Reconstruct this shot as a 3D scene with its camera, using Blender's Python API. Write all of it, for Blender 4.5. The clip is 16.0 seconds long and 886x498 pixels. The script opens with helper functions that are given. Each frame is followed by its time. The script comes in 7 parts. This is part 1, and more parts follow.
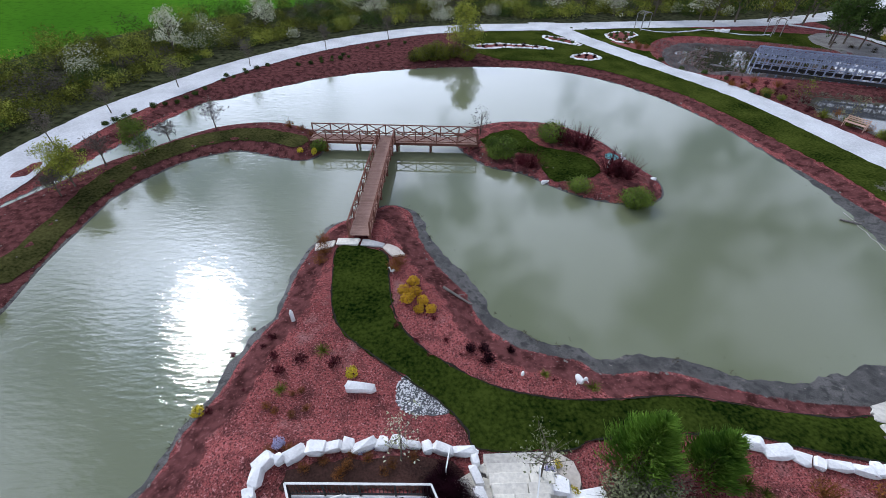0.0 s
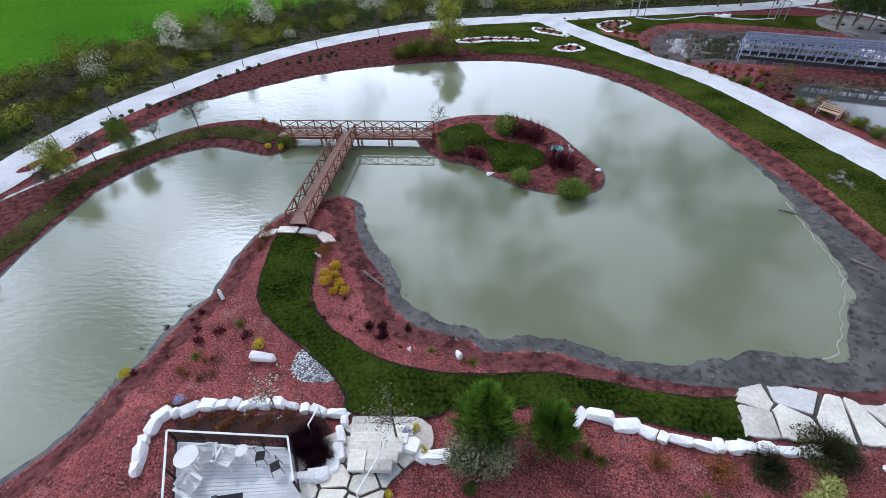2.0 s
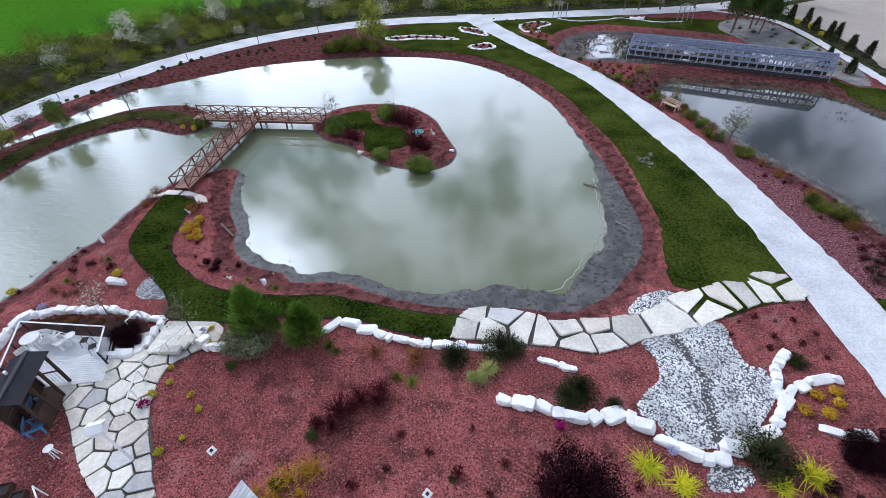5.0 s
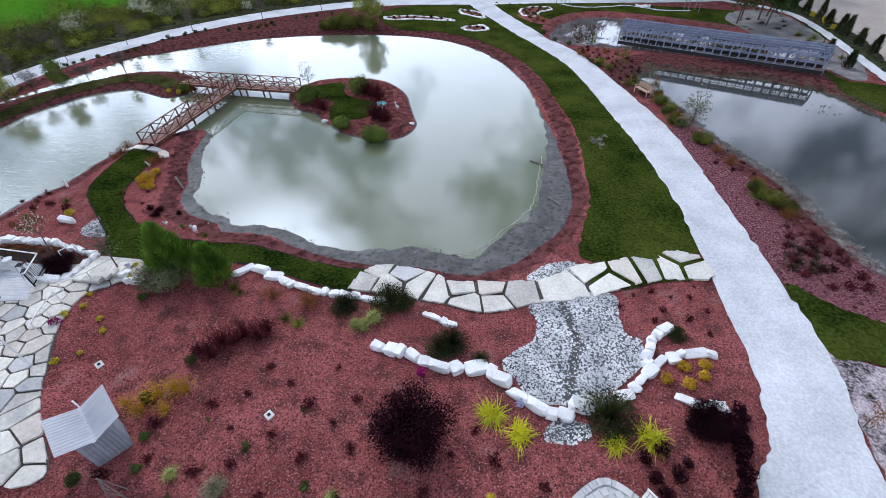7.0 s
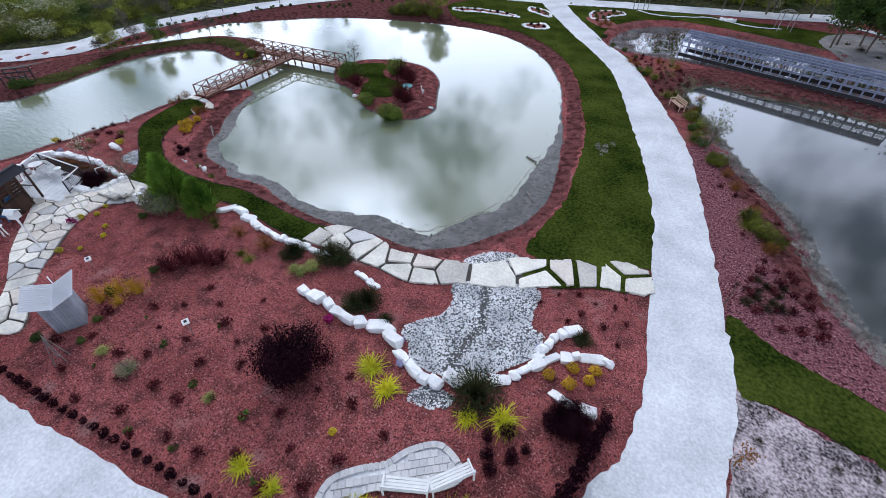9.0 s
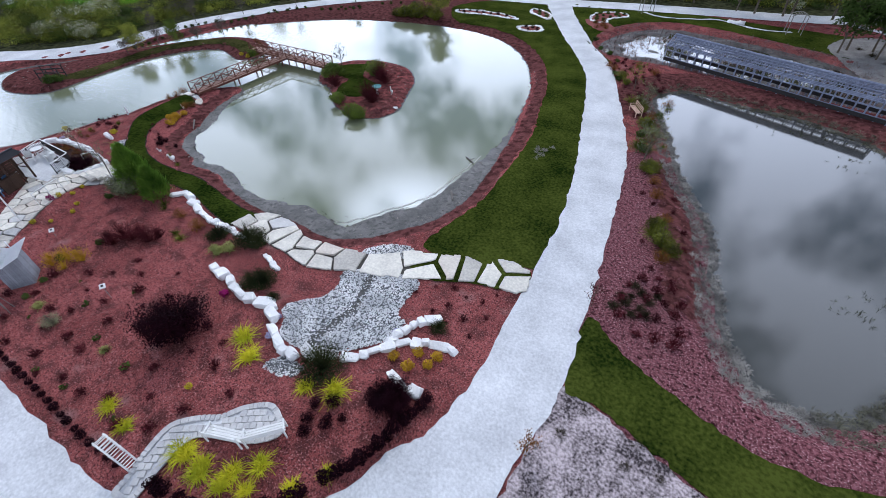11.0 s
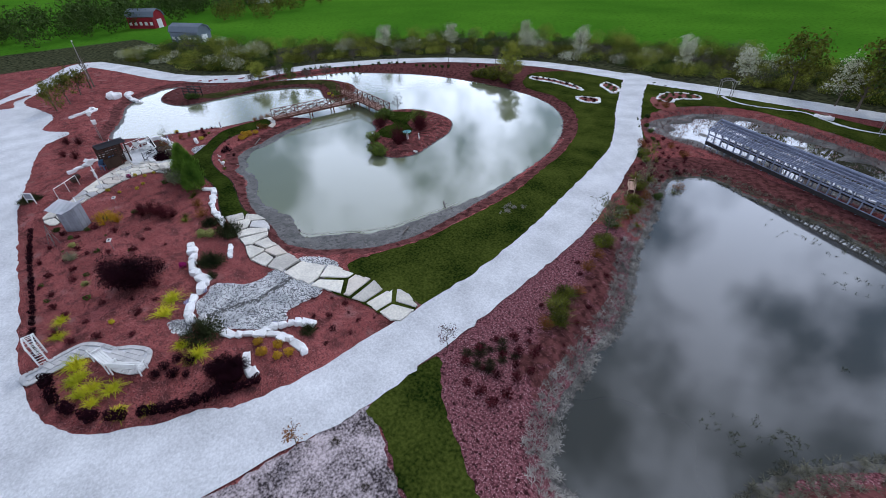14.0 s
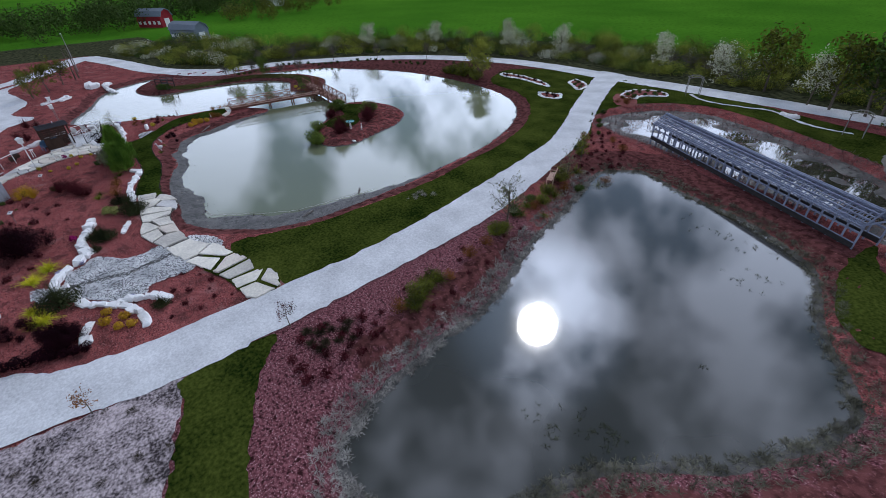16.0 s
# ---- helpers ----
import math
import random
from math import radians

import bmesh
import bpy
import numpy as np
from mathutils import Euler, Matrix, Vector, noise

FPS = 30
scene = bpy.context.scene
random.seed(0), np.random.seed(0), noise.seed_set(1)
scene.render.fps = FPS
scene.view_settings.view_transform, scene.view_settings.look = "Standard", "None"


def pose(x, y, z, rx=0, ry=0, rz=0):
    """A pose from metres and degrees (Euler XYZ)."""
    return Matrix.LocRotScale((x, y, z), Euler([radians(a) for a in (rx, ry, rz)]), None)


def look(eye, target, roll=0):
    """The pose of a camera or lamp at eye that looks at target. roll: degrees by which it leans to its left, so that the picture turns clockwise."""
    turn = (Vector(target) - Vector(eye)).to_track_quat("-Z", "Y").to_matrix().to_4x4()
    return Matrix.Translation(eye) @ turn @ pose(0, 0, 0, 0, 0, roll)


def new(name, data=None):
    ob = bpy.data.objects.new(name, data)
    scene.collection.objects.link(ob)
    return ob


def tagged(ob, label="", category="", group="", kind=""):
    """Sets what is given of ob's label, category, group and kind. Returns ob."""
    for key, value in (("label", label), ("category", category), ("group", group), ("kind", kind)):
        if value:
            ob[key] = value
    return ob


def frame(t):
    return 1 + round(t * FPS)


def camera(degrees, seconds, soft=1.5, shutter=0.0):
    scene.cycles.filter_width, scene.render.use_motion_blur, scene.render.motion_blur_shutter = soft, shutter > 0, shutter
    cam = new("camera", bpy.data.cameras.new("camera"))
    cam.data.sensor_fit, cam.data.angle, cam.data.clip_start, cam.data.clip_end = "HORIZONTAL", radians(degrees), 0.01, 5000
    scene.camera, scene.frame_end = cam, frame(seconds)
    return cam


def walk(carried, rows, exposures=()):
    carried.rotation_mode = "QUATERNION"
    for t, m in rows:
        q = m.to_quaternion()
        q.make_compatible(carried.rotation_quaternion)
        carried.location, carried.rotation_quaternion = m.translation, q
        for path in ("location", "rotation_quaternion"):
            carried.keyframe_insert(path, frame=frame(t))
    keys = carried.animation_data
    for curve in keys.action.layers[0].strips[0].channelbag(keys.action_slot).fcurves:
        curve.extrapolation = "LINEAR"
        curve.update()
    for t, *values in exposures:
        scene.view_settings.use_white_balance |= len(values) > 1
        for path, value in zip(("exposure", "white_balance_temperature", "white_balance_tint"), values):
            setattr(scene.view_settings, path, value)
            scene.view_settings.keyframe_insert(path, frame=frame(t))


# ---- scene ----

from mathutils.geometry import delaunay_2d_cdt

cam = camera(91.4, 16.0, soft=0.5)
# t, x, y, z, yaw, pitch, roll
ROWS = [
    (0.0, -6.326, -0.520, 16.079, -2.10, -40.13, -0.80),
    (0.5, -4.749, -0.924, 16.424, -1.31, -40.63, -0.17),
    (1.0, -3.106, -1.228, 16.607, -0.29, -40.94, 0.59),
    (1.5, -1.443, -1.612, 16.734, 0.84, -40.99, 1.40),
    (2.0, 0.173, -2.105, 16.914, 1.66, -41.03, 1.93),
    (2.5, 2.053, -3.079, 17.374, 1.70, -41.26, 1.62),
    (3.0, 4.045, -4.114, 17.886, 1.78, -41.42, 1.49),
    (3.5, 6.051, -5.141, 18.288, 1.91, -41.34, 1.37),
    (4.0, 8.240, -6.186, 18.700, 2.31, -41.27, 1.40),
    (6.5, 17.007, -8.735, 17.336, 6.09, -41.62, 1.49),
    (7.0, 18.945, -8.895, 17.233, 8.49, -42.04, 1.22),
    (7.5, 20.871, -8.985, 17.102, 11.79, -42.09, 0.76),
    (8.0, 22.722, -9.029, 16.974, 16.13, -42.08, 0.61),
    (10.5, 32.861, -7.142, 17.622, 28.15, -42.47, 0.83),
    (11.0, 35.228, -6.270, 17.926, 29.64, -42.35, 1.87),
    (11.5, 37.400, -5.356, 18.098, 31.17, -41.46, 1.84),
    (12.0, 39.456, -4.484, 18.370, 33.35, -40.05, 1.11),
    (12.5, 41.450, -3.851, 18.314, 38.88, -37.66, 1.46),
    (13.0, 43.102, -3.031, 18.238, 45.30, -36.03, 2.03),
    (13.5, 44.821, -1.839, 18.188, 48.30, -35.20, 1.73),
    (14.0, 46.612, -0.289, 18.109, 48.91, -35.08, 1.41),
    (14.5, 48.273, 1.299, 17.892, 49.70, -34.99, 1.24),
    (15.0, 49.720, 3.029, 17.579, 50.56, -35.06, 1.03),
    (15.5, 51.159, 4.904, 17.014, 51.58, -34.80, 1.01),
    (16.0, 52.627, 6.830, 16.084, 52.36, -34.14, 1.43),
]
walk(cam, [(t, pose(x, y, z, 90 + pitch, roll, yaw)) for t, x, y, z, yaw, pitch, roll in ROWS],
     [(0.0, 0.09, 6170, 10), (1.0, 0.17, 6160, 10), (3.5, 0.30, 6140, 10), (8.0, 0.12, 6140, 10), (11.0, 0.09, 6140, 10), (13.5, -0.05, 6130, 10), (15.0, -0.28, 6060, 10), (16.0, -0.44, 6030, 10)])

# ---- light: a bright broken overcast, the sun behind thin cloud ----
SUN_AZ, SUN_EL = 37.0, 43.2          # degrees, azimuth counter-clockwise from +y
world = bpy.data.worlds.new("sky")
scene.world = world
world.use_nodes = True
wn, wl = world.node_tree.nodes, world.node_tree.links
wn.clear()
w_out = wn.new("ShaderNodeOutputWorld")
w_bg = wn.new("ShaderNodeBackground")
w_sky = wn.new("ShaderNodeTexSky")
w_sky.sky_type = "NISHITA"
w_sky.sun_disc = False
w_sky.sun_elevation = radians(SUN_EL)
w_sky.sun_rotation = radians(-SUN_AZ)
w_geo = wn.new("ShaderNodeTexCoord")
w_noise = wn.new("ShaderNodeTexNoise")
w_noise.inputs["Scale"].default_value = 4.0
w_noise.inputs["Detail"].default_value = 7.0
w_noise.inputs["Roughness"].default_value = 0.55
w_ramp = wn.new("ShaderNodeValToRGB")
w_ramp.color_ramp.elements[0].position, w_ramp.color_ramp.elements[1].position = 0.42, 0.575
w_ramp.color_ramp.elements[0].color = (0.18, 0.275, 0.42, 1)
w_ramp.color_ramp.elements[1].color = (1.82, 2.0, 2.45, 1)
w_mix = wn.new("ShaderNodeMixRGB")
w_mix.inputs[0].default_value = 0.93
w_gain = wn.new("ShaderNodeMixRGB")
w_gain.blend_type = "MULTIPLY"
w_gain.inputs[0].default_value = 1.0
w_gain.inputs[2].default_value = (0.10, 0.10, 0.10, 1)
w_shift = wn.new("ShaderNodeMapping")
w_shift.inputs["Location"].default_value = (3.35, 1.15, 0.6)
wl.new(w_geo.outputs["Generated"], w_shift.inputs["Vector"])
wl.new(w_shift.outputs[0], w_noise.inputs["Vector"])
# near the horizon the clouds close up into bright haze
w_alt = wn.new("ShaderNodeSeparateXYZ")
wl.new(w_geo.outputs["Generated"], w_alt.inputs[0])
w_haze = wn.new("ShaderNodeMapRange")
w_haze.inputs["From Min"].default_value, w_haze.inputs["From Max"].default_value = 0.08, 0.50
w_haze.inputs["To Min"].default_value, w_haze.inputs["To Max"].default_value = 0.13, 0.0
wl.new(w_alt.outputs["Z"], w_haze.inputs["Value"])
w_cover = wn.new("ShaderNodeMath")
wl.new(w_noise.outputs["Fac"], w_cover.inputs[0])
wl.new(w_haze.outputs[0], w_cover.inputs[1])
wl.new(w_cover.outputs[0], w_ramp.inputs[0])
wl.new(w_sky.outputs[0], w_gain.inputs[1])
wl.new(w_gain.outputs[0], w_mix.inputs[1])
wl.new(w_ramp.outputs[0], w_mix.inputs[2])
# thin cloud glows round the sun
w_dot = wn.new("ShaderNodeVectorMath")
w_dot.operation = "DOT_PRODUCT"
wl.new(w_geo.outputs["Generated"], w_dot.inputs[0])
w_glow = wn.new("ShaderNodeMapRange")
w_glow.inputs["From Min"].default_value, w_glow.inputs["From Max"].default_value = 0.45, 1.0
w_glow.inputs["To Min"].default_value, w_glow.inputs["To Max"].default_value = 1.0, 2.9
wl.new(w_dot.outputs["Value"], w_glow.inputs["Value"])
w_bright = wn.new("ShaderNodeVectorMath")
w_bright.operation = "SCALE"
wl.new(w_mix.outputs[0], w_bright.inputs[0])
# hazy cloud is brighter low down than overhead
w_sep = wn.new("ShaderNodeSeparateXYZ")
wl.new(w_geo.outputs["Generated"], w_sep.inputs[0])
w_low = wn.new("ShaderNodeMapRange")
w_low.inputs["From Min"].default_value, w_low.inputs["From Max"].default_value = 0.10, 0.75
w_low.inputs["To Min"].default_value, w_low.inputs["To Max"].default_value = 2.2, 0.62
wl.new(w_sep.outputs["Z"], w_low.inputs["Value"])
w_both = wn.new("ShaderNodeMath")
w_both.operation = "MULTIPLY"
wl.new(w_glow.outputs[0], w_both.inputs[0])
wl.new(w_low.outputs[0], w_both.inputs[1])
# the thinnest cloud, right before the sun
w_core = wn.new("ShaderNodeMapRange")
w_core.interpolation_type = "SMOOTHSTEP"
w_core.inputs["From Min"].default_value, w_core.inputs["From Max"].default_value = 0.975, 1.0
w_core.inputs["To Min"].default_value, w_core.inputs["To Max"].default_value = 1.0, 3.6
wl.new(w_dot.outputs["Value"], w_core.inputs["Value"])
w_all = wn.new("ShaderNodeMath")
w_all.operation = "MULTIPLY"
wl.new(w_both.outputs[0], w_all.inputs[0])
wl.new(w_core.outputs[0], w_all.inputs[1])
wl.new(w_all.outputs[0], w_bright.inputs["Scale"])
wl.new(w_bright.outputs[0], w_bg.inputs["Color"])
w_bg.inputs["Strength"].default_value = 0.44
wl.new(w_bg.outputs[0], w_out.inputs["Surface"])
sun_data = bpy.data.lights.new("sun", "SUN")
sun_data.energy, sun_data.angle, sun_data.color = 1.05, radians(4.2), (1.0, 0.955, 0.895)
sun = new("sun", sun_data)
sun_dir = Vector((-math.sin(radians(SUN_AZ)) * math.cos(radians(SUN_EL)), math.cos(radians(SUN_AZ)) * math.cos(radians(SUN_EL)), math.sin(radians(SUN_EL))))
w_dot.inputs[1].default_value = sun_dir
sun.matrix_world = look(sun_dir * 200, (0, 0, 0))


# ---- materials ----
def material(name, base, dark=None, scale=3.0, fine=40.0, rough=0.85, bump=0.3, bump_scale=None, metal=0.0, spread=0.5, per_object=0.0, spec=0.05):
    """Two scales of noise between two colours, with fine relief."""
    m = bpy.data.materials.new(name)
    m.use_nodes = True
    n, l = m.node_tree.nodes, m.node_tree.links
    b = n["Principled BSDF"]
    b.inputs["Roughness"].default_value, b.inputs["Metallic"].default_value = rough, metal
    b.inputs["Specular IOR Level"].default_value = spec
    dark = dark or tuple(c * 0.6 for c in base)
    geo = n.new("ShaderNodeNewGeometry")
    a, f = n.new("ShaderNodeTexNoise"), n.new("ShaderNodeTexNoise")
    a.inputs["Scale"].default_value, f.inputs["Scale"].default_value = scale, fine
    a.inputs["Detail"].default_value, f.inputs["Detail"].default_value = 4.0, 3.0
    for t in (a, f):
        l.new(geo.outputs["Position"], t.inputs["Vector"])
    add = n.new("ShaderNodeMath")
    add.operation = "ADD"
    l.new(a.outputs["Fac"], add.inputs[0])
    l.new(f.outputs["Fac"], add.inputs[1])
    ramp = n.new("ShaderNodeMapRange")
    ramp.inputs["From Min"].default_value, ramp.inputs["From Max"].default_value = 1.0 - spread, 1.0 + spread
    l.new(add.outputs[0], ramp.inputs["Value"])
    fac = ramp.outputs[0]
    if per_object:
        info = n.new("ShaderNodeObjectInfo")
        mul = n.new("ShaderNodeMath")
        mul.operation = "MULTIPLY_ADD"
        mul.inputs[1].default_value, mul.inputs[2].default_value = per_object, -per_object / 2
        l.new(info.outputs["Random"], mul.inputs[0])
        s = n.new("ShaderNodeMath")
        s.operation = "ADD"
        s.use_clamp = True
        l.new(fac, s.inputs[0])
        l.new(mul.outputs[0], s.inputs[1])
        fac = s.outputs[0]
    mix = n.new("ShaderNodeMixRGB")
    mix.inputs[1].default_value, mix.inputs[2].default_value = (*dark, 1), (*base, 1)
    l.new(fac, mix.inputs[0])
    l.new(mix.outputs[0], b.inputs["Base Color"])
    if bump:
        bp = n.new("ShaderNodeBump")
        bp.inputs["Strength"].default_value = bump
        bp.inputs["Distance"].default_value = 0.05
        l.new((f if bump_scale is None else a).outputs["Fac"], bp.inputs["Height"])
        l.new(bp.outputs[0], b.inputs["Normal"])
    return m


M = {}
M["mulch"] = material("red_mulch", (0.32, 0.105, 0.09), (0.11, 0.036, 0.034), 0.6, 14.0, 0.95, 0.8, spread=0.40)
M["darkmulch"] = material("dark_brown_mulch", (0.085, 0.042, 0.034), (0.022, 0.013, 0.011), 1.2, 12.0, 0.95, 0.8, spread=0.35)
M["lawn"] = material("lawn_grass", (0.042, 0.058, 0.010), (0.003, 0.009, 0.0015), 0.40, 6.0, 0.95, 0.8, spread=0.27, spec=0.0)
M["olive_lawn"] = material("olive_lawn_grass", (0.062, 0.076, 0.014), (0.007, 0.015, 0.0025), 0.30, 6.0, 0.95, 0.8, spread=0.28, spec=0.0)
M["drab_lawn"] = material("drab_spit_grass", (0.080, 0.076, 0.026), (0.012, 0.015, 0.005), 0.5, 6.0, 0.95, 0.8, spread=0.30, spec=0.0)
M["gravel"] = material("white_gravel", (0.76, 0.76, 0.765), (0.40, 0.40, 0.41), 0.40, 9.0, 0.95, 0.35, spread=0.44)
M["limestone"] = material("white_limestone", (0.93, 0.92, 0.90), (0.66, 0.64, 0.63), 1.6, 12.0, 0.85, 0.5, per_object=0.3)
M["flag"] = material("flagstone", (0.82, 0.77, 0.67), (0.42, 0.39, 0.35), 0.9, 7.0, 0.85, 0.35, per_object=0.75)
M["flag_tan"] = material("tan_flagstone", (0.76, 0.69, 0.60), (0.42, 0.36, 0.31), 0.9, 7.0, 0.85, 0.35, per_object=0.5)
M["flag_grey"] = material("grey_flagstone", (0.62, 0.60, 0.58), (0.38, 0.37, 0.36), 0.9, 7.0, 0.85, 0.35, per_object=0.5)
# soil-dark colour of the painted shadow line round the grass path
M["edge_shadow"] = material("turf_edge_shadow", (0.040, 0.034, 0.026), (0.012, 0.012, 0.009), 1.5, 14.0, 0.95, 0.5)
M["joint"] = material("joint_soil", (0.13, 0.115, 0.105), (0.045, 0.042, 0.036), 1.5, 14.0, 0.95, 0.5)
M["wood"] = material("weathered_wood", (0.42, 0.27, 0.22), (0.24, 0.14, 0.11), 2.0, 30.0, 0.8, 0.3, per_object=0.3)
M["woodrail"] = material("stained_rail_wood", (0.20, 0.085, 0.06), (0.10, 0.045, 0.035), 2.0, 30.0, 0.7, 0.2)
M["stones"] = material("river_stones", (0.17, 0.17, 0.175), (0.04, 0.04, 0.043), 3.5, 18.0, 0.9, 0.8, spread=0.35)


def water_material(name, deep, murk, calm=0.02, windy=0.38, ior=1.55, open_wind=0.0, rough=0.03):
    m = bpy.data.materials.new(name)
    m.use_nodes = True
    n, l = m.node_tree.nodes, m.node_tree.links
    b = n["Principled BSDF"]
    b.inputs["Roughness"].default_value = rough
    b.inputs["IOR"].default_value = ior
    b.inputs["Specular IOR Level"].default_value = 0.9
    geo = n.new("ShaderNodeNewGeometry")
    a = n.new("ShaderNodeTexNoise")
    a.inputs["Scale"].default_value, a.inputs["Detail"].default_value = 0.08, 3
    l.new(geo.outputs["Position"], a.inputs["Vector"])
    mix = n.new("ShaderNodeMixRGB")
    mix.inputs[1].default_value, mix.inputs[2].default_value = (*deep, 1), (*murk, 1)
    l.new(a.outputs["Fac"], mix.inputs[0])
    l.new(mix.outputs[0], b.inputs["Base Color"])
    r = n.new("ShaderNodeTexNoise")
    r.inputs["Scale"].default_value, r.inputs["Detail"].default_value = 3.0, 5
    stretch = n.new("ShaderNodeMapping")
    stretch.inputs["Scale"].default_value = (0.45, 1.35, 1.0)
    stretch.inputs["Rotation"].default_value = (0, 0, 0.5)
    l.new(geo.outputs["Position"], stretch.inputs["Vector"])
    l.new(stretch.outputs[0], r.inputs["Vector"])
    gust = n.new("ShaderNodeTexNoise")
    gust.inputs["Scale"].default_value, gust.inputs["Detail"].default_value = 0.055, 3
    l.new(geo.outputs["Position"], gust.inputs["Vector"])
    amp = n.new("ShaderNodeMapRange")
    amp.inputs["From Min"].default_value, amp.inputs["From Max"].default_value = 0.42, 0.66
    amp.inputs["To Min"].default_value, amp.inputs["To Max"].default_value = calm, windy
    l.new(gust.outputs["Fac"], amp.inputs["Value"])
    strength = amp.outputs[0]
    if open_wind:
        # the wide west basin lies open to the wind
        sep = n.new("ShaderNodeSeparateXYZ")
        l.new(geo.outputs["Position"], sep.inputs[0])
        west = n.new("ShaderNodeMapRange")
        west.interpolation_type = "SMOOTHSTEP"
        west.inputs["From Min"].default_value, west.inputs["From Max"].default_value = -8.0, -17.0
        west.inputs["To Min"].default_value, west.inputs["To Max"].default_value = 0.0, open_wind
        l.new(sep.outputs["X"], west.inputs["Value"])
        patchy = n.new("ShaderNodeMath")
        patchy.operation = "MULTIPLY_ADD"
        l.new(west.outputs[0], patchy.inputs[0])
        l.new(gust.outputs["Fac"], patchy.inputs[1])
        l.new(amp.outputs[0], patchy.inputs[2])
        strength = patchy.outputs[0]
    bp = n.new("ShaderNodeBump")
    bp.inputs["Distance"].default_value = 0.05
    l.new(strength, bp.inputs["Strength"])
    l.new(r.outputs["Fac"], bp.inputs["Height"])
    l.new(bp.outputs[0], b.inputs["Normal"])
    return m


def ground_material():
    """Mulch, shore mud and field grass, told apart by the ground's own masks."""
    m = bpy.data.materials.new("garden_ground")
    m.use_nodes = True
    n, l = m.node_tree.nodes, m.node_tree.links
    b = n["Principled BSDF"]
    b.inputs["Roughness"].default_value = 0.92
    b.inputs["Specular IOR Level"].default_value = 0.0
    geo = n.new("ShaderNodeNewGeometry")

    def noise_at(scale, detail=4.0):
        t = n.new("ShaderNodeTexNoise")
        t.inputs["Scale"].default_value, t.inputs["Detail"].default_value = scale, detail
        l.new(geo.outputs["Position"], t.inputs["Vector"])
        return t.outputs["Fac"]

    def blend(fac, c1, c2, lo=0.0, hi=1.0):
        r = n.new("ShaderNodeMapRange")
        r.inputs["From Min"].default_value, r.inputs["From Max"].default_value = lo, hi
        l.new(fac, r.inputs["Value"])
        x = n.new("ShaderNodeMixRGB")
        l.new(r.outputs[0], x.inputs[0])
        for k, c in ((1, c1), (2, c2)):
            if isinstance(c, tuple):
                x.inputs[k].default_value = (*c, 1)
            else:
                l.new(c, x.inputs[k])
        return x.outputs[0]

    big, chip, fine = noise_at(0.3, 6), noise_at(18.0, 6), noise_at(40.0, 4)
    mulch = blend(big, (0.215, 0.056, 0.053), (0.365, 0.104, 0.099), 0.36, 0.66)
    mulch = blend(noise_at(1.1, 6), (0.105, 0.036, 0.034), mulch, 0.34, 0.50)
    mulch = blend(noise_at(4.0, 6), (0.140, 0.043, 0.040), mulch, 0.28, 0.50)
    mulch = blend(chip, (0.030, 0.010, 0.010), mulch, 0.32, 0.51)
    mulch = blend(fine, mulch, (0.40, 0.20, 0.185), 0.60, 0.80)
    mulch = blend(noise_at(0.55, 6), mulch, (0.27, 0.15, 0.14), 0.60, 0.76)
    mulch = blend(noise_at(10.0, 3), (0.070, 0.023, 0.022), mulch, 0.35, 0.47)
    mulch = blend(noise_at(13.0, 3), mulch, (0.44, 0.20, 0.195), 0.56, 0.72)
    grit = noise_at(26.0, 6)
    mud = blend(noise_at(0.9, 6), (0.036, 0.033, 0.030), (0.105, 0.097, 0.089), 0.36, 0.66)
    mud = blend(noise_at(3.2, 6), (0.018, 0.017, 0.015), mud, 0.36, 0.50)
    mud = blend(grit, (0.028, 0.026, 0.024), mud, 0.32, 0.50)
    mud = blend(grit, mud, (0.22, 0.21, 0.20), 0.64, 0.78)
    field = blend(noise_at(0.03, 3), (0.044, 0.135, 0.010), (0.070, 0.185, 0.014), 0.35, 0.65)
    field = blend(noise_at(1.1, 4), (0.030, 0.092, 0.008), field, 0.25, 0.5)
    # verge ground, darkened to carry the shade under the hedgerow
    verge = blend(noise_at(1.4, 6), (0.016, 0.018, 0.010), (0.075, 0.078, 0.040), 0.34, 0.66)

    def masked(name, under, over, rag):
        at = n.new("ShaderNodeAttribute")
        at.attribute_name = name
        add = n.new("ShaderNodeMath")
        add.operation = "MULTIPLY_ADD"
        add.inputs[1].default_value = rag
        l.new(noise_at(1.6, 5), add.inputs[0])
        l.new(at.outputs["Fac"], add.inputs[2])
        return blend(add.outputs[0], under, over, 0.5 + rag * 0.5 - 0.06, 0.5 + rag * 0.5 + 0.06)

    # a darker mulch tone, laid where the ground's mask asks for it
    darker_mulch = blend(noise_at(2.2, 6), (0.045, 0.017, 0.016), (0.135, 0.050, 0.048), 0.34, 0.62)
    darker_mulch = blend(noise_at(7.0, 5), darker_mulch, (0.20, 0.085, 0.080), 0.58, 0.72)
    pale = blend(noise_at(7.5, 5), (0.065, 0.020, 0.024), (0.22, 0.085, 0.097), 0.36, 0.60)
    pale = blend(noise_at(15.0, 4), pale, (0.46, 0.29, 0.30), 0.58, 0.68)
    pale = blend(noise_at(4.2, 5), (0.030, 0.011, 0.012), pale, 0.32, 0.44)
    mulch = masked("pale", mulch, pale, 0.9)
    mulch = masked("old", mulch, darker_mulch, 0.9)
    c = masked("mud", mulch, mud, 0.7)
    c = masked("verge", c, verge, 0.2)
    c = masked("field", c, field, 0.2)
    l.new(c, b.inputs["Base Color"])
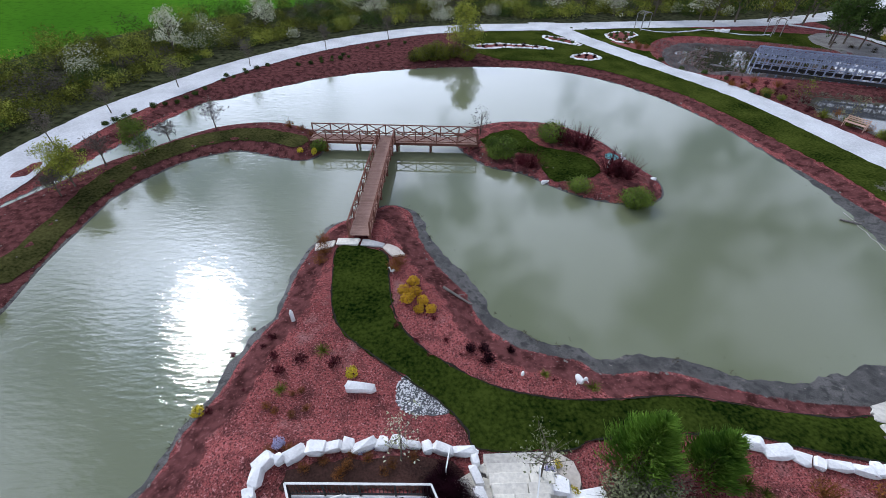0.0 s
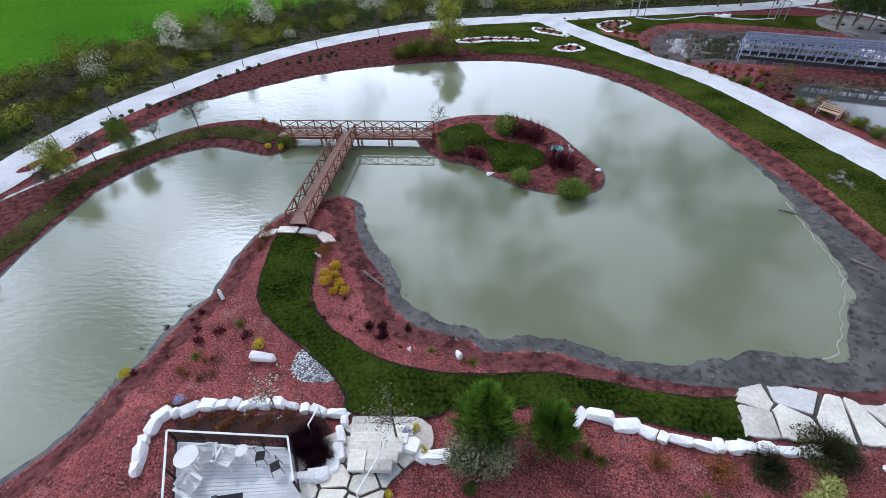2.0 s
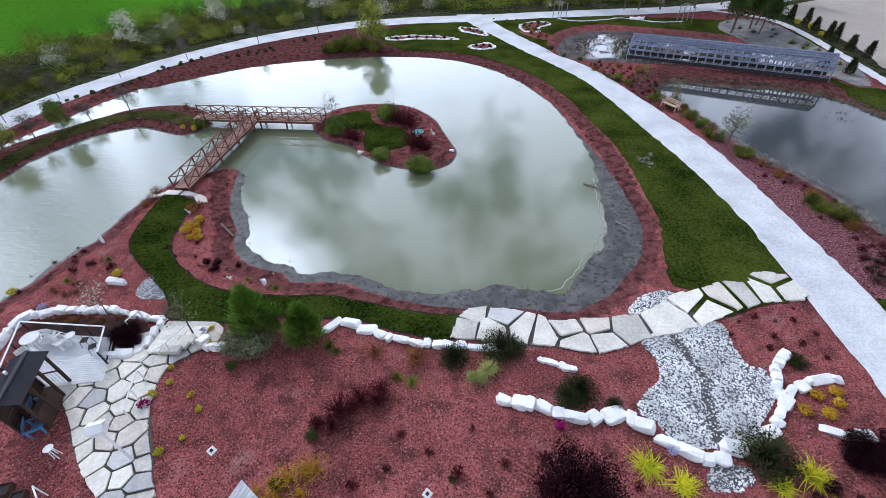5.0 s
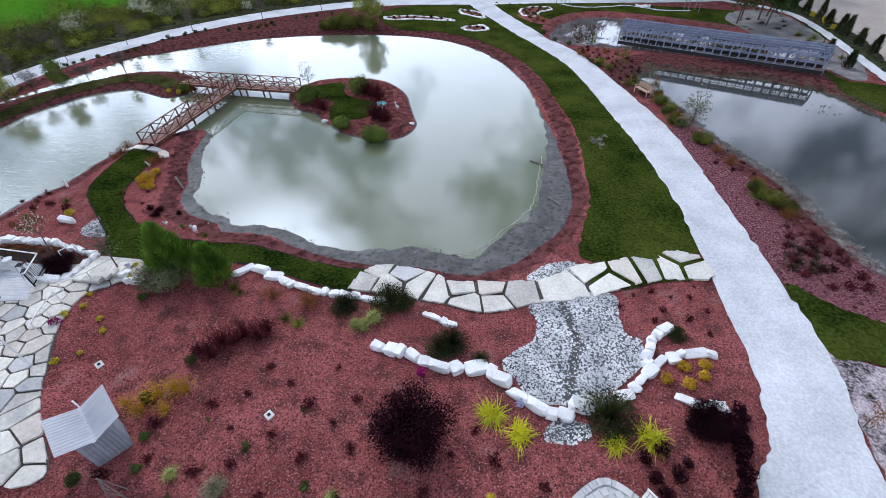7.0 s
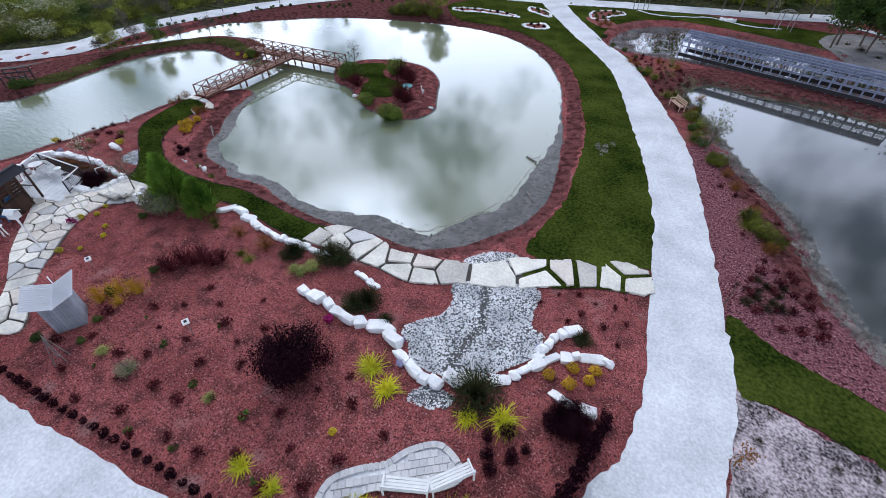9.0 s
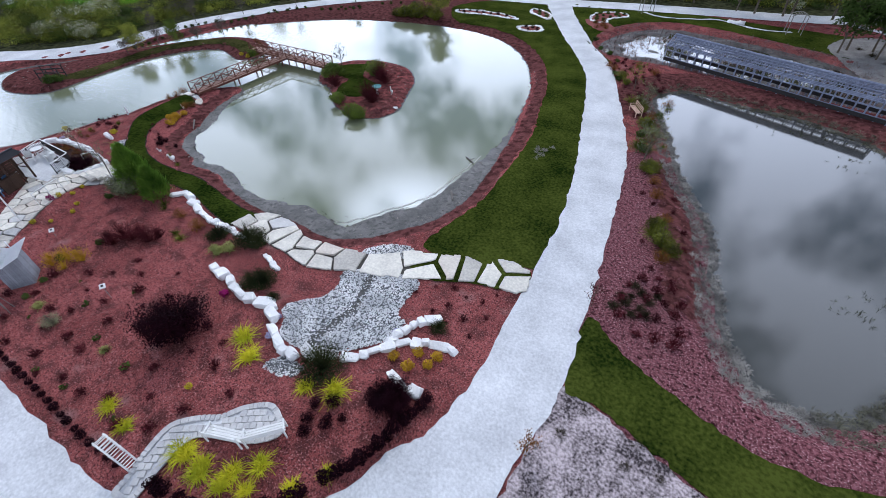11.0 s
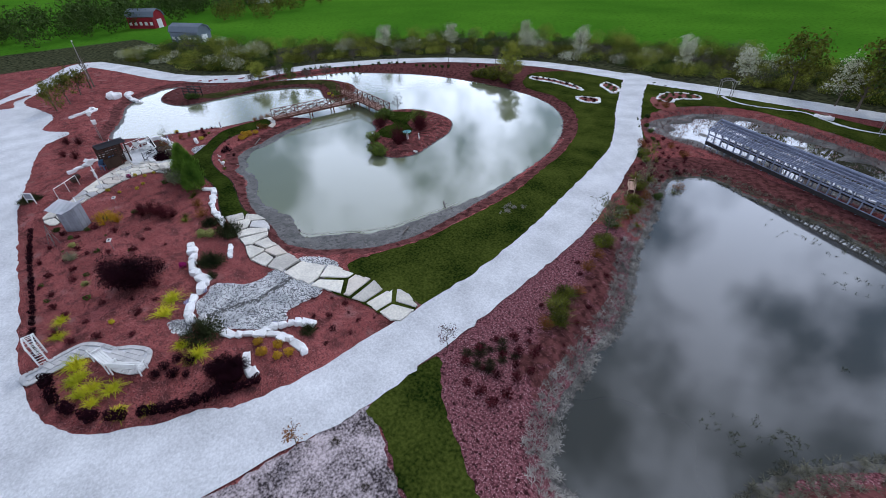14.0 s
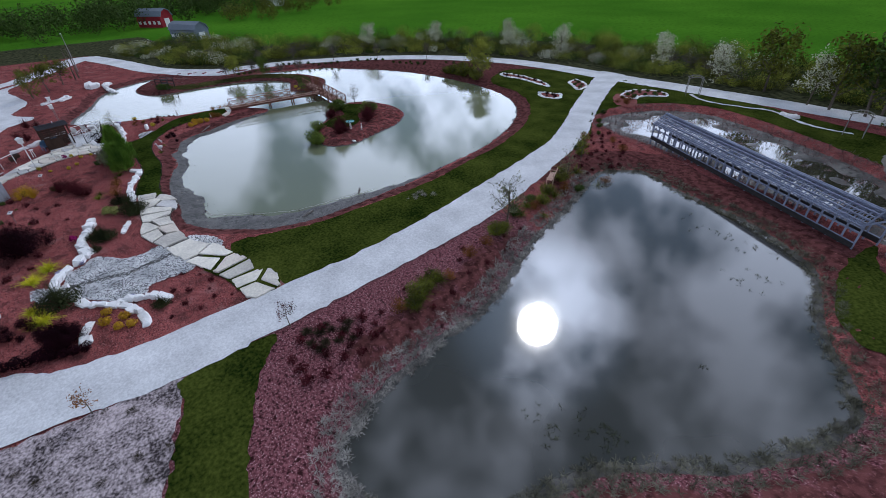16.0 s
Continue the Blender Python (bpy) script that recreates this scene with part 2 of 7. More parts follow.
    # the mud is wet and shines, the mulch is dull
    wet = masked("mud", (0.0, 0.0, 0.0), (0.36, 0.36, 0.36), 0.7)
    l.new(wet, b.inputs["Specular IOR Level"])
    dull = n.new("ShaderNodeMapRange")
    dull.inputs["To Min"].default_value, dull.inputs["To Max"].default_value = 0.92, 0.10
    l.new(wet, dull.inputs["Value"])
    l.new(dull.outputs[0], b.inputs["Roughness"])
    bp = n.new("ShaderNodeBump")
    bp.inputs["Strength"].default_value, bp.inputs["Distance"].default_value = 0.8, 0.03
    l.new(chip, bp.inputs["Height"])
    l.new(bp.outputs[0], b.inputs["Normal"])
    return m


M["ground"] = ground_material()
M["water"] = water_material("pond_water", (0.135, 0.148, 0.082), (0.172, 0.186, 0.112), 0.006, 0.06, 1.47, 0.6)
M["water2"] = water_material("dark_pond_water", (0.028, 0.026, 0.018), (0.045, 0.043, 0.032), 0.006, 0.03, 1.55, rough=0.055)


# ---- plan ----
def xy(text):
    return np.array([[float(v) for v in p.split(",")] for p in text.split()])


def smooth(points, per=6, closed=True):
    """Catmull-Rom through the control points."""
    p = np.asarray(points, float)
    n = len(p)
    out = []
    for i in range(n if closed else n - 1):
        if closed:
            a, b, c, d = p[(i - 1) % n], p[i], p[(i + 1) % n], p[(i + 2) % n]
        else:
            a, b, c, d = p[max(i - 1, 0)], p[i], p[i + 1], p[min(i + 2, n - 1)]
        for k in range(per):
            t = k / per
            out.append(0.5 * (2 * b + (c - a) * t + (2 * a - 5 * b + 4 * c - d) * t * t + (3 * b - a - 3 * c + d) * t ** 3))
    if not closed:
        out.append(p[-1])
    return np.array(out)


def signed(outline, x, y):
    """Signed distance to a closed outline: negative inside."""
    a, b = outline, np.roll(outline, -1, axis=0)
    q = np.stack([np.ravel(x), np.ravel(y)], 1)
    best = np.full(len(q), 1e9)
    odd = np.zeros(len(q), bool)
    for (ax, ay), (bx, by) in zip(a, b):
        dx, dy = bx - ax, by - ay
        t = np.clip(((q[:, 0] - ax) * dx + (q[:, 1] - ay) * dy) / (dx * dx + dy * dy + 1e-12), 0, 1)
        best = np.minimum(best, (q[:, 0] - ax - t * dx) ** 2 + (q[:, 1] - ay - t * dy) ** 2)
        cross = (ay > q[:, 1]) != (by > q[:, 1])
        odd ^= cross & (q[:, 0] < ax + (q[:, 1] - ay) / (by - ay + 1e-12) * dx)
    d = np.sqrt(best)
    return np.where(odd, -d, d).reshape(np.shape(x))


WATER = -0.5
SHORE = smooth(xy("-20.44,2.57 -26.84,4.98 -33,6.58 -37.24,9.25 -38.82,11.57 -40.22,14.47 -34.44,23.87 -28.69,39.99 -26.03,42.55 -21.56,45.99 -16.38,49.3 -10.4,51.3 -4,52.4 2.5,52.6 8.5,51.5 13.6,48.3 17.6,43.3 20.4,37 21.7,31.3 22.25,27 22.19,22.93 21.88,19.49 21.49,16.58 20.79,14.38 19.33,12.42 18.48,11.08 17.38,9.94 15.39,10.24 13.76,10.49 12.14,10.1 9.39,9.79 6.94,10.31 4.92,11.1 3.55,11.24 1.58,11.19 0.57,11.9 -1.72,12.64 -2.98,13.95 -3.47,15.69 -4.82,17.75 -5.98,20.1 -6.78,22.62 -8.1,23.59 -9.06,23.69 -10.96,22.58 -12.43,21.3 -13.19,19.59 -13.74,17.67 -13.95,15.95 -14.07,14.11 -14.57,12.97 -15.12,11.5 -15.37,10.05 -15.92,8.89 -16.27,8.03 -16.52,6.65 -17.71,4.49 -19,2.89"))
BANK = smooth(xy("-20.63,1.85 -27.07,4.27 -33.28,5.89 -37.73,8.68 -39.47,11.2 -40.93,14.72 -35.12,24.18 -29.37,40.3 -26.51,43.12 -21.99,46.6 -16.7,49.98 -10.58,52.03 -4.08,53.15 2.55,53.35 8.77,52.2 14.1,48.86 18.24,43.69 21.11,37.24 22.44,31.44 23.35,27.06 23.7,22.86 23.75,19.28 23.75,16.1 23.02,13.22 21.36,11 20.22,9.71 17.83,8.29 15.11,8.42 13.84,8.53 12.42,8.34 9.34,8.54 6.59,9.11 4.59,9.89 3.52,9.99 1.31,9.97 0.07,10.76 -2.35,11.56 -4.06,13.33 -4.6,15.15 -5.91,17.13 -7.14,19.63 -7.85,21.97 -8.42,22.91 -8.81,22.98 -10.53,21.97 -11.83,20.85 -12.48,19.34 -13.01,17.52 -13.2,15.88 -13.34,13.96 -13.87,12.69 -14.4,11.3 -14.65,9.83 -15.23,8.58 -15.55,7.84 -15.83,6.37 -17.08,4.08 -18.57,2.28"))
SPIT = smooth(xy("-32.53,11.32 -28.05,13.16 -28.02,18.43 -27.81,24.67 -27.76,24.82 -26.69,27.47 -25.05,29.91 -23.07,31.24 -21.13,31.8 -18.79,31.07 -16.05,30.18 -14.81,31.44 -16,34.82 -19.31,36.7 -22.16,36.68 -24.66,35.74 -26.99,33.58 -28.67,31.6 -30.46,29.69 -33.51,24.51 -36.49,18.49 -38.87,15.11 -37.08,12.65"))
ISLE = smooth(xy("-3.44,32.25 -1.51,29.16 0.96,28.02 2.76,26.27 4.83,24.66 7.19,23.86 8.99,23.91 10.16,24.79 10.59,26.57 10.03,28.29 9.17,30.65 8.28,33.07 6.46,35.38 4.42,36.62 1.18,36.89 -1.57,35.92 -3.01,34.26"))
POND_B = smooth(xy("32.43,39.58 33.65,41.87 35.23,42.76 38.89,41.48 44.5,40.44 48.7,38.12 49.86,36.57 50.83,33.77 51.9,31.29 53.39,29.1 54.17,27.45 53.92,25.07 52.99,22.98 51.85,20.55 49.22,17.35 48.35,14.75 47.75,12.4 46.1,9.8 44.2,8.95 42.45,9.1 41.7,9.75 40.95,11.16 40.27,12.94 40.11,14.48 39.6,16.37 39.41,18.96 38.79,21.31 37.44,24.13 36.56,26.12 35.56,29.5 34.7,32.39 33.42,36.02"))
MARSH = smooth(xy("23.97,51.99 24.32,56.08 26.33,60.11 29.98,62.56 34.62,62.01 40.8,59.79 46.33,57.14 52.06,51.73 52.37,44.52 47.56,45.64 39.39,47.86 31.82,49.41 27.26,50.12"))
TERRACE = smooth(xy("-12.95,6.65 -9.8,6.68 -6.86,6.3 -6.63,4.22 -3.73,3.68 -2.52,2.24 -0.83,-0.82 0.75,-3.23 0.65,-5.66 -2.26,-6.19 -5.56,-4.46 -10.4,-0.56 -13.02,2.89"), 4)
MOUNDS = smooth(xy("22.38,-0.18 27.37,2.32 29.5,-1.06 27.66,-4.83 23.57,-6.76 19.32,-6.78 14.91,-5.42 10.3,-4.43 4.63,-3.31 1.64,-0.05 3.5,3.65 8.9,4.03 12.89,2.38 17.13,0.41"), 4)


def grow(d, lo, hi):
    t = np.clip((d - lo) / (hi - lo), 0, 1)
    return t * t * (3 - 2 * t)


def wobble(x, y, s=1.0):
    return 0.5 * np.sin(1.7 * x * s + 0.6 * np.sin(1.3 * y * s)) + 0.5 * np.sin(2.1 * y * s + 1.1 + 0.7 * np.sin(0.9 * x * s))


def height(x, y):
    """The ground's height: banks down to the ponds, a low terrace round the deck."""
    x, y = np.asarray(x, float), np.asarray(y, float)
    flat = np.zeros_like(x)
    near = (x > -60) & (x < 75) & (y > -30) & (y < 90)
    xs, ys = x[near], y[near]
    rag = 0.16 * wobble(xs, ys, 1.4) + 0.10 * wobble(ys, xs, 3.3)
    sh, bk = signed(SHORE, xs, ys) + rag, signed(BANK, xs, ys)
    bk = np.minimum(bk, sh - 0.15)
    sp, isl = signed(SPIT, xs, ys), signed(ISLE, xs, ys)
    pb, ma = signed(POND_B, xs, ys) + rag, signed(MARSH, xs, ys)
    wob = 0.022 * wobble(xs, ys, 1.3)
    mud = np.where((bk < 0) & (sh > 0), -0.30 - 0.2 * np.clip(-bk / (sh - bk + 1e-6), 0, 1), 0)
    main = np.where(bk >= 0, -0.30 * (1 - grow(bk, 0, 1.5)), mud)
    main = np.where(sh < 0, WATER - np.minimum(-sh * 0.22, 1.2), main)
    lump = np.minimum(sp, isl)
    main = np.where((sh < 0), np.maximum(main, WATER + 0.55 * grow(-lump, -0.6, 1.5) - 1.2 * grow(lump, 0, 3)), main)
    b = np.where(pb > 0, WATER * (1 - grow(pb, 0, 2.2)), WATER - 1.2 * grow(-pb, 0, 4))
    m = np.where(ma > 0, -0.4 * (1 - grow(ma, 0, 2.0)), -0.4 - 0.26 * grow(-ma, 0, 3) + 0.17 * wobble(xs, ys, 0.9))
    h = np.minimum(np.minimum(main, b), m) + wob * np.maximum(grow(sh, 0, 1.2) * grow(pb, 0, 1.2), grow(-lump, 0, 1))
    up = 0.42 * (1 - grow(signed(TERRACE, xs, ys), -0.1, 1.7)) + 0.22 * grow(-signed(MOUNDS, xs, ys), -0.5, 3.0)
    flat[near] = h + up
    return flat


SHEET = {}


def ground_z(x, y):
    """The ground sheet's height at one place."""
    ax, ay, z = SHEET["x"], SHEET["y"], SHEET["z"]
    i = min(max(int(np.searchsorted(ax, x)) - 1, 0), len(ax) - 2)
    j = min(max(int(np.searchsorted(ay, y)) - 1, 0), len(ay) - 2)
    u, v = (x - ax[i]) / (ax[i + 1] - ax[i]), (y - ay[j]) / (ay[j + 1] - ay[j])
    return float((z[j, i] * (1 - u) + z[j, i + 1] * u) * (1 - v) + (z[j + 1, i] * (1 - u) + z[j + 1, i + 1] * u) * v)


# ---- mesh helpers ----
def mesh_of(name, verts, faces, mats, index=None, flat=True):
    me = bpy.data.meshes.new(name)
    me.from_pydata([tuple(map(float, v)) for v in verts], [], [tuple(map(int, f)) for f in faces])
    for m in (mats if isinstance(mats, (list, tuple)) else [mats]):
        me.materials.append(m)
    if index is not None:
        me.polygons.foreach_set("material_index", np.asarray(index, np.int32))
    if not flat:
        me.polygons.foreach_set("use_smooth", np.ones(len(me.polygons), bool))
    me.update()
    return me


def part(name, bm, mat, parent=None, label="", smooth_faces=False):
    me = bpy.data.meshes.new(name)
    if smooth_faces:
        for f in bm.faces:
            f.smooth = True
    bm.to_mesh(me)
    bm.free()
    me.materials.append(mat)
    ob = new(name, me)
    ob.parent = parent
    return tagged(ob, label)


def thing(name, label, category, at=(0, 0, 0), turn=0.0, group="", kind=""):
    ob = new(name)
    ob.empty_display_size = 0.2
    ob.matrix_world = pose(*at, 0, 0, turn)
    return tagged(ob, label, category, group, kind)


def box(bm, centre, size, turn=None, bevel=0.0):
    r = bmesh.ops.create_cube(bm, size=1.0)
    m = Matrix.Translation(centre) @ (turn.to_4x4() if turn is not None else Matrix.Identity(4)) @ Matrix.Diagonal((*size, 1))
    bmesh.ops.transform(bm, matrix=m, verts=r["verts"])
    if bevel:
        es = list({e for v in r["verts"] for e in v.link_edges})
        bmesh.ops.bevel(bm, geom=es, offset=bevel, segments=1, affect="EDGES")
    return bm


def bar(bm, a, b, w, h=None, round_=0):
    """A beam from a to b, w wide and h high, or round with that many sides."""
    a, b = Vector(a), Vector(b)
    d = b - a
    if round_:
        r = bmesh.ops.create_cone(bm, cap_ends=True, segments=round_, radius1=w, radius2=h if h is not None else w, depth=d.length)
        bmesh.ops.transform(bm, matrix=Matrix.Translation((a + b) / 2) @ d.to_track_quat("Z", "Y").to_matrix().to_4x4(), verts=r["verts"])
        return bm
    r = bmesh.ops.create_cube(bm, size=1.0)
    q = d.to_track_quat("Y", "Z").to_matrix().to_4x4()
    bmesh.ops.transform(bm, matrix=Matrix.Translation((a + b) / 2) @ q @ Matrix.Diagonal((w, d.length, h or w, 1)), verts=r["verts"])
    return bm


def draped(name, outline, mat, lift, step=0.6, label="", category="", kind="structure", ragged=0.06, seed=1):
    """A sheet over the ground inside an outline, with a slightly ragged edge."""
    if name == "lawn_path":
        LAWNS.append(outline)
    rng = np.random.default_rng(seed)
    edge = []
    for a, b in zip(outline, np.roll(outline, -1, axis=0)):
        n = max(1, int(np.hypot(*(b - a)) / 0.35))
        for k in range(n):
            edge.append(a + (b - a) * k / n)
    edge = np.array(edge) + rng.normal(0, ragged, (len(edge), 2))
    lo, hi = edge.min(0), edge.max(0)
    gx, gy = np.meshgrid(np.arange(lo[0], hi[0], step), np.arange(lo[1], hi[1], step))
    d = signed(edge, gx, gy)
    inner = np.stack([gx[d < -0.4 * step], gy[d < -0.4 * step]], 1)
    pts = np.concatenate([edge, inner])
    res = delaunay_2d_cdt([Vector(p) for p in pts], [], [list(range(len(edge)))], 1, 1e-5)
    v = np.array([list(p) for p in res[0]])
    z = height(v[:, 0], v[:, 1]) + lift
    ob = new(name, mesh_of(name, np.c_[v, z], res[2], mat, flat=False))
    return tagged(ob, label, category, kind=kind)


# ---- ground and water ----
def axis(lo, hi, step, far):
    fine = np.arange(lo, hi + 1e-6, step)
    out, s = [], step
    e = hi
    while e < far:
        s *= 1.35
        e += s
        out.append(e)
    inn, s, e = [], step, lo
    while e > -far:
        s *= 1.35
        e -= s
        inn.append(e)
    return np.array(inn[::-1] + list(fine) + out)


def build_ground():
    ax, ay = axis(-46, 62, 0.33, 2600), axis(-16, 76, 0.33, 2600)
    gx, gy = np.meshgrid(ax, ay)
    z = height(gx, gy)
    SHEET.update(x=ax, y=ay, z=z)
    nx, ny = len(ax), len(ay)
    verts = np.stack([gx.ravel(), gy.ravel(), z.ravel()], 1)
    i = np.arange(nx * ny).reshape(ny, nx)
    faces = np.stack([i[:-1, :-1], i[:-1, 1:], i[1:, 1:], i[1:, :-1]], -1).reshape(-1, 4)
    me = mesh_of("ground", verts, faces, M["ground"], flat=False)
    x, y = verts[:, 0], verts[:, 1]
    sh, bk, pb = signed(SHORE, x, y), signed(BANK, x, y), signed(POND_B, x, y)
    lump = np.minimum(signed(SPIT, x, y), signed(ISLE, x, y))
    far = 0.7 * grow(y, 16, 30) + 0.10 * (1 - grow(x, -9, -5)) + 0.25 * (1 - grow(x, 4, 12))
    mud = np.where(sh > 0, 1 - grow(bk + far, -0.5, 0.4), np.where(lump < 0.5, grow(lump, -0.05, 0.35), 1.0))
    mud = np.maximum(np.maximum(mud, 1 - grow(pb, 0.0, 0.5)), 1 - grow(signed(MARSH, x, y), -0.3, 0.9))
    out = signed(GARDEN, x, y)
    # darker mulch in a ring on the bank, on the far bank, spit and pond sides
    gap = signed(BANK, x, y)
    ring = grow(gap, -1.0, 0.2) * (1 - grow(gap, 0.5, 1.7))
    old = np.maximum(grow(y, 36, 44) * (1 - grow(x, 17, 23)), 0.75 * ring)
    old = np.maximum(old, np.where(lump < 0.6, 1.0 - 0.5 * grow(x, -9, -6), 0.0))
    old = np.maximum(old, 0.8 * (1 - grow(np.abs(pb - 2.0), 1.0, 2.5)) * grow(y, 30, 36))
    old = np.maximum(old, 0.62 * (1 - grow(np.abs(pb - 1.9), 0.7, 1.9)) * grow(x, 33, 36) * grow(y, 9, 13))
    pale = (1 - grow(pb, 6.5, 8.5)) * grow(x, 31.5, 33.0) * (1 - grow(y, 24, 32))
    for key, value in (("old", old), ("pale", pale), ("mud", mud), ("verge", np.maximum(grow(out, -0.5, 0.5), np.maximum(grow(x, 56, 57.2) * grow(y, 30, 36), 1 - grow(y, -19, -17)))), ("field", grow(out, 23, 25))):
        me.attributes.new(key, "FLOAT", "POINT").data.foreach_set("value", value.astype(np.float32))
    return tagged(new("ground", me), "red mulched garden ground with pond banks and green fields", "ground", kind="structure")


FAR_ROAD = smooth(xy("-72.34,6.88 -59.97,11.56 -45.51,16.49 -37.16,24.21 -36.03,30.96 -34.39,38.05 -30.77,45.31 -26.87,51.49 -19.01,59.68 -7.86,66.44 1.03,68.77 8,69.4 14.6,69.9 22.7,71 30,71.6 36.1,72.2 41.6,72.6 50,74 66,80 88,94"), 6, False)
BRANCH_L = xy("9.38,72.15 11.93,66.44 14.67,60.99 18.58,53.37 22.28,46.89 24.88,41.51 26.71,35.03 27.96,29.5 29.02,24.74 29.79,20.8 30.28,17.38 30.53,14.39 30.57,11.39 30.61,8.13 30.7,5.32 30.63,3.14 30.25,1.05 29.66,-0.63 28.74,-2.62 27.53,-4.76 26.35,-6.03 25.03,-6.89 23.66,-7.33")
BRANCH_R = xy("13.66,72.32 15.52,67.22 17.78,61.9 22.55,52.48 26.87,44.77 29.39,37.1 30.99,32.11 32.33,27.2 33.01,22.37 33.39,18.14 33.73,14.62 33.95,12.02 34.11,9.37 34.29,7.15 34.36,5.2 34.26,3.44 33.95,1.9 33.73,0.5 33.55,-1.41 33.17,-3.69 31.56,-7.91 27.36,-12.67")
GARDEN = np.concatenate([FAR_ROAD, xy("122,-60 -90,-60")])


def ribbon(centre, width):
    t = np.gradient(centre, axis=0)
    nrm = np.stack([-t[:, 1], t[:, 0]], 1) / np.hypot(t[:, 0], t[:, 1])[:, None]
    return np.concatenate([centre + nrm * width / 2, (centre - nrm * width / 2)[::-1]])


build_ground()


def water(name, outline, z, mat, label):
    lo, hi = outline.min(0) - 2.5, outline.max(0) + 2.5
    me = mesh_of(name, [(lo[0], lo[1], z), (hi[0], lo[1], z), (hi[0], hi[1], z), (lo[0], hi[1], z)], [(0, 1, 2, 3)], mat)
    return tagged(new(name, me), label, "pond water", kind="structure")


water("water_main", SHORE, WATER, M["water"], "murky green pond water reflecting bright clouds")
water("water_east", POND_B, WATER - 0.01, M["water2"], "dark still pond water reflecting bright clouds")
water("water_marsh", MARSH, -0.53, M["water2"], "shallow marsh water among dead reeds")

draped("road_far", ribbon(FAR_ROAD, 4.0), M["gravel"], 0.05, 1.2, "white crushed limestone farm lane", "road", seed=2, ragged=0.03)
draped("road_branch", np.concatenate([smooth(BRANCH_L, 5, False), smooth(BRANCH_R, 5, False)[::-1]]), M["gravel"], 0.06, 1.0, "white crushed limestone drive between the ponds", "road", seed=3, ragged=0.05)
draped("road_south", smooth(xy("29.77,-0.42 28.74,-2.62 27.53,-4.76 26.35,-6.03 25.03,-6.89 23.66,-7.33 21.96,-7.57 18.89,-7.8 14.69,-7.57 11.67,-7.46 8.03,-7.44 2.04,-7.19 -4.33,-6.83 -10.98,-5.9 -18.68,-4.7 -26.1,-2.65 -26.91,-9.82 -19.59,-11.8 -11.42,-13.18 0.69,-14.42 11.43,-13.89 21.93,-13.76 28.87,-12.62 32.52,-6.71 33.29,-2.17"), 4), M["gravel"], 0.055, 1.2, "white crushed limestone drive along the garden", "road", seed=4, ragged=0.05)
LAWNS = []
draped("lawn_path", smooth(xy("-11.38,18.86 -11.34,16.12 -10.94,13.79 -10.12,12.4 -8.63,11.1 -7.15,9.9 -5.77,8.77 -4.92,7.74 -4.44,6.9 -1.26,6.75 0.15,7.16 4.13,7.24 5.87,7.16 7.76,6.58 9.78,6.09 11.3,6.04 11.78,7.77 9.98,7.84 7.16,8.35 4.31,8.91 0.35,8.79 -2.11,9.07 -3.99,9.73 -5.39,10.66 -6.62,11.62 -7.67,12.97 -8.13,14.43 -8.36,16.03 -8.81,18.31")), M["lawn"], 0.05, 0.7, "mown dark green grass path", "lawn", seed=5)
draped("lawn_pond", smooth(xy("11.42,67.15 15.02,60.99 18.93,53.37 22.63,46.89 25.23,41.5 27.06,35.03 28.31,29.5 29.37,24.74 30.14,20.8 30.63,17.38 30.88,14.39 30.92,11.79 28.8,10.95 26.86,10.3 23.9,10.15 24.04,12.69 24.88,15.86 24.89,19.16 24.84,22.8 24.5,27.13 23.42,31.62 22.06,37.57 19.1,44.2 14.77,49.6 9.13,53.13 2.63,54.35 -0.5,58 -1.65,61.98 1.85,66.35 7.9,67.3")), M["olive_lawn"], 0.045, 0.55, "mown green grass verge along the pond", "lawn", seed=6)
draped("lawn_corner", smooth(xy("34.23,9.39 35.66,8.53 37.27,7.56 38.85,6.87 40.38,6.18 42.04,5.79 44.75,5.95 48.6,7.28 53.46,9.67 58.44,12.69 59.96,9.09 54.06,5.63 46.75,2.8 43.49,2.44 40.21,3.24 38.63,3.86 37.17,4.33 35.87,4.8 34.41,5.09")), M["olive_lawn"], 0.04, 0.7, "mown green grass wedge", "lawn", seed=7)
draped("lawn_marsh", smooth(xy("15.36,68.7 20.13,70.79 28.03,71.04 38.92,68.61 46.8,67.01 54.5,63.99 57.44,52.93 52.65,55.98 45.61,59.56 40.32,62.16 34.33,64.36 29.76,64.84 24.96,61.92 22.57,56.85 22.75,51.92 24.69,48.96 26.7,45.95 23.77,49.67 19.08,57.97")), M["olive_lawn"], 0.04, 1.2, "mown green grass round the marsh", "lawn", seed=8)


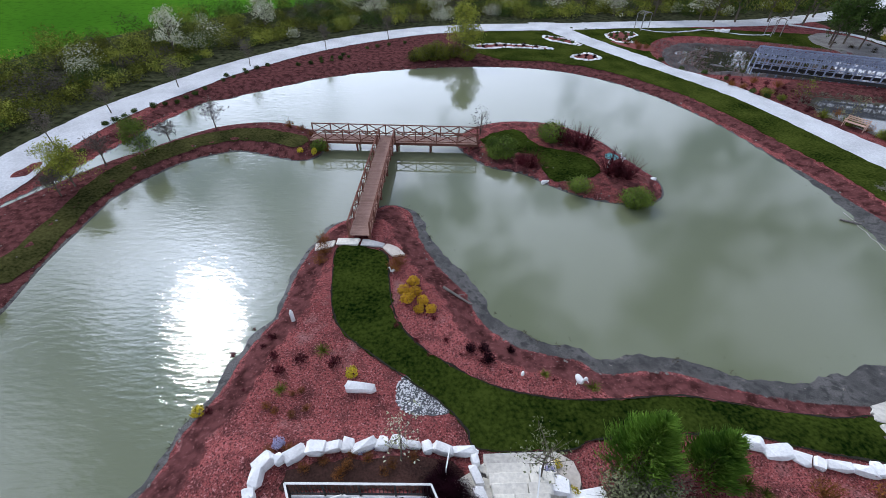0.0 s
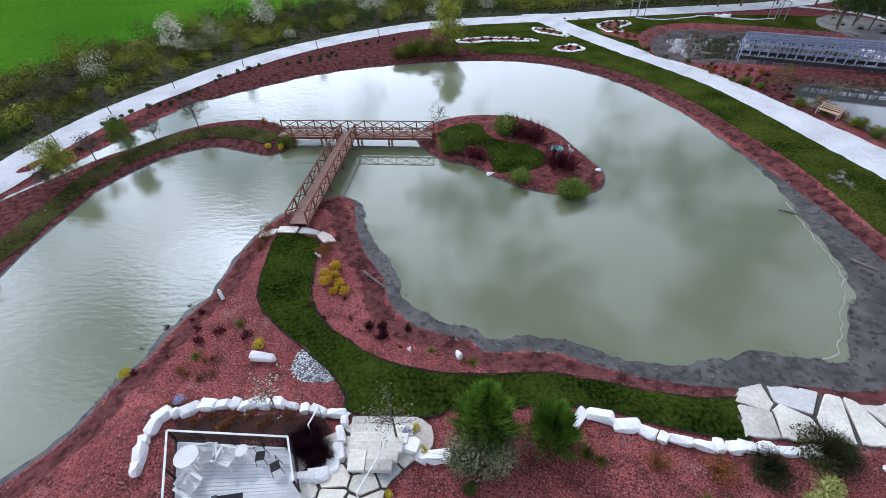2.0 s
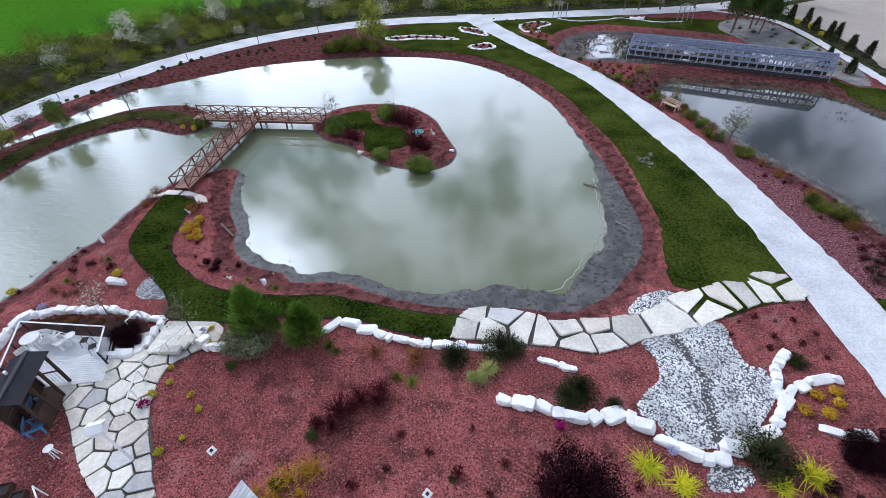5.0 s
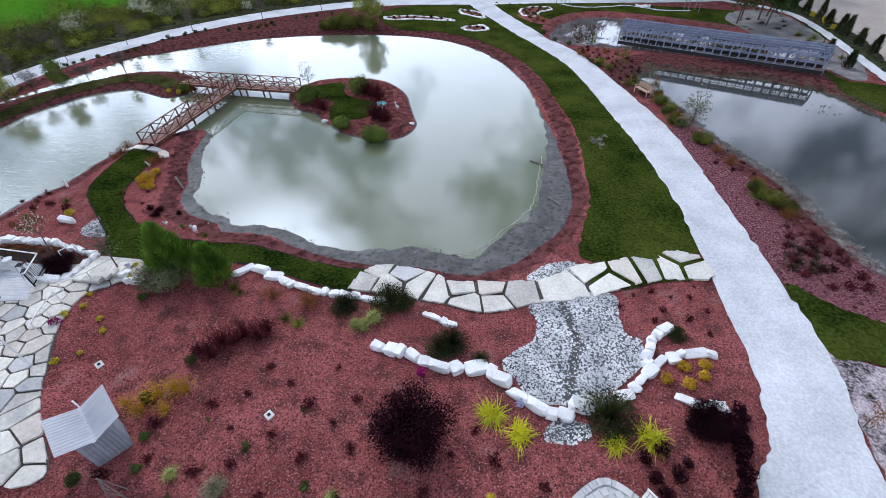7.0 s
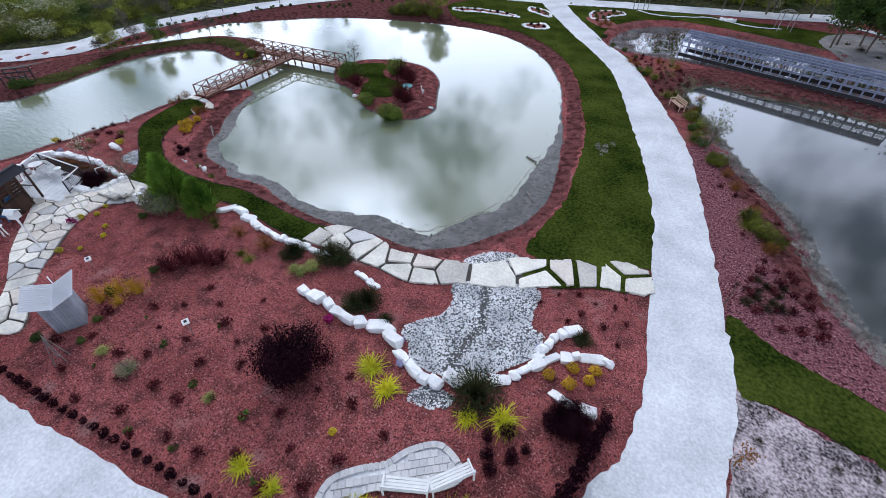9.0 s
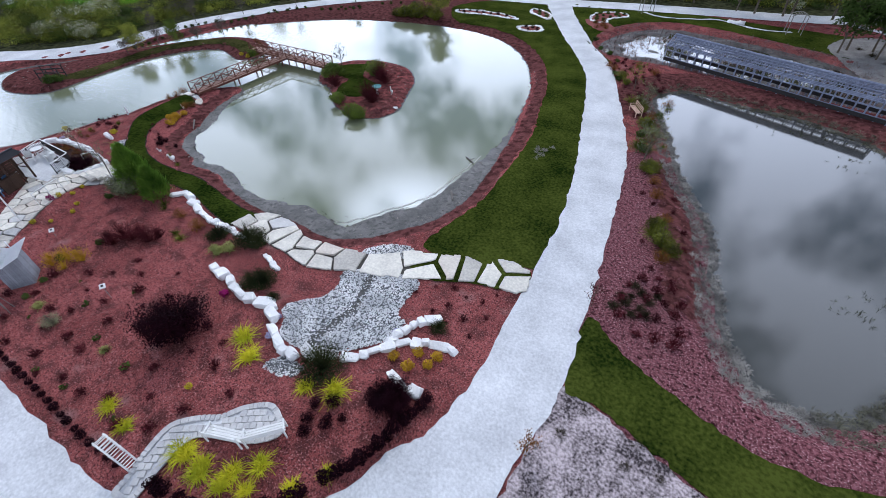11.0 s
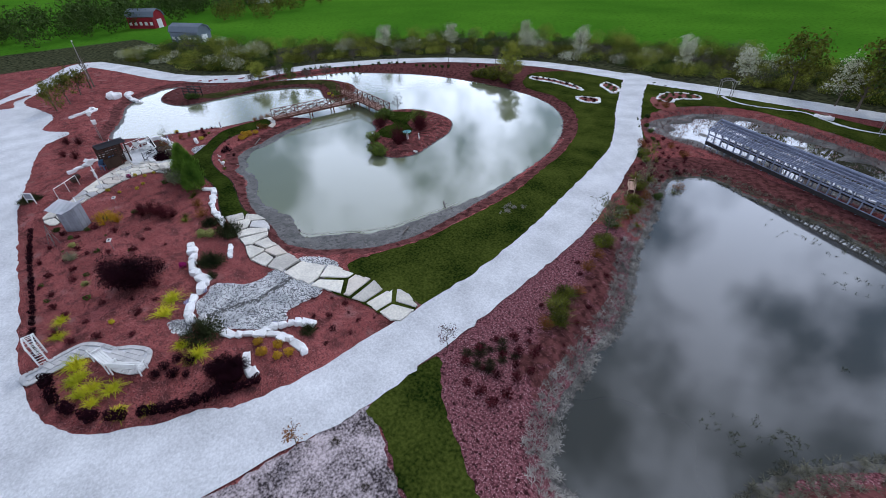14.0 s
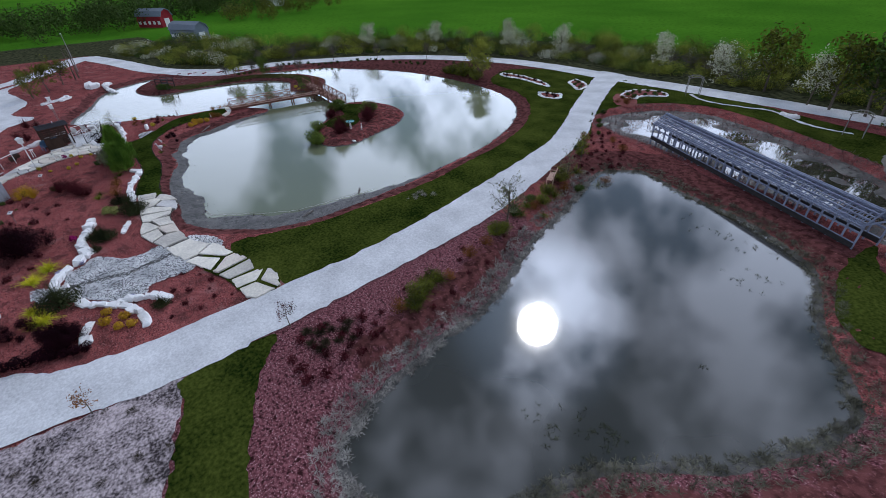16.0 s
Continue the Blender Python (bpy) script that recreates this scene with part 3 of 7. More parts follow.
def edging(outline, width, lift, label):
    """The shadow line at the cut edge where turf meets mulch, as a dark soil-coloured strip."""
    c = np.concatenate([outline, outline[:1]])
    fine = np.concatenate([a + (b - a) * np.arange(0, 1, 0.25)[:, None] for a, b in zip(c, c[1:])])
    fine = fine + 0.02 * np.stack([wobble(fine[:, 0], fine[:, 1], 6.0), wobble(fine[:, 1], fine[:, 0], 5.0)], 1)
    t = np.roll(fine, -1, axis=0) - np.roll(fine, 1, axis=0)
    nrm = np.stack([-t[:, 1], t[:, 0]], 1) / (np.hypot(t[:, 0], t[:, 1])[:, None] + 1e-9)
    w = width * (0.6 + 0.4 * wobble(fine[:, 0], fine[:, 1], 2.0))[:, None]
    p, q = fine - nrm * w / 2, fine + nrm * w / 2
    k = len(fine)
    z = lambda v: height(v[:, 0], v[:, 1]) + lift
    verts = np.concatenate([np.c_[p, z(p)], np.c_[q, z(q)]])
    faces = [(i, (i + 1) % k, k + (i + 1) % k, k + i) for i in range(k)]
    tagged(new("lawn_edge_shadow", mesh_of("lawn_edge_shadow", verts, faces, M["edge_shadow"])), label, "lawn edge", kind="structure")


for outline in LAWNS:
    edging(outline, 0.12, 0.066, "dark soil-coloured strip for the shadow at the cut edge between turf and mulch")


# ---- foliage: meshes are made once per kind and shared ----
def leaf_cloud(rng, n, centre, radii, size, shell=0.55, droop=0.0):
    """n small leaf quads inside an ellipsoid, more of them near its skin."""
    d = rng.normal(size=(n, 3))
    d /= np.linalg.norm(d, axis=1)[:, None]
    r = (shell + (1 - shell) * rng.random(n)) ** 0.6
    p = np.asarray(centre) + d * r[:, None] * np.asarray(radii)
    p[:, 2] -= droop * r * r
    face = d + np.array([0, 0, 0.35]) + 0.55 * rng.normal(size=(n, 3))
    u = np.cross(face, rng.normal(size=(n, 3)))
    u /= np.linalg.norm(u, axis=1)[:, None] + 1e-9
    v = np.cross(face, u)
    v /= np.linalg.norm(v, axis=1)[:, None] + 1e-9
    s = size * (0.6 + 0.8 * rng.random(n))[:, None]
    u, v = u * s, v * s * 0.55
    verts = np.stack([p - u, p - v * 0.9, p + u, p + v], 1).reshape(-1, 3)
    return verts, np.arange(4 * n).reshape(n, 4)


def blades(rng, n, base_r, length, rise, droop, width, spread=1.0, segs=3):
    """Arching strips that spring from a crown."""
    az = rng.random(n) * 2 * np.pi
    out = spread * np.sqrt(rng.random(n))
    ln = length * (0.6 + 0.6 * rng.random(n))
    b = np.stack([np.cos(az), np.sin(az)], 1)
    base = b * (base_r * rng.random(n))[:, None]
    side = np.stack([-b[:, 1], b[:, 0], np.zeros(n)], 1)
    verts = []
    curl = 0.22 * rng.normal(size=n)
    for k in range(segs + 1):
        t = k / segs
        z = ln * rise * (1 - 0.4 * out) * t - droop * ln * out * t * t
        xyp = base + b * (out * ln * t)[:, None] + side[:, :2] * (curl * ln * t * t)[:, None]
        c = np.c_[xyp, np.maximum(z, 0.01)]
        w = width * (1 - 0.75 * t)
        verts += [c - side * w, c + side * w]
    v = np.stack(verts, 1)
    m = 2 * (segs + 1)
    faces = []
    for i in range(n):
        for k in range(segs):
            o = i * m + 2 * k
            faces.append((o, o + 1, o + 3, o + 2))
    return v.reshape(-1, 3), np.array(faces)


def join(*sets):
    vs, fs, off = [], [], 0
    for v, f in sets:
        vs.append(v)
        fs += [tuple(int(i) + off for i in q) for q in f]
        off += len(v)
    return np.concatenate(vs), fs


def twig_set(rng, n, length, radius, rise=0.9):
    """Thin three-sided twigs fanning from the base."""
    vs, fs = [], []
    for i in range(n):
        az, tilt = rng.random() * 6.283, rng.random() * rise
        d = np.array([math.cos(az) * math.sin(tilt), math.sin(az) * math.sin(tilt), math.cos(tilt)])
        e = d * length * (0.5 + 0.6 * rng.random()) + rng.normal(0, 0.05 * length, 3)
        o = len(vs)
        for k in range(3):
            q = np.array([math.cos(k * 2.09), math.sin(k * 2.09), 0]) * radius
            vs += [q, e + q * 0.25]
        fs += [(o, o + 2, o + 3, o + 1), (o + 2, o + 4, o + 5, o + 3), (o + 4, o, o + 1, o + 5)]
    return np.array(vs), fs


def foliage(name, base, dark, rough=0.75):
    """Leaf colour that varies leaf by leaf and in patches; brush and conifer darks include shade."""
    m = bpy.data.materials.new(name)
    m.use_nodes = True
    n, l = m.node_tree.nodes, m.node_tree.links
    b = n["Principled BSDF"]
    b.inputs["Roughness"].default_value = rough
    b.inputs["Specular IOR Level"].default_value = 0.02
    geo, info = n.new("ShaderNodeNewGeometry"), n.new("ShaderNodeObjectInfo")
    mul = n.new("ShaderNodeMath")
    mul.operation = "MULTIPLY_ADD"
    mul.use_clamp = True
    mul.inputs[1].default_value = 0.2
    l.new(info.outputs["Random"], mul.inputs[0])
    sc = n.new("ShaderNodeMath")
    sc.operation = "MULTIPLY"
    sc.inputs[1].default_value = 0.25
    l.new(geo.outputs["Random Per Island"], sc.inputs[0])
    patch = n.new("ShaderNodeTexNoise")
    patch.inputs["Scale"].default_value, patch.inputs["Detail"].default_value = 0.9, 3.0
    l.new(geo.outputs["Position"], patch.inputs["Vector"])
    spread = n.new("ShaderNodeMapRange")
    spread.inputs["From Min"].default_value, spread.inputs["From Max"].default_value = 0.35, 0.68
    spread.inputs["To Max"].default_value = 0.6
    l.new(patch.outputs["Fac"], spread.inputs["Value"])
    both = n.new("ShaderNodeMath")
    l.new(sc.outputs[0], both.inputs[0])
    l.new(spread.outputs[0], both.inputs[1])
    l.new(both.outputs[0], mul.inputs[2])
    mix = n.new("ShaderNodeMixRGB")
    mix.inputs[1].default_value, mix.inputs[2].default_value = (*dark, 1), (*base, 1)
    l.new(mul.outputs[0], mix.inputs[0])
    l.new(mix.outputs[0], b.inputs["Base Color"])
    return m


F = {
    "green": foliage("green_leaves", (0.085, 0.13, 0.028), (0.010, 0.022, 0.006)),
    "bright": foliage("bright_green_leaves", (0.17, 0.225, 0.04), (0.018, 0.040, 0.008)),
    # lit tops and the shade below them, mixed at random through the needle colour
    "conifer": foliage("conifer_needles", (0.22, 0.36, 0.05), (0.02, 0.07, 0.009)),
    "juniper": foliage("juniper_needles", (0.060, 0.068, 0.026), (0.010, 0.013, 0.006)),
    "lime": foliage("golden_thread_foliage", (0.70, 0.62, 0.03), (0.27, 0.31, 0.02)),
    "gold": foliage("golden_buds", (0.60, 0.36, 0.03), (0.24, 0.12, 0.015)),
    "yellow": foliage("yellow_flowers", (0.66, 0.50, 0.03), (0.30, 0.26, 0.03)),
    "variegated": foliage("variegated_leaves", (0.40, 0.40, 0.13), (0.15, 0.17, 0.05)),
    "purple": foliage("purple_leaves", (0.026, 0.006, 0.011), (0.004, 0.0014, 0.0028)),
    "maroon": foliage("maroon_leaves", (0.115, 0.022, 0.028), (0.022, 0.006, 0.008)),
    "straw": foliage("grey_straw", (0.44, 0.41, 0.37), (0.035, 0.030, 0.026)),
    "sedge": foliage("dark_sedge", (0.20, 0.19, 0.14), (0.030, 0.030, 0.020)),
    "dead": foliage("dead_grass", (0.52, 0.48, 0.43), (0.13, 0.11, 0.095)),
    "rust": foliage("rusty_leaves", (0.27, 0.11, 0.03), (0.09, 0.04, 0.015)),
    "blossom": foliage("blossom", (0.72, 0.70, 0.56), (0.25, 0.27, 0.13)),
    "pale": foliage("pale_young_leaves", (0.30, 0.31, 0.17), (0.07, 0.08, 0.04)),
    # brush: shadows put into the dark colour, bright tops into the base
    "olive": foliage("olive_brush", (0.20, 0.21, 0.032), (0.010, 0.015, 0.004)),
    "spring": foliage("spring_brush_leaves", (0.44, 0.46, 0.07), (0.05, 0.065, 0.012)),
    "twig": foliage("bare_twigs", (0.17, 0.145, 0.12), (0.05, 0.042, 0.036)),
    "lavender": foliage("lavender_flowers", (0.50, 0.48, 0.66), (0.22, 0.21, 0.34)),
    "umber": foliage("umber_tufts", (0.070, 0.056, 0.032), (0.016, 0.013, 0.008)),
    "magenta": foliage("magenta_flowers", (0.40, 0.02, 0.16), (0.12, 0.01, 0.05)),
}
M["chips"] = foliage("pale_stone_chips", (0.92, 0.91, 0.89), (0.36, 0.36, 0.37), 0.9)
M["bark"] = material("grey_bark", (0.16, 0.13, 0.10), (0.06, 0.05, 0.04), 2.0, 20.0, 0.9, 0.6)
KINDS = {}


def kind_mesh(key, make, mat):
    if key not in KINDS:
        v, f = make(np.random.default_rng(abs(hash_of(key))))
        KINDS[key] = mesh_of(key.split("|")[0], v, f, mat)
    return KINDS[key]


def hash_of(text):
    h = 7
    for ch in text:
        h = (h * 31 + ord(ch)) % 1000003
    return h


def lobed(rng, n, r, h, size, lobes=5):
    sets = [leaf_cloud(rng, n // 2, (0, 0, h * 0.5), (r * 0.8, r * 0.8, h * 0.5), size)]
    for i in range(lobes):
        a = rng.random() * 6.283
        sets.append(leaf_cloud(rng, n // (2 * lobes), (math.cos(a) * r * 0.55, math.sin(a) * r * 0.55, h * (0.35 + 0.35 * rng.random())), (r * 0.5, r * 0.5, h * 0.36), size))
    v, f = join(*sets)
    v[:, 2] = np.maximum(v[:, 2], 0.0)
    return v, f


def thread_fronds(g):
    """Uneven arching fronds that spring from several crowns."""
    sets = []
    for i in range(7):
        v, f = blades(g, 26, 0.08, 0.42 + 0.42 * g.random(), 1.05, 0.75, 0.018)
        a, r = g.random() * 6.283, 0.30 * math.sqrt(g.random())
        sets.append((v * np.array([0.75 + 0.6 * g.random(), 0.75 + 0.6 * g.random(), 1.0]) + np.array([r * math.cos(a), r * math.sin(a), 0.04]), f))
    return join(*sets)


def uneven_bush(g):
    """A dense bush of leafy masses that differ in size, with a loose skin."""
    sets = [leaf_cloud(g, 2600, (0, 0, 0.42), (0.78, 0.72, 0.48), 0.03, 0.3)]
    for i in range(11):
        a, r, k = g.random() * 6.283, 0.35 + 0.42 * g.random(), 0.24 + 0.2 * g.random()
        sets.append(leaf_cloud(g, 620, (r * math.cos(a), r * math.sin(a), 0.3 + 0.55 * g.random()), (k, k, k), 0.024, 0.2))
    v, f = join(*sets)
    v[:, 2] = np.maximum(v[:, 2], 0.0)
    return v, f


PLANTS = {
    "dark_tuft": (lambda g: blades(g, 170, 0.2, 0.42, 1.2, 0.6, 0.013), "umber"),
    "forsythia": (lambda g: leaf_cloud(g, 230, (0, 0, 0.45), (0.55, 0.55, 0.42), 0.032, 0.15), "gold", lambda g: twig_set(g, 60, 0.9, 0.012, 1.15), "gold"),
    "barberry": (lambda g: lobed(g, 900, 0.55, 0.8, 0.04), "purple", lambda g: twig_set(g, 120, 1.0, 0.007, 1.2), "purple"),
    "smoke_bush": (lambda g: uneven_bush(g), "purple", lambda g: twig_set(g, 700, 1.05, 0.006, 1.5), "purple"),
    "red_shrub": (lambda g: lobed(g, 320, 0.42, 0.6, 0.032), "maroon", lambda g: twig_set(g, 130, 0.95, 0.008, 1.2), "maroon"),
    "hedge_ball": (lambda g: lobed(g, 420, 0.34, 0.55, 0.05, 4), "purple"),
    "thread_cypress": (lambda g: thread_fronds(g), "lime"),
    "gold_mound": (lambda g: lobed(g, 420, 0.34, 0.42, 0.045, 6), "gold"),
    "yellow_shrub": (lambda g: lobed(g, 420, 0.38, 0.6, 0.05, 5), "yellow"),
    "variegated_shrub": (lambda g: join(lobed(g, 360, 0.45, 0.6, 0.055, 5), blades(g, 90, 0.1, 0.75, 1.0, 0.5, 0.016)), "variegated"),
    "juniper": (lambda g: lobed(g, 2000, 0.9, 0.42, 0.035, 15), "juniper", lambda g: twig_set(g, 300, 0.95, 0.009, 1.5), "juniper"),
    "green_shrub": (lambda g: lobed(g, 1100, 0.6, 0.8, 0.05, 8), "green", lambda g: twig_set(g, 60, 0.8, 0.008, 1.1), "twig"),
    "bright_shrub": (lambda g: join(lobed(g, 1300, 0.72, 1.0, 0.05, 9), blades(g, 160, 0.3, 0.9, 1.2, 0.4, 0.012)), "bright", lambda g: twig_set(g, 60, 1.0, 0.010, 1.1), "twig"),
    "olive_shrub": (lambda g: join(lobed(g, 900, 0.65, 0.8, 0.045, 8), blades(g, 120, 0.3, 0.8, 1.2, 0.4, 0.012)), "olive", lambda g: twig_set(g, 60, 0.9, 0.009, 1.1), "twig"),
    "rusty_shrub": (lambda g: lobed(g, 360, 0.5, 0.6, 0.035, 6), "rust", lambda g: twig_set(g, 70, 0.85, 0.007, 1.1), "rust"),
    "young_plant": (lambda g: join(lobed(g, 60, 0.2, 0.2, 0.045, 4), twig_set(g, 26, 0.4, 0.007, 1.4)), "maroon"),
    "young_green_plant": (lambda g: lobed(g, 70, 0.2, 0.22, 0.05, 3), "green"),
    "grass_tuft": (lambda g: blades(g, 90, 0.08, 0.55, 1.1, 0.6, 0.012), "dead"),
    "green_tuft": (lambda g: blades(g, 90, 0.08, 0.5, 1.1, 0.6, 0.014), "olive"),
    "lavender": (lambda g: lobed(g, 420, 0.26, 0.32, 0.035, 5), "lavender", lambda g: twig_set(g, 30, 0.3, 0.005, 1.1), "green"),
    "magenta_flower": (lambda g: lobed(g, 120, 0.2, 0.3, 0.05, 3), "magenta"),
    "white_blossom_shrub": (lambda g: lobed(g, 1700, 0.72, 1.0, 0.03, 11), "pale", lambda g: twig_set(g, 190, 1.15, 0.009, 1.2), "twig"),
}


def plant(kind, label, spots, size=1.0, group="", vary=0.25, seed=0):
    """Plants of one kind at each spot; every one is a thing of its own, its branchwork a part."""
    rng = np.random.default_rng(seed + hash_of(kind))
    make, mat, *stems = PLANTS[kind]
    for i, (x, y) in enumerate(xy(spots) if isinstance(spots, str) else spots):
        me = kind_mesh(kind + "|" + str(i % 3), make, F[mat])
        s = size * (1 + vary * (rng.random() * 2 - 1))
        ob = new(kind) if stems else new(kind, me)
        ob.matrix_world = Matrix.Translation((x, y, ground_z(x, y) - 0.02)) @ Matrix.Rotation(rng.random() * 6.28, 4, "Z") @ Matrix.Diagonal((s, s, s * (0.9 + 0.25 * rng.random()), 1))
        tagged(ob, label, kind.replace("_", " "), group)
        if stems:
            new("foliage", me).parent = ob
            new("branchwork", kind_mesh("stems|" + kind + str(i % 3), stems[0], F[stems[1]])).parent = ob


def trunk_mesh(rng, h, r, limbs, spread, start=0.35):
    """A tapered trunk with limbs and twigs, as four-sided tubes."""
    vs, fs = [], []

    def tube(a, b, ra, rb, sides=5):
        a, b = np.asarray(a, float), np.asarray(b, float)
        d = (b - a) / (np.linalg.norm(b - a) + 1e-9)
        u = np.cross(d, (0.3, 0.9, 0.2))
        u /= np.linalg.norm(u)
        w = np.cross(d, u)
        o = len(vs)
        for c, rr in ((a, ra), (b, rb)):
            for k in range(sides):
                q = 6.283 * k / sides
                vs.append(c + (u * math.cos(q) + w * math.sin(q)) * rr)
        for k in range(sides):
            fs.append((o + k, o + (k + 1) % sides, o + sides + (k + 1) % sides, o + sides + k))
    bend = rng.normal(0, 0.03 * h, 2)
    mid, top = (bend[0], bend[1], h * 0.5), (bend[0] * 0.5, -bend[1], h)
    tube((0, 0, 0), mid, r, r * 0.65)
    tube(mid, top, r * 0.65, r * 0.2)
    tips = []
    for i in range(limbs):
        t = start + (0.95 - start) * rng.random()
        p = np.array(mid) * min(1, t * 2) if t < 0.5 else np.array(mid) + (np.array(top) - mid) * (t * 2 - 1)
        az = rng.random() * 6.283
        ln = spread * (1.1 - 0.6 * t) * (0.7 + 0.5 * rng.random())
        e = p + np.array([math.cos(az) * ln, math.sin(az) * ln, ln * (0.5 + 0.6 * rng.random())])
        tube(p, e, r * 0.32, r * 0.1, 4)
        tips.append(e)
        for k in range(3):
            g = p + (e - p) * (0.4 + 0.5 * rng.random())
            e2 = g + rng.normal(0, 1, 3) * ln * 0.3 + np.array([0, 0, ln * 0.25])
            tube(g, e2, r * 0.12, r * 0.04, 3)
            tips.append(e2)
    return np.array(vs), fs, np.array(tips)


def tree(name, label, x, y, h, r, spread, limbs, leaves, leaf, mat, clump=0.5, seed=0, category="tree", start=0.35, group=""):
    rng = np.random.default_rng(seed + 11)
    t = thing(name, label, category, (x, y, ground_z(x, y) - 0.05), 0, group)
    v, f, tips = trunk_mesh(rng, h, r, limbs, spread, start)
    ob = new("trunk", mesh_of("trunk", v, f, M["bark"], flat=False))
    ob.parent = t
    if leaves:
        per = max(3, leaves // len(tips))
        cv, cf = join(*[leaf_cloud(rng, per, p, np.array([clump, clump, clump * 0.8]) * (0.6 + 0.7 * rng.random()), leaf, 0.2) for p in tips])
        c = new("crown", mesh_of("crown", cv, cf, F[mat]))
        c.parent = t
    return t


def evergreen(name, label, x, y, h, r, mat, n=2600, seed=0, group=""):
    """A feathery upright conifer: drooping sprays round a leader."""
    rng = np.random.default_rng(seed + 5)
    t = thing(name, label, "conifer", (x, y, ground_z(x, y) - 0.03), 0, group)
    bm = bmesh.new()
    bar(bm, (0, 0, 0), (0, 0, h * 0.9), 0.05, 0.015, 6)
    part("trunk", bm, M["bark"], t)
    n = int(n * 2.4)
    q = rng.random(n) ** 0.8
    az = rng.random(n) * 6.283
    rad = r * (1 - q ** 1.7) * (0.35 + 0.7 * rng.random(n)) * (1 + 0.22 * np.sin(az * 6 + q * 11) + 0.12 * np.sin(az * 13))
    base = np.stack([np.cos(az) * rad, np.sin(az) * rad, q * h + 0.05], 1)
    d = np.stack([0.75 * np.cos(az), 0.75 * np.sin(az), 1.0 + 0.5 * rng.random(n)], 1) * (0.10 + 0.12 * rng.random(n))[:, None]
    d += rng.normal(0, 0.04, (n, 3))
    side = np.cross(d, rng.normal(size=(n, 3)))
    side *= 0.018 / (np.linalg.norm(side, axis=1)[:, None] + 1e-9)
    v = np.stack([base - side, base + d * 0.6 - side * 1.2, base + d * 1.6, base + d * 0.6 + side * 1.2], 1).reshape(-1, 3)
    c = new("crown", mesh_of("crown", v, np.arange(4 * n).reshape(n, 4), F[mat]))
    c.parent = t
    return t


# ---- stone pieces ----
def boulder_mesh(seed):
    """An angular quarried block with a flattish top: the hull of uneven corners."""
    rng = np.random.default_rng(seed)
    bm = bmesh.new()
    for sx in (-1, 1):
        for sy in (-1, 1):
            for z, k in ((-0.5, 0.95), (0.18, 1.0), (0.46, 0.90)):
                q = rng.uniform(0.55, 1.08, 2) * k
                bm.verts.new((sx * 0.5 * q[0], sy * 0.5 * q[1], z + rng.normal(0, 0.09)))
    for side in range(4):
        u = rng.uniform(-0.2, 0.2)
        p = ((0.54, u), (-0.54, u), (u, 0.54), (u, -0.54))[side]
        bm.verts.new((p[0] * rng.uniform(0.9, 1.1), p[1] * rng.uniform(0.9, 1.1), rng.uniform(-0.2, 0.3)))
    bmesh.ops.convex_hull(bm, input=bm.verts[:])
    bmesh.ops.delete(bm, geom=[v for v in bm.verts if not v.link_faces], context="VERTS")
    bmesh.ops.subdivide_edges(bm, edges=bm.edges[:], cuts=1, use_grid_fill=True)
    bmesh.ops.triangulate(bm, faces=bm.faces[:])
    ph = Vector(rng.random(3) * 30)
    for v in bm.verts:
        v.co += noise.noise_vector(v.co * 2.6 + ph) * 0.07 + noise.noise_vector(v.co * 7.0 + ph) * 0.025
    me = bpy.data.meshes.new("boulder")
    bm.to_mesh(me)
    bm.free()
    me.materials.append(M["limestone"])
    return me


BOULDERS = [boulder_mesh(40 + i) for i in range(12)]


def rock_wall(label, spots, size=(0.75, 0.5, 0.42), seed=0, name="rock_wall", closed=False, sink=0.12, double=False):
    """A chain of rough limestone blocks, each laid along the chain."""
    p = xy(spots) if isinstance(spots, str) else np.asarray(spots)
    rng = np.random.default_rng(seed + 90)
    t = thing(name, label, "rock wall")
    run = np.r_[0, np.cumsum(np.hypot(*np.diff(p, axis=0).T))]
    at = -0.5 * size[0]
    while at < run[-1] + 0.3 * size[0]:
        ln = size[0] * (0.5 + 1.05 * rng.random() ** 1.3)
        mid = min(max(at + ln / 2, 0), run[-1])
        x, y = np.interp(mid, run, p[:, 0]), np.interp(mid, run, p[:, 1])
        e0, e1 = max(mid - 0.4, 0), min(mid + 0.4, run[-1])
        ang = math.atan2(np.interp(e1, run, p[:, 1]) - np.interp(e0, run, p[:, 1]), np.interp(e1, run, p[:, 0]) - np.interp(e0, run, p[:, 0]))
        at += ln * 0.97 if run[-1] > 0.5 else 9.0
        for k in range(2 if double else 1):
            ob = new("boulder", BOULDERS[int(rng.integers(12))])
            s = (ln * (1.0 + 0.16 * rng.random()), size[1] * (0.7 + 0.6 * rng.random()), size[2] * (0.68 + 0.4 * rng.random()))
            ob.parent = t
            z = ground_z(x, y) + s[2] * 0.5 - sink + k * size[2] * 0.8
            ob.matrix_world = Matrix.Translation((x + rng.normal(0, 0.04), y + rng.normal(0, 0.04), z)) @ Euler((rng.normal(0, 0.10), rng.normal(0, 0.10), ang + rng.normal(0, 0.24) + (math.pi if rng.random() < 0.5 else 0))).to_matrix().to_4x4() @ Matrix.Diagonal((*s, 1))
    return t


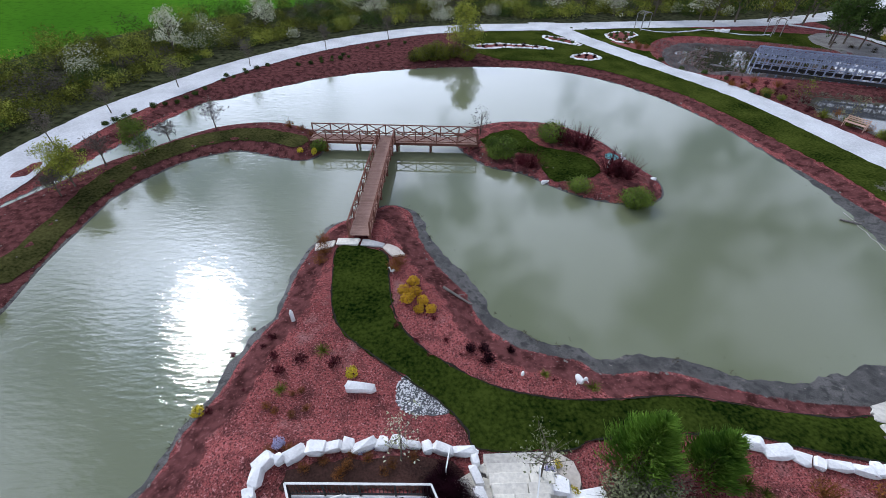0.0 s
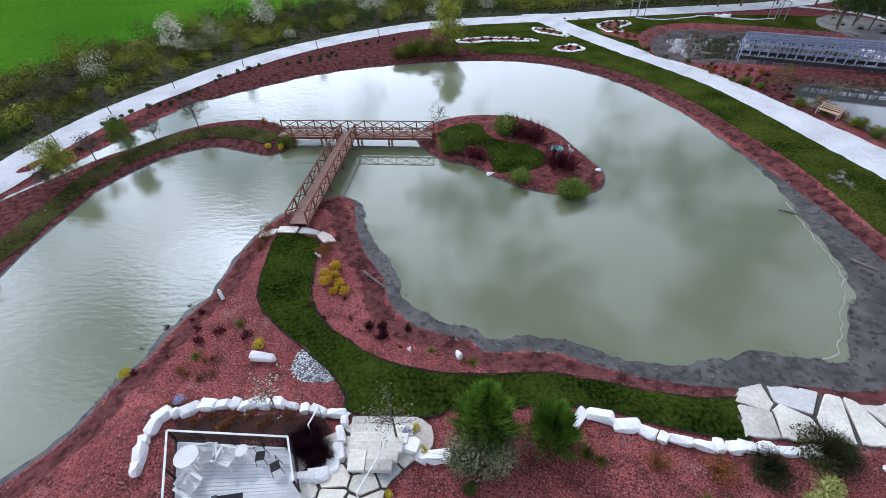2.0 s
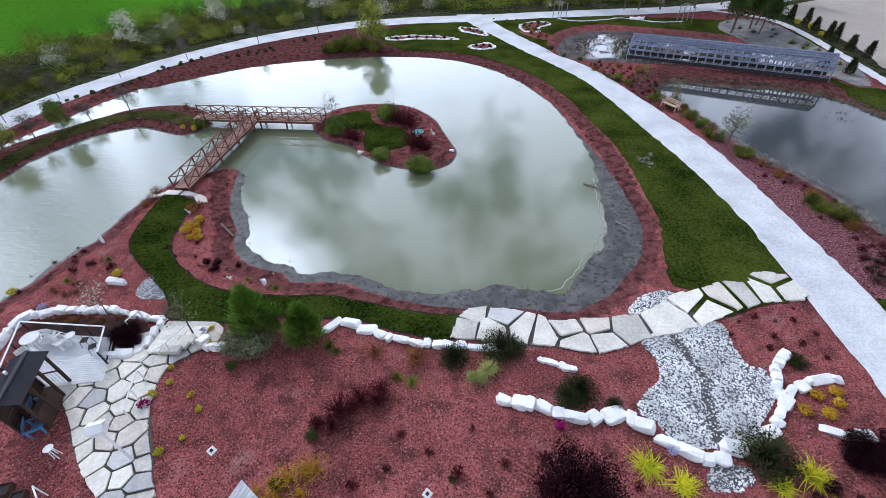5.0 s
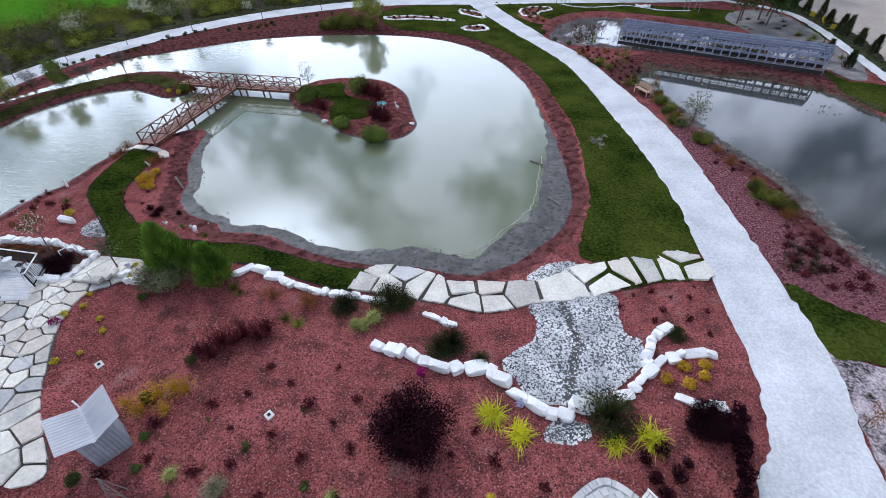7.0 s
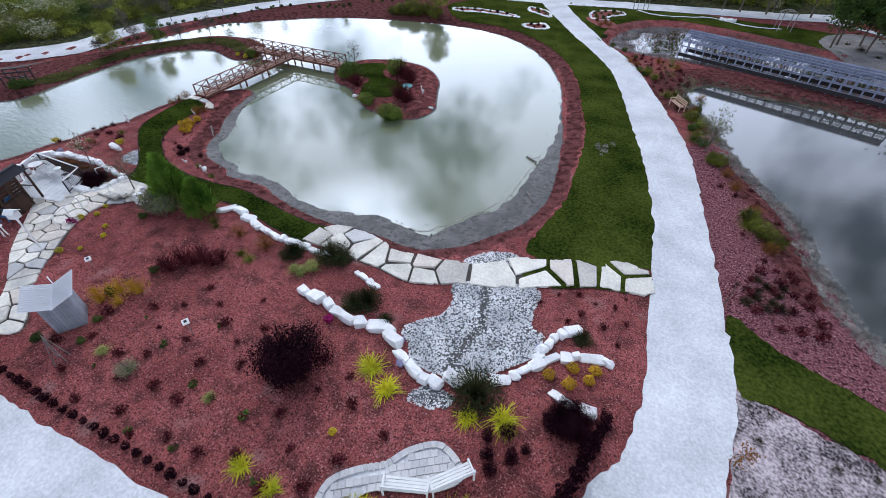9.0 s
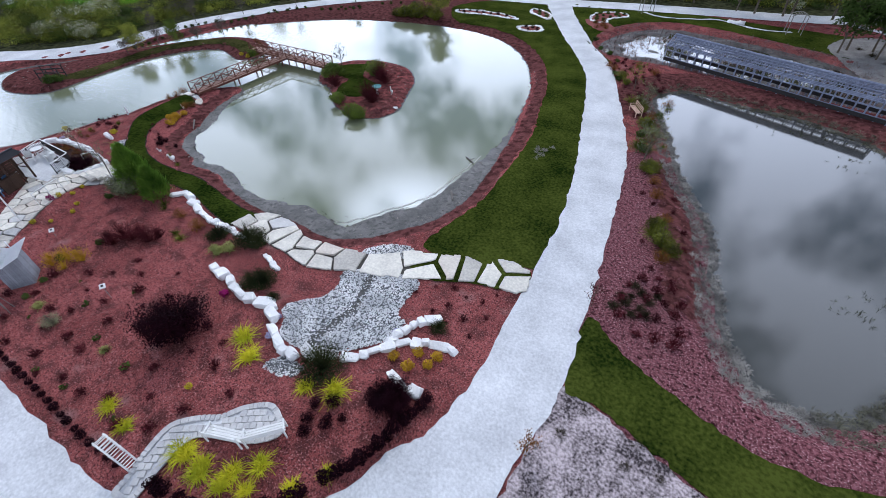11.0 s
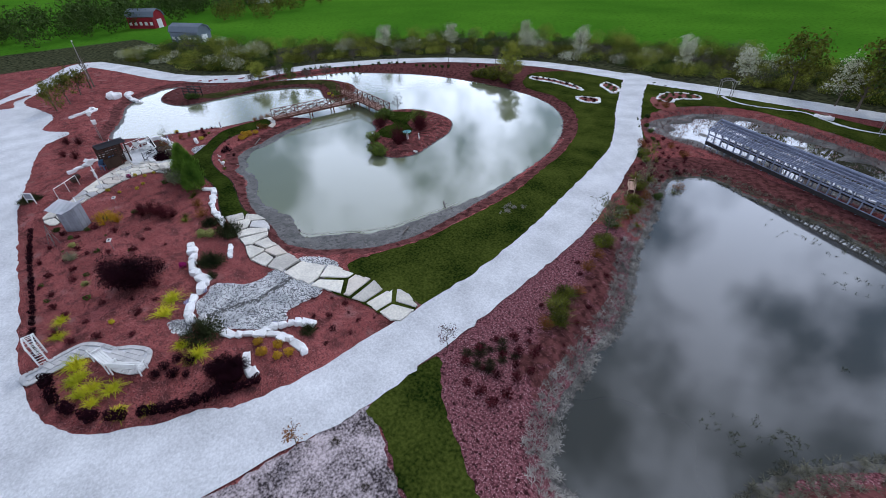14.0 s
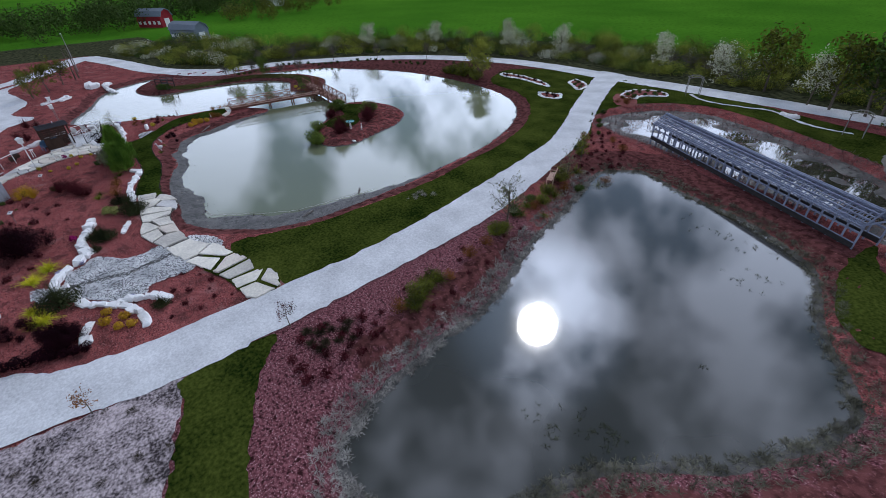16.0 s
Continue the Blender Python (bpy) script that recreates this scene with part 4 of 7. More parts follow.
def clip(poly, px, py, nx, ny):
    """The part of a polygon on the side of the line that the normal points away from."""
    out = []
    for i in range(len(poly)):
        a, b = poly[i], poly[(i + 1) % len(poly)]
        da, db = (a[0] - px) * nx + (a[1] - py) * ny, (b[0] - px) * nx + (b[1] - py) * ny
        if da <= 0:
            out.append(a)
        if (da < 0) != (db < 0) and abs(da - db) > 1e-12:
            t = da / (da - db)
            out.append((a[0] + (b[0] - a[0]) * t, a[1] + (b[1] - a[1]) * t))
    return out


def area_of(p):
    return 0.5 * sum(p[i][0] * p[(i + 1) % len(p)][1] - p[(i + 1) % len(p)][0] * p[i][1] for i in range(len(p)))


def flagstones(parent, outline, seeds, joint, thick, lift, mat, name="flagstone", jitter=0.015, seed=0, wide_from=1e9):
    """Irregular slabs that share out an outline round their centres, with open joints."""
    rng = np.random.default_rng(seed)
    outline = [tuple(p) for p in outline]
    for i, (x, y) in enumerate(seeds):
        poly = outline
        for j, (u, v) in enumerate(seeds):
            if i == j or np.hypot(u - x, v - y) > 5:
                continue
            d = np.hypot(u - x, v - y)
            nx, ny = (u - x) / d, (v - y) / d
            gap = joint * (1.6 if min(x, u) > wide_from else 1.0)
            poly = clip(poly, (x + u) / 2 - nx * gap / 2, (y + v) / 2 - ny * gap / 2, nx, ny)
            if len(poly) < 3:
                break
        if len(poly) < 3 or abs(area_of(poly)) < 0.05:
            continue
        clean = [poly[0]]
        for q in poly[1:]:
            if np.hypot(q[0] - clean[-1][0], q[1] - clean[-1][1]) > 0.06:
                clean.append(q)
        poly = clean if area_of(clean) > 0 else clean[::-1]
        soft = []
        for k in range(len(poly)):
            a, b, c = np.array(poly[k - 1]), np.array(poly[k]), np.array(poly[(k + 1) % len(poly)])
            soft += [b + (a - b) * 0.06 + rng.normal(0, jitter, 2), b + (c - b) * 0.06 + rng.normal(0, jitter, 2)]
        n = len(soft)
        cen = np.mean(soft, 0)
        z = ground_z(*cen) + lift + rng.normal(0, 0.008)
        e = 0.55
        tx, ty = (ground_z(cen[0] + e, cen[1]) - ground_z(cen[0] - e, cen[1])) / (2 * e), (ground_z(cen[0], cen[1] + e) - ground_z(cen[0], cen[1] - e)) / (2 * e)
        tx, ty = np.array((tx, ty)) + rng.normal(0, 0.006, 2)
        ring = lambda k, zz: [(*(cen + (p - cen) * k), zz + tx * (p[0] - cen[0]) + ty * (p[1] - cen[1])) for p in soft]
        verts = ring(1.0, z - thick) + ring(1.0, z - 0.02) + ring(0.97, z)
        faces = [tuple(range(2 * n, 3 * n))]
        for k in range(n):
            k2 = (k + 1) % n
            faces += [(k, k2, n + k2, n + k), (n + k, n + k2, 2 * n + k2, 2 * n + k)]
        tone = rng.random()
        ob = new(name, mesh_of(name, verts, faces, M["flag_tan"] if tone < 0.18 else M["flag_grey"] if tone > 0.86 else mat))
        ob.parent = parent


def scatter(rng, outline, gap, tries=4000, edge=0.1):
    """Points at least gap apart inside an outline."""
    lo, hi = outline.min(0), outline.max(0)
    q = lo + (hi - lo) * rng.random((tries, 2))
    q = q[signed(outline, q[:, 0], q[:, 1]) < -edge]
    keep = []
    for p in q:
        if all((p[0] - k[0]) ** 2 + (p[1] - k[1]) ** 2 > gap * gap for k in keep):
            keep.append(p)
    return np.array(keep)


def pebbles(name, outline, per_m2, size, mat, label, seed=0, lift=0.0, rill=None):
    """Loose stones over an outline, each a small faceted lump; few along a rill."""
    rng = np.random.default_rng(seed)
    lo, hi = outline.min(0), outline.max(0)
    n = int((hi - lo).prod() * per_m2)
    q = lo + (hi - lo) * rng.random((n, 2))
    q = q[signed(outline, q[:, 0], q[:, 1]) < 0.05]
    if rill is not None:
        q = q[(signed(rill, q[:, 0], q[:, 1]) > 0.08 * rng.normal(size=len(q))) | (rng.random(len(q)) < 0.25)]
    n = len(q)
    z = height(q[:, 0], q[:, 1]) + lift
    base = np.array([(1, 0, 0), (0.3, 0.95, 0), (-0.8, 0.6, 0), (-0.8, -0.6, 0), (0.3, -0.95, 0), (0.1, 0.05, 0.75), (0.45, 0.3, 0.55), (-0.4, -0.1, 0.6)])
    faces0 = [(0, 1, 6), (1, 2, 5), (1, 5, 6), (2, 3, 7), (2, 7, 5), (3, 4, 7), (4, 0, 6), (4, 6, 5), (4, 5, 7)]
    s = size * (0.45 + 0.9 * rng.random(n) ** 1.5)
    a = rng.random(n) * 6.283
    asp = 0.6 + 0.5 * rng.random(n)
    v = base[None] * (1 + rng.normal(0, 0.12, (n, 8, 3)))
    v = v * np.stack([s, s * asp, s * 0.8], 1)[:, None]
    c, d = np.cos(a)[:, None], np.sin(a)[:, None]
    w = np.stack([v[..., 0] * c - v[..., 1] * d + q[:, :1], v[..., 0] * d + v[..., 1] * c + q[:, 1:], v[..., 2] + z[:, None] - 0.01], -1)
    f = (np.array(faces0)[None] + 8 * np.arange(n)[:, None, None]).reshape(-1, 3)
    return tagged(new(name, mesh_of(name, w.reshape(-1, 3), f, mat)), label, "stones", kind="stuff")


def shared(name, make, mat, parent, m):
    """A part that shares its mesh with its likes."""
    key = name + "#" + mat.name
    if key not in KINDS:
        bm = bmesh.new()
        make(bm)
        me = bpy.data.meshes.new(name)
        bm.to_mesh(me)
        bm.free()
        me.materials.append(mat)
        KINDS[key] = me
    ob = new(name, KINDS[key])
    ob.parent = parent
    ob.matrix_local = m
    return ob


# ---- the footbridge ----
def footbridge():
    """A T of timber walkways on piles, with crossed railings."""
    t = thing("footbridge", "weathered wooden T-shaped footbridge with crossed railings over the pond", "footbridge")
    zd = 0.32
    a0, a1 = Vector((-10.25, 19.49, 0)), Vector((-9.4, 32.04, 0))
    b0, b1 = Vector((-15.54, 32.44, 0)), Vector((-2.17, 31.57, 0))
    w = 1.25
    def deck(p, q, name):
        d = (q - p).normalized()
        n = Vector((-d.y, d.x, 0))
        ang = math.atan2(d.y, d.x)
        for i in range(int((q - p).length / 0.145)):
            c = p + d * (0.0725 + i * 0.145)
            shared("bridge_board", lambda m: box(m, (0, 0, 0), (0.132, w, 0.04)), M["wood"], t, pose(c.x, c.y, zd + random.uniform(-0.004, 0.004), 0, 0, math.degrees(ang) + random.uniform(-0.4, 0.4)))
        for s in (-1, 1):
            bm = bmesh.new()
            bar(bm, p + n * s * 0.52 + Vector((0, 0, zd - 0.14)), q + n * s * 0.52 + Vector((0, 0, zd - 0.14)), 0.07, 0.2)
            part("beam", bm, M["woodrail"], t)
    deck(a0, a1, "stem")
    deck(b0, b1, "cross")
    def railing(p, q):
        d = q - p
        n = max(1, round(d.length / 1.55))
        up = Vector((0, 0, 1))
        lo, hi = zd + 0.08, zd + 0.9
        for z, hgt in ((hi, 0.05), (lo + 0.06, 0.05)):
            bm = bmesh.new()
            bar(bm, p + up * z, q + up * z, 0.10 if z == hi else 0.05, hgt)
            part("handrail" if z == hi else "bottom_rail", bm, M["woodrail"], t)
        for i in range(n + 1):
            c = p + d * (i / n)
            bm = bmesh.new()
            bar(bm, c + up * (zd - 0.2), c + up * (hi + 0.03), 0.085)
            part("post", bm, M["woodrail"], t)
            if i < n:
                e = p + d * ((i + 1) / n)
                for u, v in ((lo, hi), (hi, lo)):
                    bm = bmesh.new()
                    bar(bm, c + up * (u + 0.05), e + up * (v - 0.02 if v > u else v + 0.05), 0.045, 0.06)
                    part("brace", bm, M["woodrail"], t)
    def sides(p, q, skip=None):
        d = (q - p).normalized()
        n = Vector((-d.y, d.x, 0)) * w / 2
        for s in (-1, 1):
            if skip and s == skip[0]:
                railing(p + n * s, p + d * skip[1] + n * s)
                railing(p + d * skip[2] + n * s, q + n * s)
            else:
                railing(p + n * s, q + n * s)
    sides(a0, a1)
    mid = (a1 - b0).length
    sides(b0, b1, (-1, mid - 0.7, mid + 0.7))
    for p, q, ks in ((a0, a1, (0.15, 0.4, 0.65, 0.9)), (b0, b1, (0.05, 0.28, 0.52, 0.72, 0.95))):
        d = (q - p).normalized()
        n = Vector((-d.y, d.x, 0))
        for k in ks:
            for s in (-1, 1):
                c = p + (q - p) * k + n * s * 0.5
                bm = bmesh.new()
                bar(bm, c + Vector((0, 0, -1.9)), c + Vector((0, 0, zd - 0.1)), 0.09, 0.08, 8)
                part("pile", bm, M["woodrail"], t)


footbridge()

# ---- stone paths ----
path_stones = thing("flagstone_path", "large pale flagstones laid across grass and dry stream", "stone path", kind="structure")
STRIP = smooth(xy("11.18,6.29 11.7,7.97 12.77,8.52 14.51,8.33 16.26,7.54 18.02,7.6 20.51,7.81 21.96,8.31 23.36,9.37 25.47,10.05 26.69,10.56 27.94,10.46 28.61,11.32 30.4,11.05 30.71,9.5 29.37,9.06 28.18,8.95 25.55,7.93 24.16,7.22 21.12,6.32 19.79,5.75 18.1,5.37 16.41,5.72 15.45,5.74 13.46,5.94 11.44,6.08"), 3)
draped("path_bed", STRIP, M["joint"], 0.035, 0.6, "dark soil joints between flagstones", "path bed", seed=21)
GRASSY = smooth(xy("23.6,9.5 25.5,10.2 27.9,10.6 28.6,11.4 30.45,11.1 30.75,9.45 28.2,8.85 25.6,7.85 24.3,8.3"), 3)
draped("path_grass", GRASSY, M["olive_lawn"], 0.06, 0.5, "grass growing between the last flagstones", "lawn", seed=23)
flagstones(path_stones, STRIP, xy("12.3,7.85 13.96,7.72 11.85,6.8 13.22,6.66 14.96,6.77 15.88,6.5 17.19,6.95 18.84,7.19 17.58,5.84 19.14,6.14 20.18,6.96 22.52,7.62 24.35,9.18 25.08,8.49 26.03,9.46 27.3,9.79 28.52,9.9 29.38,10.97 29.91,9.88"), 0.16, 0.14, 0.13, M["flag"], jitter=0.04, seed=3, wide_from=23.5)
threshold = thing("bridge_threshold", "pale limestone slabs at the footbridge landing", "stone path", kind="structure")
flagstones(threshold, xy("-12.95,19.59 -12.83,18.9 -11.75,19 -10.13,18.85 -8.97,18.74 -8.26,17.81 -7.54,18.03 -7.94,18.64 -9.71,19.39 -11.56,19.56"), xy("-12.42,19.25 -10.88,19.3 -9.51,19.08 -8.21,18.29"), 0.12, 0.1, 0.12, M["flag"], seed=4)

patio = thing("flagstone_patio", "irregular pale flagstone patio with dark joints", "patio", kind="structure")
PATIO = smooth(xy("-4.39,6.39 -1.51,6.63 -1.01,5.52 -1.92,4.81 -2.63,3.91 -2.49,2.31 -1.85,0.71 -0.89,-0.71 0,-1.97 1.81,-3.87 2.53,-4.87 1.34,-5.42 -0.13,-3.78 -1.89,-2.41 -3.49,-1.33 -5.69,0.93 -7.65,2.74 -7.27,4.29"), 3)
draped("patio_bed", PATIO, M["joint"], 0.03, 0.5, "dark soil joints of the patio", "path bed", seed=22)
flagstones(patio, PATIO, scatter(np.random.default_rng(8), PATIO, 0.72, 5000, 0.15), 0.085, 0.1, 0.10, M["flag"], seed=5)

steps = thing("stone_steps", "broad pale stone steps from the lawn to the patio", "steps", kind="structure")
for i in range(6):
    y1, y0 = 6.70 - i * 0.374, 6.70 - (i + 1) * 0.374 - 0.06
    x0, x1 = -4.37 + 0.052 * i, -1.66 + -0.159 * i
    z = 0.10 + i * 0.078
    cut = x0 + (x1 - x0) * (0.35 + 0.3 * random.random())
    for u, v in ((x0, cut - 0.012), (cut + 0.012, x1)):
        bm = bmesh.new()
        box(bm, ((u + v) / 2, (y0 + y1) / 2, z - 0.06), (v - u, y1 - y0, 0.2), bevel=0.02)
        for q in bm.verts:
            q.co += noise.noise_vector(q.co * 3) * 0.02
        part("step_slab", bm, M["flag"], steps)

# ---- limestone walls ----
rock_wall("white limestone boulders round the deck planter", "-12.01,4.31 -12.36,5.11 -12.34,5.83 -12.05,6.39 -11.3,6.68 -10.6,6.86 -9.31,6.94 -8.14,7.01 -7.07,6.95 -6.01,6.88 -4.66,6.8 -4.65,6.11 -4.72,5.51 -4.62,4.82 -4.71,4.25 -5.67,4.02", (0.62, 0.44, 0.5), 1)
rock_wall("white limestone boulders edging the mulch bank", "-12.39,1.81 -11.79,1.43 -11.17,1.06 -10.56,0.55 -10,-0.07 -9.41,-0.7 -8.71,-1.58 -8.01,-2.44", (0.55, 0.42, 0.45), 2)
rock_wall("low white limestone edging along the grass path", "4.63,6.63 5.2,7.01 6.76,6.45 8.17,5.94 9.67,5.72 11.03,5.64 12.37,5.54 13.63,5.58", (0.72, 0.45, 0.36), 3)
rock_wall("short white limestone edging in mulch", "15.66,4.88 16.35,4.73 16.85,4.46", (0.6, 0.4, 0.3), 4)
rock_wall("white limestone retaining rocks beside the dry stream", "13.65,2.62 15.07,2.49 16.49,1.97 17.12,1.82 18.12,2.1 18.99,1.97 19.91,1.46 20.57,0.8 21.24,0.41 22.27,0.37 23.08,0.83 23.72,1.17", (0.8, 0.6, 0.5), 5)
rock_wall("white limestone rocks curving beside the dry stream", "27.29,5.53 26.64,4.83 26.32,4.08 26.09,3.41", (0.75, 0.5, 0.42), 6)
rock_wall("white limestone rocks curving into the mulch bed", "24.83,1.61 25.6,2.34 26.28,3.15 27.14,3.78 28.18,4.28 28.96,4.33", (0.75, 0.45, 0.36), 7)
rock_wall("two white limestone boulders beside golden mounds", "27.35,1.75 27.9,1.5 28.6,1.55", (0.9, 0.5, 0.36), 8, "boulder_pair")
rock_wall("white limestone rocks at the foot of the steps", "-1.86,5.51 -1.4,5.15 -0.56,5.07", (0.75, 0.5, 0.45), 9)
rock_wall("white limestone boulder in the mulch bed", "-9.3,9.54 -9.2,9.5", (0.85, 0.5, 0.5), 10, "boulder_pair")

# ---- dry stream, gravel and stones ----
STREAM = smooth(xy("21.1,6.4 24.99,7.56 25.21,5.91 25.39,4.92 26.05,4.6 25.96,3.47 25.27,2.66 24.38,1.84 23.08,1.08 21.74,0.82 20.75,1.09 20.32,1.83 19.64,2.42 20.2,3.22 21.08,3.98 21.25,5.09"), 4)
draped("stream_bed", STREAM, M["stones"], 0.05, 0.5, "bed of the dry stream", "stream bed", seed=31)
RILL = ribbon(smooth(xy("22.52,6.61 22.85,5.2 23.13,4.24 22.79,3.01 22.6,1.91 22.51,1.05"), 5, False), 0.42)
M["silt"] = material("dark_wet_silt", (0.15, 0.145, 0.14), (0.035, 0.035, 0.035), 2.0, 16.0, 0.8, 0.6)
draped("stream_rill", RILL, M["silt"], 0.058, 0.4, "dark silt rill down the dry stream", "stream bed", seed=32)
pebbles("stream_stones", STREAM, 330, 0.06, M["chips"], "loose white stones filling the dry stream", 1, 0.05, RILL)
plant("grass_tuft", "small dry grass tuft among the stream stones", "21.31,3.46 21.82,2.46 23.33,4.46 24.03,3.28 20.99,2.25 23.01,2.06 21.63,4.74", 0.45, "tufts in the dry stream")
MOUTH = smooth(xy("20.79,7.94 21.38,9.01 22.85,9.77 23.5,9.46 23.28,8.66"), 4)
pebbles("mouth_stones", MOUTH, 280, 0.05, M["chips"], "loose white stones where the stream meets the pond", 2, 0.03)
SPILL = smooth(xy("21.53,-0.38 22.1,0.15 23.22,0.09 23.19,-0.4 22.29,-0.87 21.51,-0.75"), 4)
pebbles("spill_stones", SPILL, 280, 0.05, M["chips"], "loose white stones in the mulch", 3, 0.02)
WEDGE = smooth(xy("-7.18,10.24 -6.23,9.43 -5.36,8.52 -7.08,8.42 -7.68,9.26"), 3)
pebbles("wedge_stones", WEDGE, 360, 0.046, M["chips"], "triangle of loose white stones beside the grass", 4, 0.02)
for name, outline, seed in (("mouth_bed", MOUTH, 34), ("spill_bed", SPILL, 35), ("wedge_bed", WEDGE, 36)):
    draped(name, outline, M["stones"], 0.02, 0.4, "grey grit under loose white stones", "stone bed", seed=seed)
M["pinkgravel"] = material("pinkish_gravel", (0.54, 0.455, 0.465), (0.04, 0.032, 0.034), 0.7, 9.0, 0.95, 0.9, spread=0.22)
M["greygravel"] = material("grey_gravel", (0.30, 0.285, 0.27), (0.12, 0.11, 0.105), 0.7, 14.0, 0.95, 0.7, spread=0.3)
GRAVEL = smooth(xy("34.26,4.99 34,1.91 33.66,-1.4 33.27,-3.67 33.17,-5.64 40.84,-3.34 44.87,-1.81 43.87,2.32 40.21,3.16 38.63,3.77 37.17,4.23 35.77,4.7"), 4)
draped("gravel_bed", GRAVEL, M["pinkgravel"], 0.035, 0.8, "pinkish gravel bed with small shrubs", "gravel bed", seed=33)

# ---- paints and metals ----
M["white"] = material("white_painted_wood", (0.82, 0.82, 0.80), (0.62, 0.61, 0.58), 3.0, 25.0, 0.55, 0.1, spread=0.6)
M["deckwood"] = material("silvered_deck_boards", (0.80, 0.80, 0.80), (0.46, 0.46, 0.47), 1.2, 22.0, 0.75, 0.25, per_object=0.2)
M["darkrail"] = material("dark_baluster_metal", (0.05, 0.045, 0.045), (0.02, 0.02, 0.02), 4.0, 30.0, 0.5, 0.1)
M["shingle"] = material("charcoal_roofing", (0.085, 0.085, 0.095), (0.05, 0.05, 0.058), 1.0, 18.0, 0.9, 0.5)
M["hutwood"] = material("brown_hut_wood", (0.085, 0.05, 0.036), (0.03, 0.02, 0.016), 2.0, 25.0, 0.8, 0.3)
M["tin"] = material("pale_corrugated_metal", (0.92, 0.93, 0.94), (0.78, 0.79, 0.81), 2.0, 14.0, 0.6, 0.05)
M["greyplank"] = material("grey_weathered_planks", (0.33, 0.34, 0.37), (0.18, 0.18, 0.20), 2.0, 30.0, 0.85, 0.4, per_object=0.4)
M["steel"] = material("blue_grey_frame_wood", (0.31, 0.34, 0.43), (0.13, 0.145, 0.21), 1.5, 20.0, 0.6, 0.1)
M["bluefab"] = material("blue_chair_paint", (0.10, 0.20, 0.33), (0.05, 0.11, 0.20), 3.0, 20.0, 0.6, 0.1)
M["paver"] = material("pale_concrete_paver", (0.62, 0.60, 0.58), (0.42, 0.41, 0.41), 1.4, 18.0, 0.85, 0.3, per_object=0.6)
M["redbarn"] = material("red_barn_boards", (0.33, 0.03, 0.04), (0.17, 0.02, 0.025), 0.5, 4.0, 0.8, 0.1)
M["roofgrey"] = material("grey_barn_roofing", (0.20, 0.23, 0.27), (0.13, 0.15, 0.18), 0.4, 4.0, 0.7, 0.1)
M["soil"] = material("bare_dry_soil", (0.44, 0.38, 0.33), (0.32, 0.27, 0.23), 0.15, 2.0, 0.95, 0.3)
M["turquoise"] = material("turquoise_glaze", (0.16, 0.42, 0.42), (0.08, 0.25, 0.26), 3.0, 20.0, 0.3, 0.05)
M["pole"] = material("grey_timber_pole", (0.30, 0.28, 0.26), (0.17, 0.16, 0.15), 2.0, 20.0, 0.85, 0.2)
M["log"] = material("dead_wood", (0.25, 0.22, 0.20), (0.10, 0.09, 0.08), 2.0, 20.0, 0.9, 0.4)


# ---- deck with railing ----
def deck():
    t = thing("deck", "silvery weathered wooden deck with white-topped railing", "deck")
    a, b, c, d = (Vector((*p, 0)) for p in ((-10.96, 5.36), (-6.29, 5.18), (-5.21, 2.71), (-9.41, 1.97)))
    z = 0.54
    n = 24
    for i in range(n):
        u, v = i / n, (i + 0.93) / n
        q = [a.lerp(d, u), b.lerp(c, u), b.lerp(c, v), a.lerp(d, v)]
        bm = bmesh.new()
        lo = [bm.verts.new((p.x, p.y, z - 0.04)) for p in q]
        hi = [bm.verts.new((p.x, p.y, z + random.uniform(-0.003, 0.003))) for p in q]
        bm.faces.new(hi[::-1])
        for k in range(4):
            bm.faces.new((lo[k], hi[k], hi[(k + 1) % 4], lo[(k + 1) % 4]))
        bmesh.ops.recalc_face_normals(bm, faces=bm.faces[:])
        part("deck_board", bm, M["deckwood"], t)
    for p, q in ((a, b), (b, c), (c, d), (d, a)):
        bm = bmesh.new()
        bar(bm, p + Vector((0, 0, z - 0.2)), q + Vector((0, 0, z - 0.2)), 0.06, 0.3)
        part("rim_joist", bm, M["woodrail"], t)
    for p, q in ((d.lerp(a, 0.2), a), (a, b), (b, b.lerp(c, 0.62))):
        e = q - p
        for zz, w, h, mat, name in ((0.92, 0.065, 0.04, M["white"], "top_rail"), (0.12, 0.05, 0.05, M["darkrail"], "bottom_rail")):
            bm = bmesh.new()
            bar(bm, p + Vector((0, 0, z + zz)), q + Vector((0, 0, z + zz)), w, h)
            part(name, bm, mat, t)
        k = max(1, round(e.length / 1.3))
        for i in range(k + 1):
            s = p + e * (i / k)
            shared("rail_post", lambda m: box(m, (0, 0, 0.46), (0.06, 0.06, 0.92)), M["darkrail"], t, Matrix.Translation((s.x, s.y, z)))
        k = round(e.length / 0.13)
        for i in range(1, k):
            s = p + e * (i / k)
            shared("baluster", lambda m: bar(m, (0, 0, 0.1), (0, 0, 0.91), 0.012, 0.012, 5), M["darkrail"], t, Matrix.Translation((s.x, s.y, z)))
    return z


DECK_Z = deck()
draped("planter_soil", smooth(xy("-11.3,5.75 -10.9,6.3 -8.3,6.5 -5.5,6.45 -5.2,5.6 -5.2,4.7 -5.7,4.6 -6.25,5.35 -10.9,5.5"), 3), M["darkmulch"], 0.06, 0.5, "dark mulched planter beside the deck", "planter", seed=41)


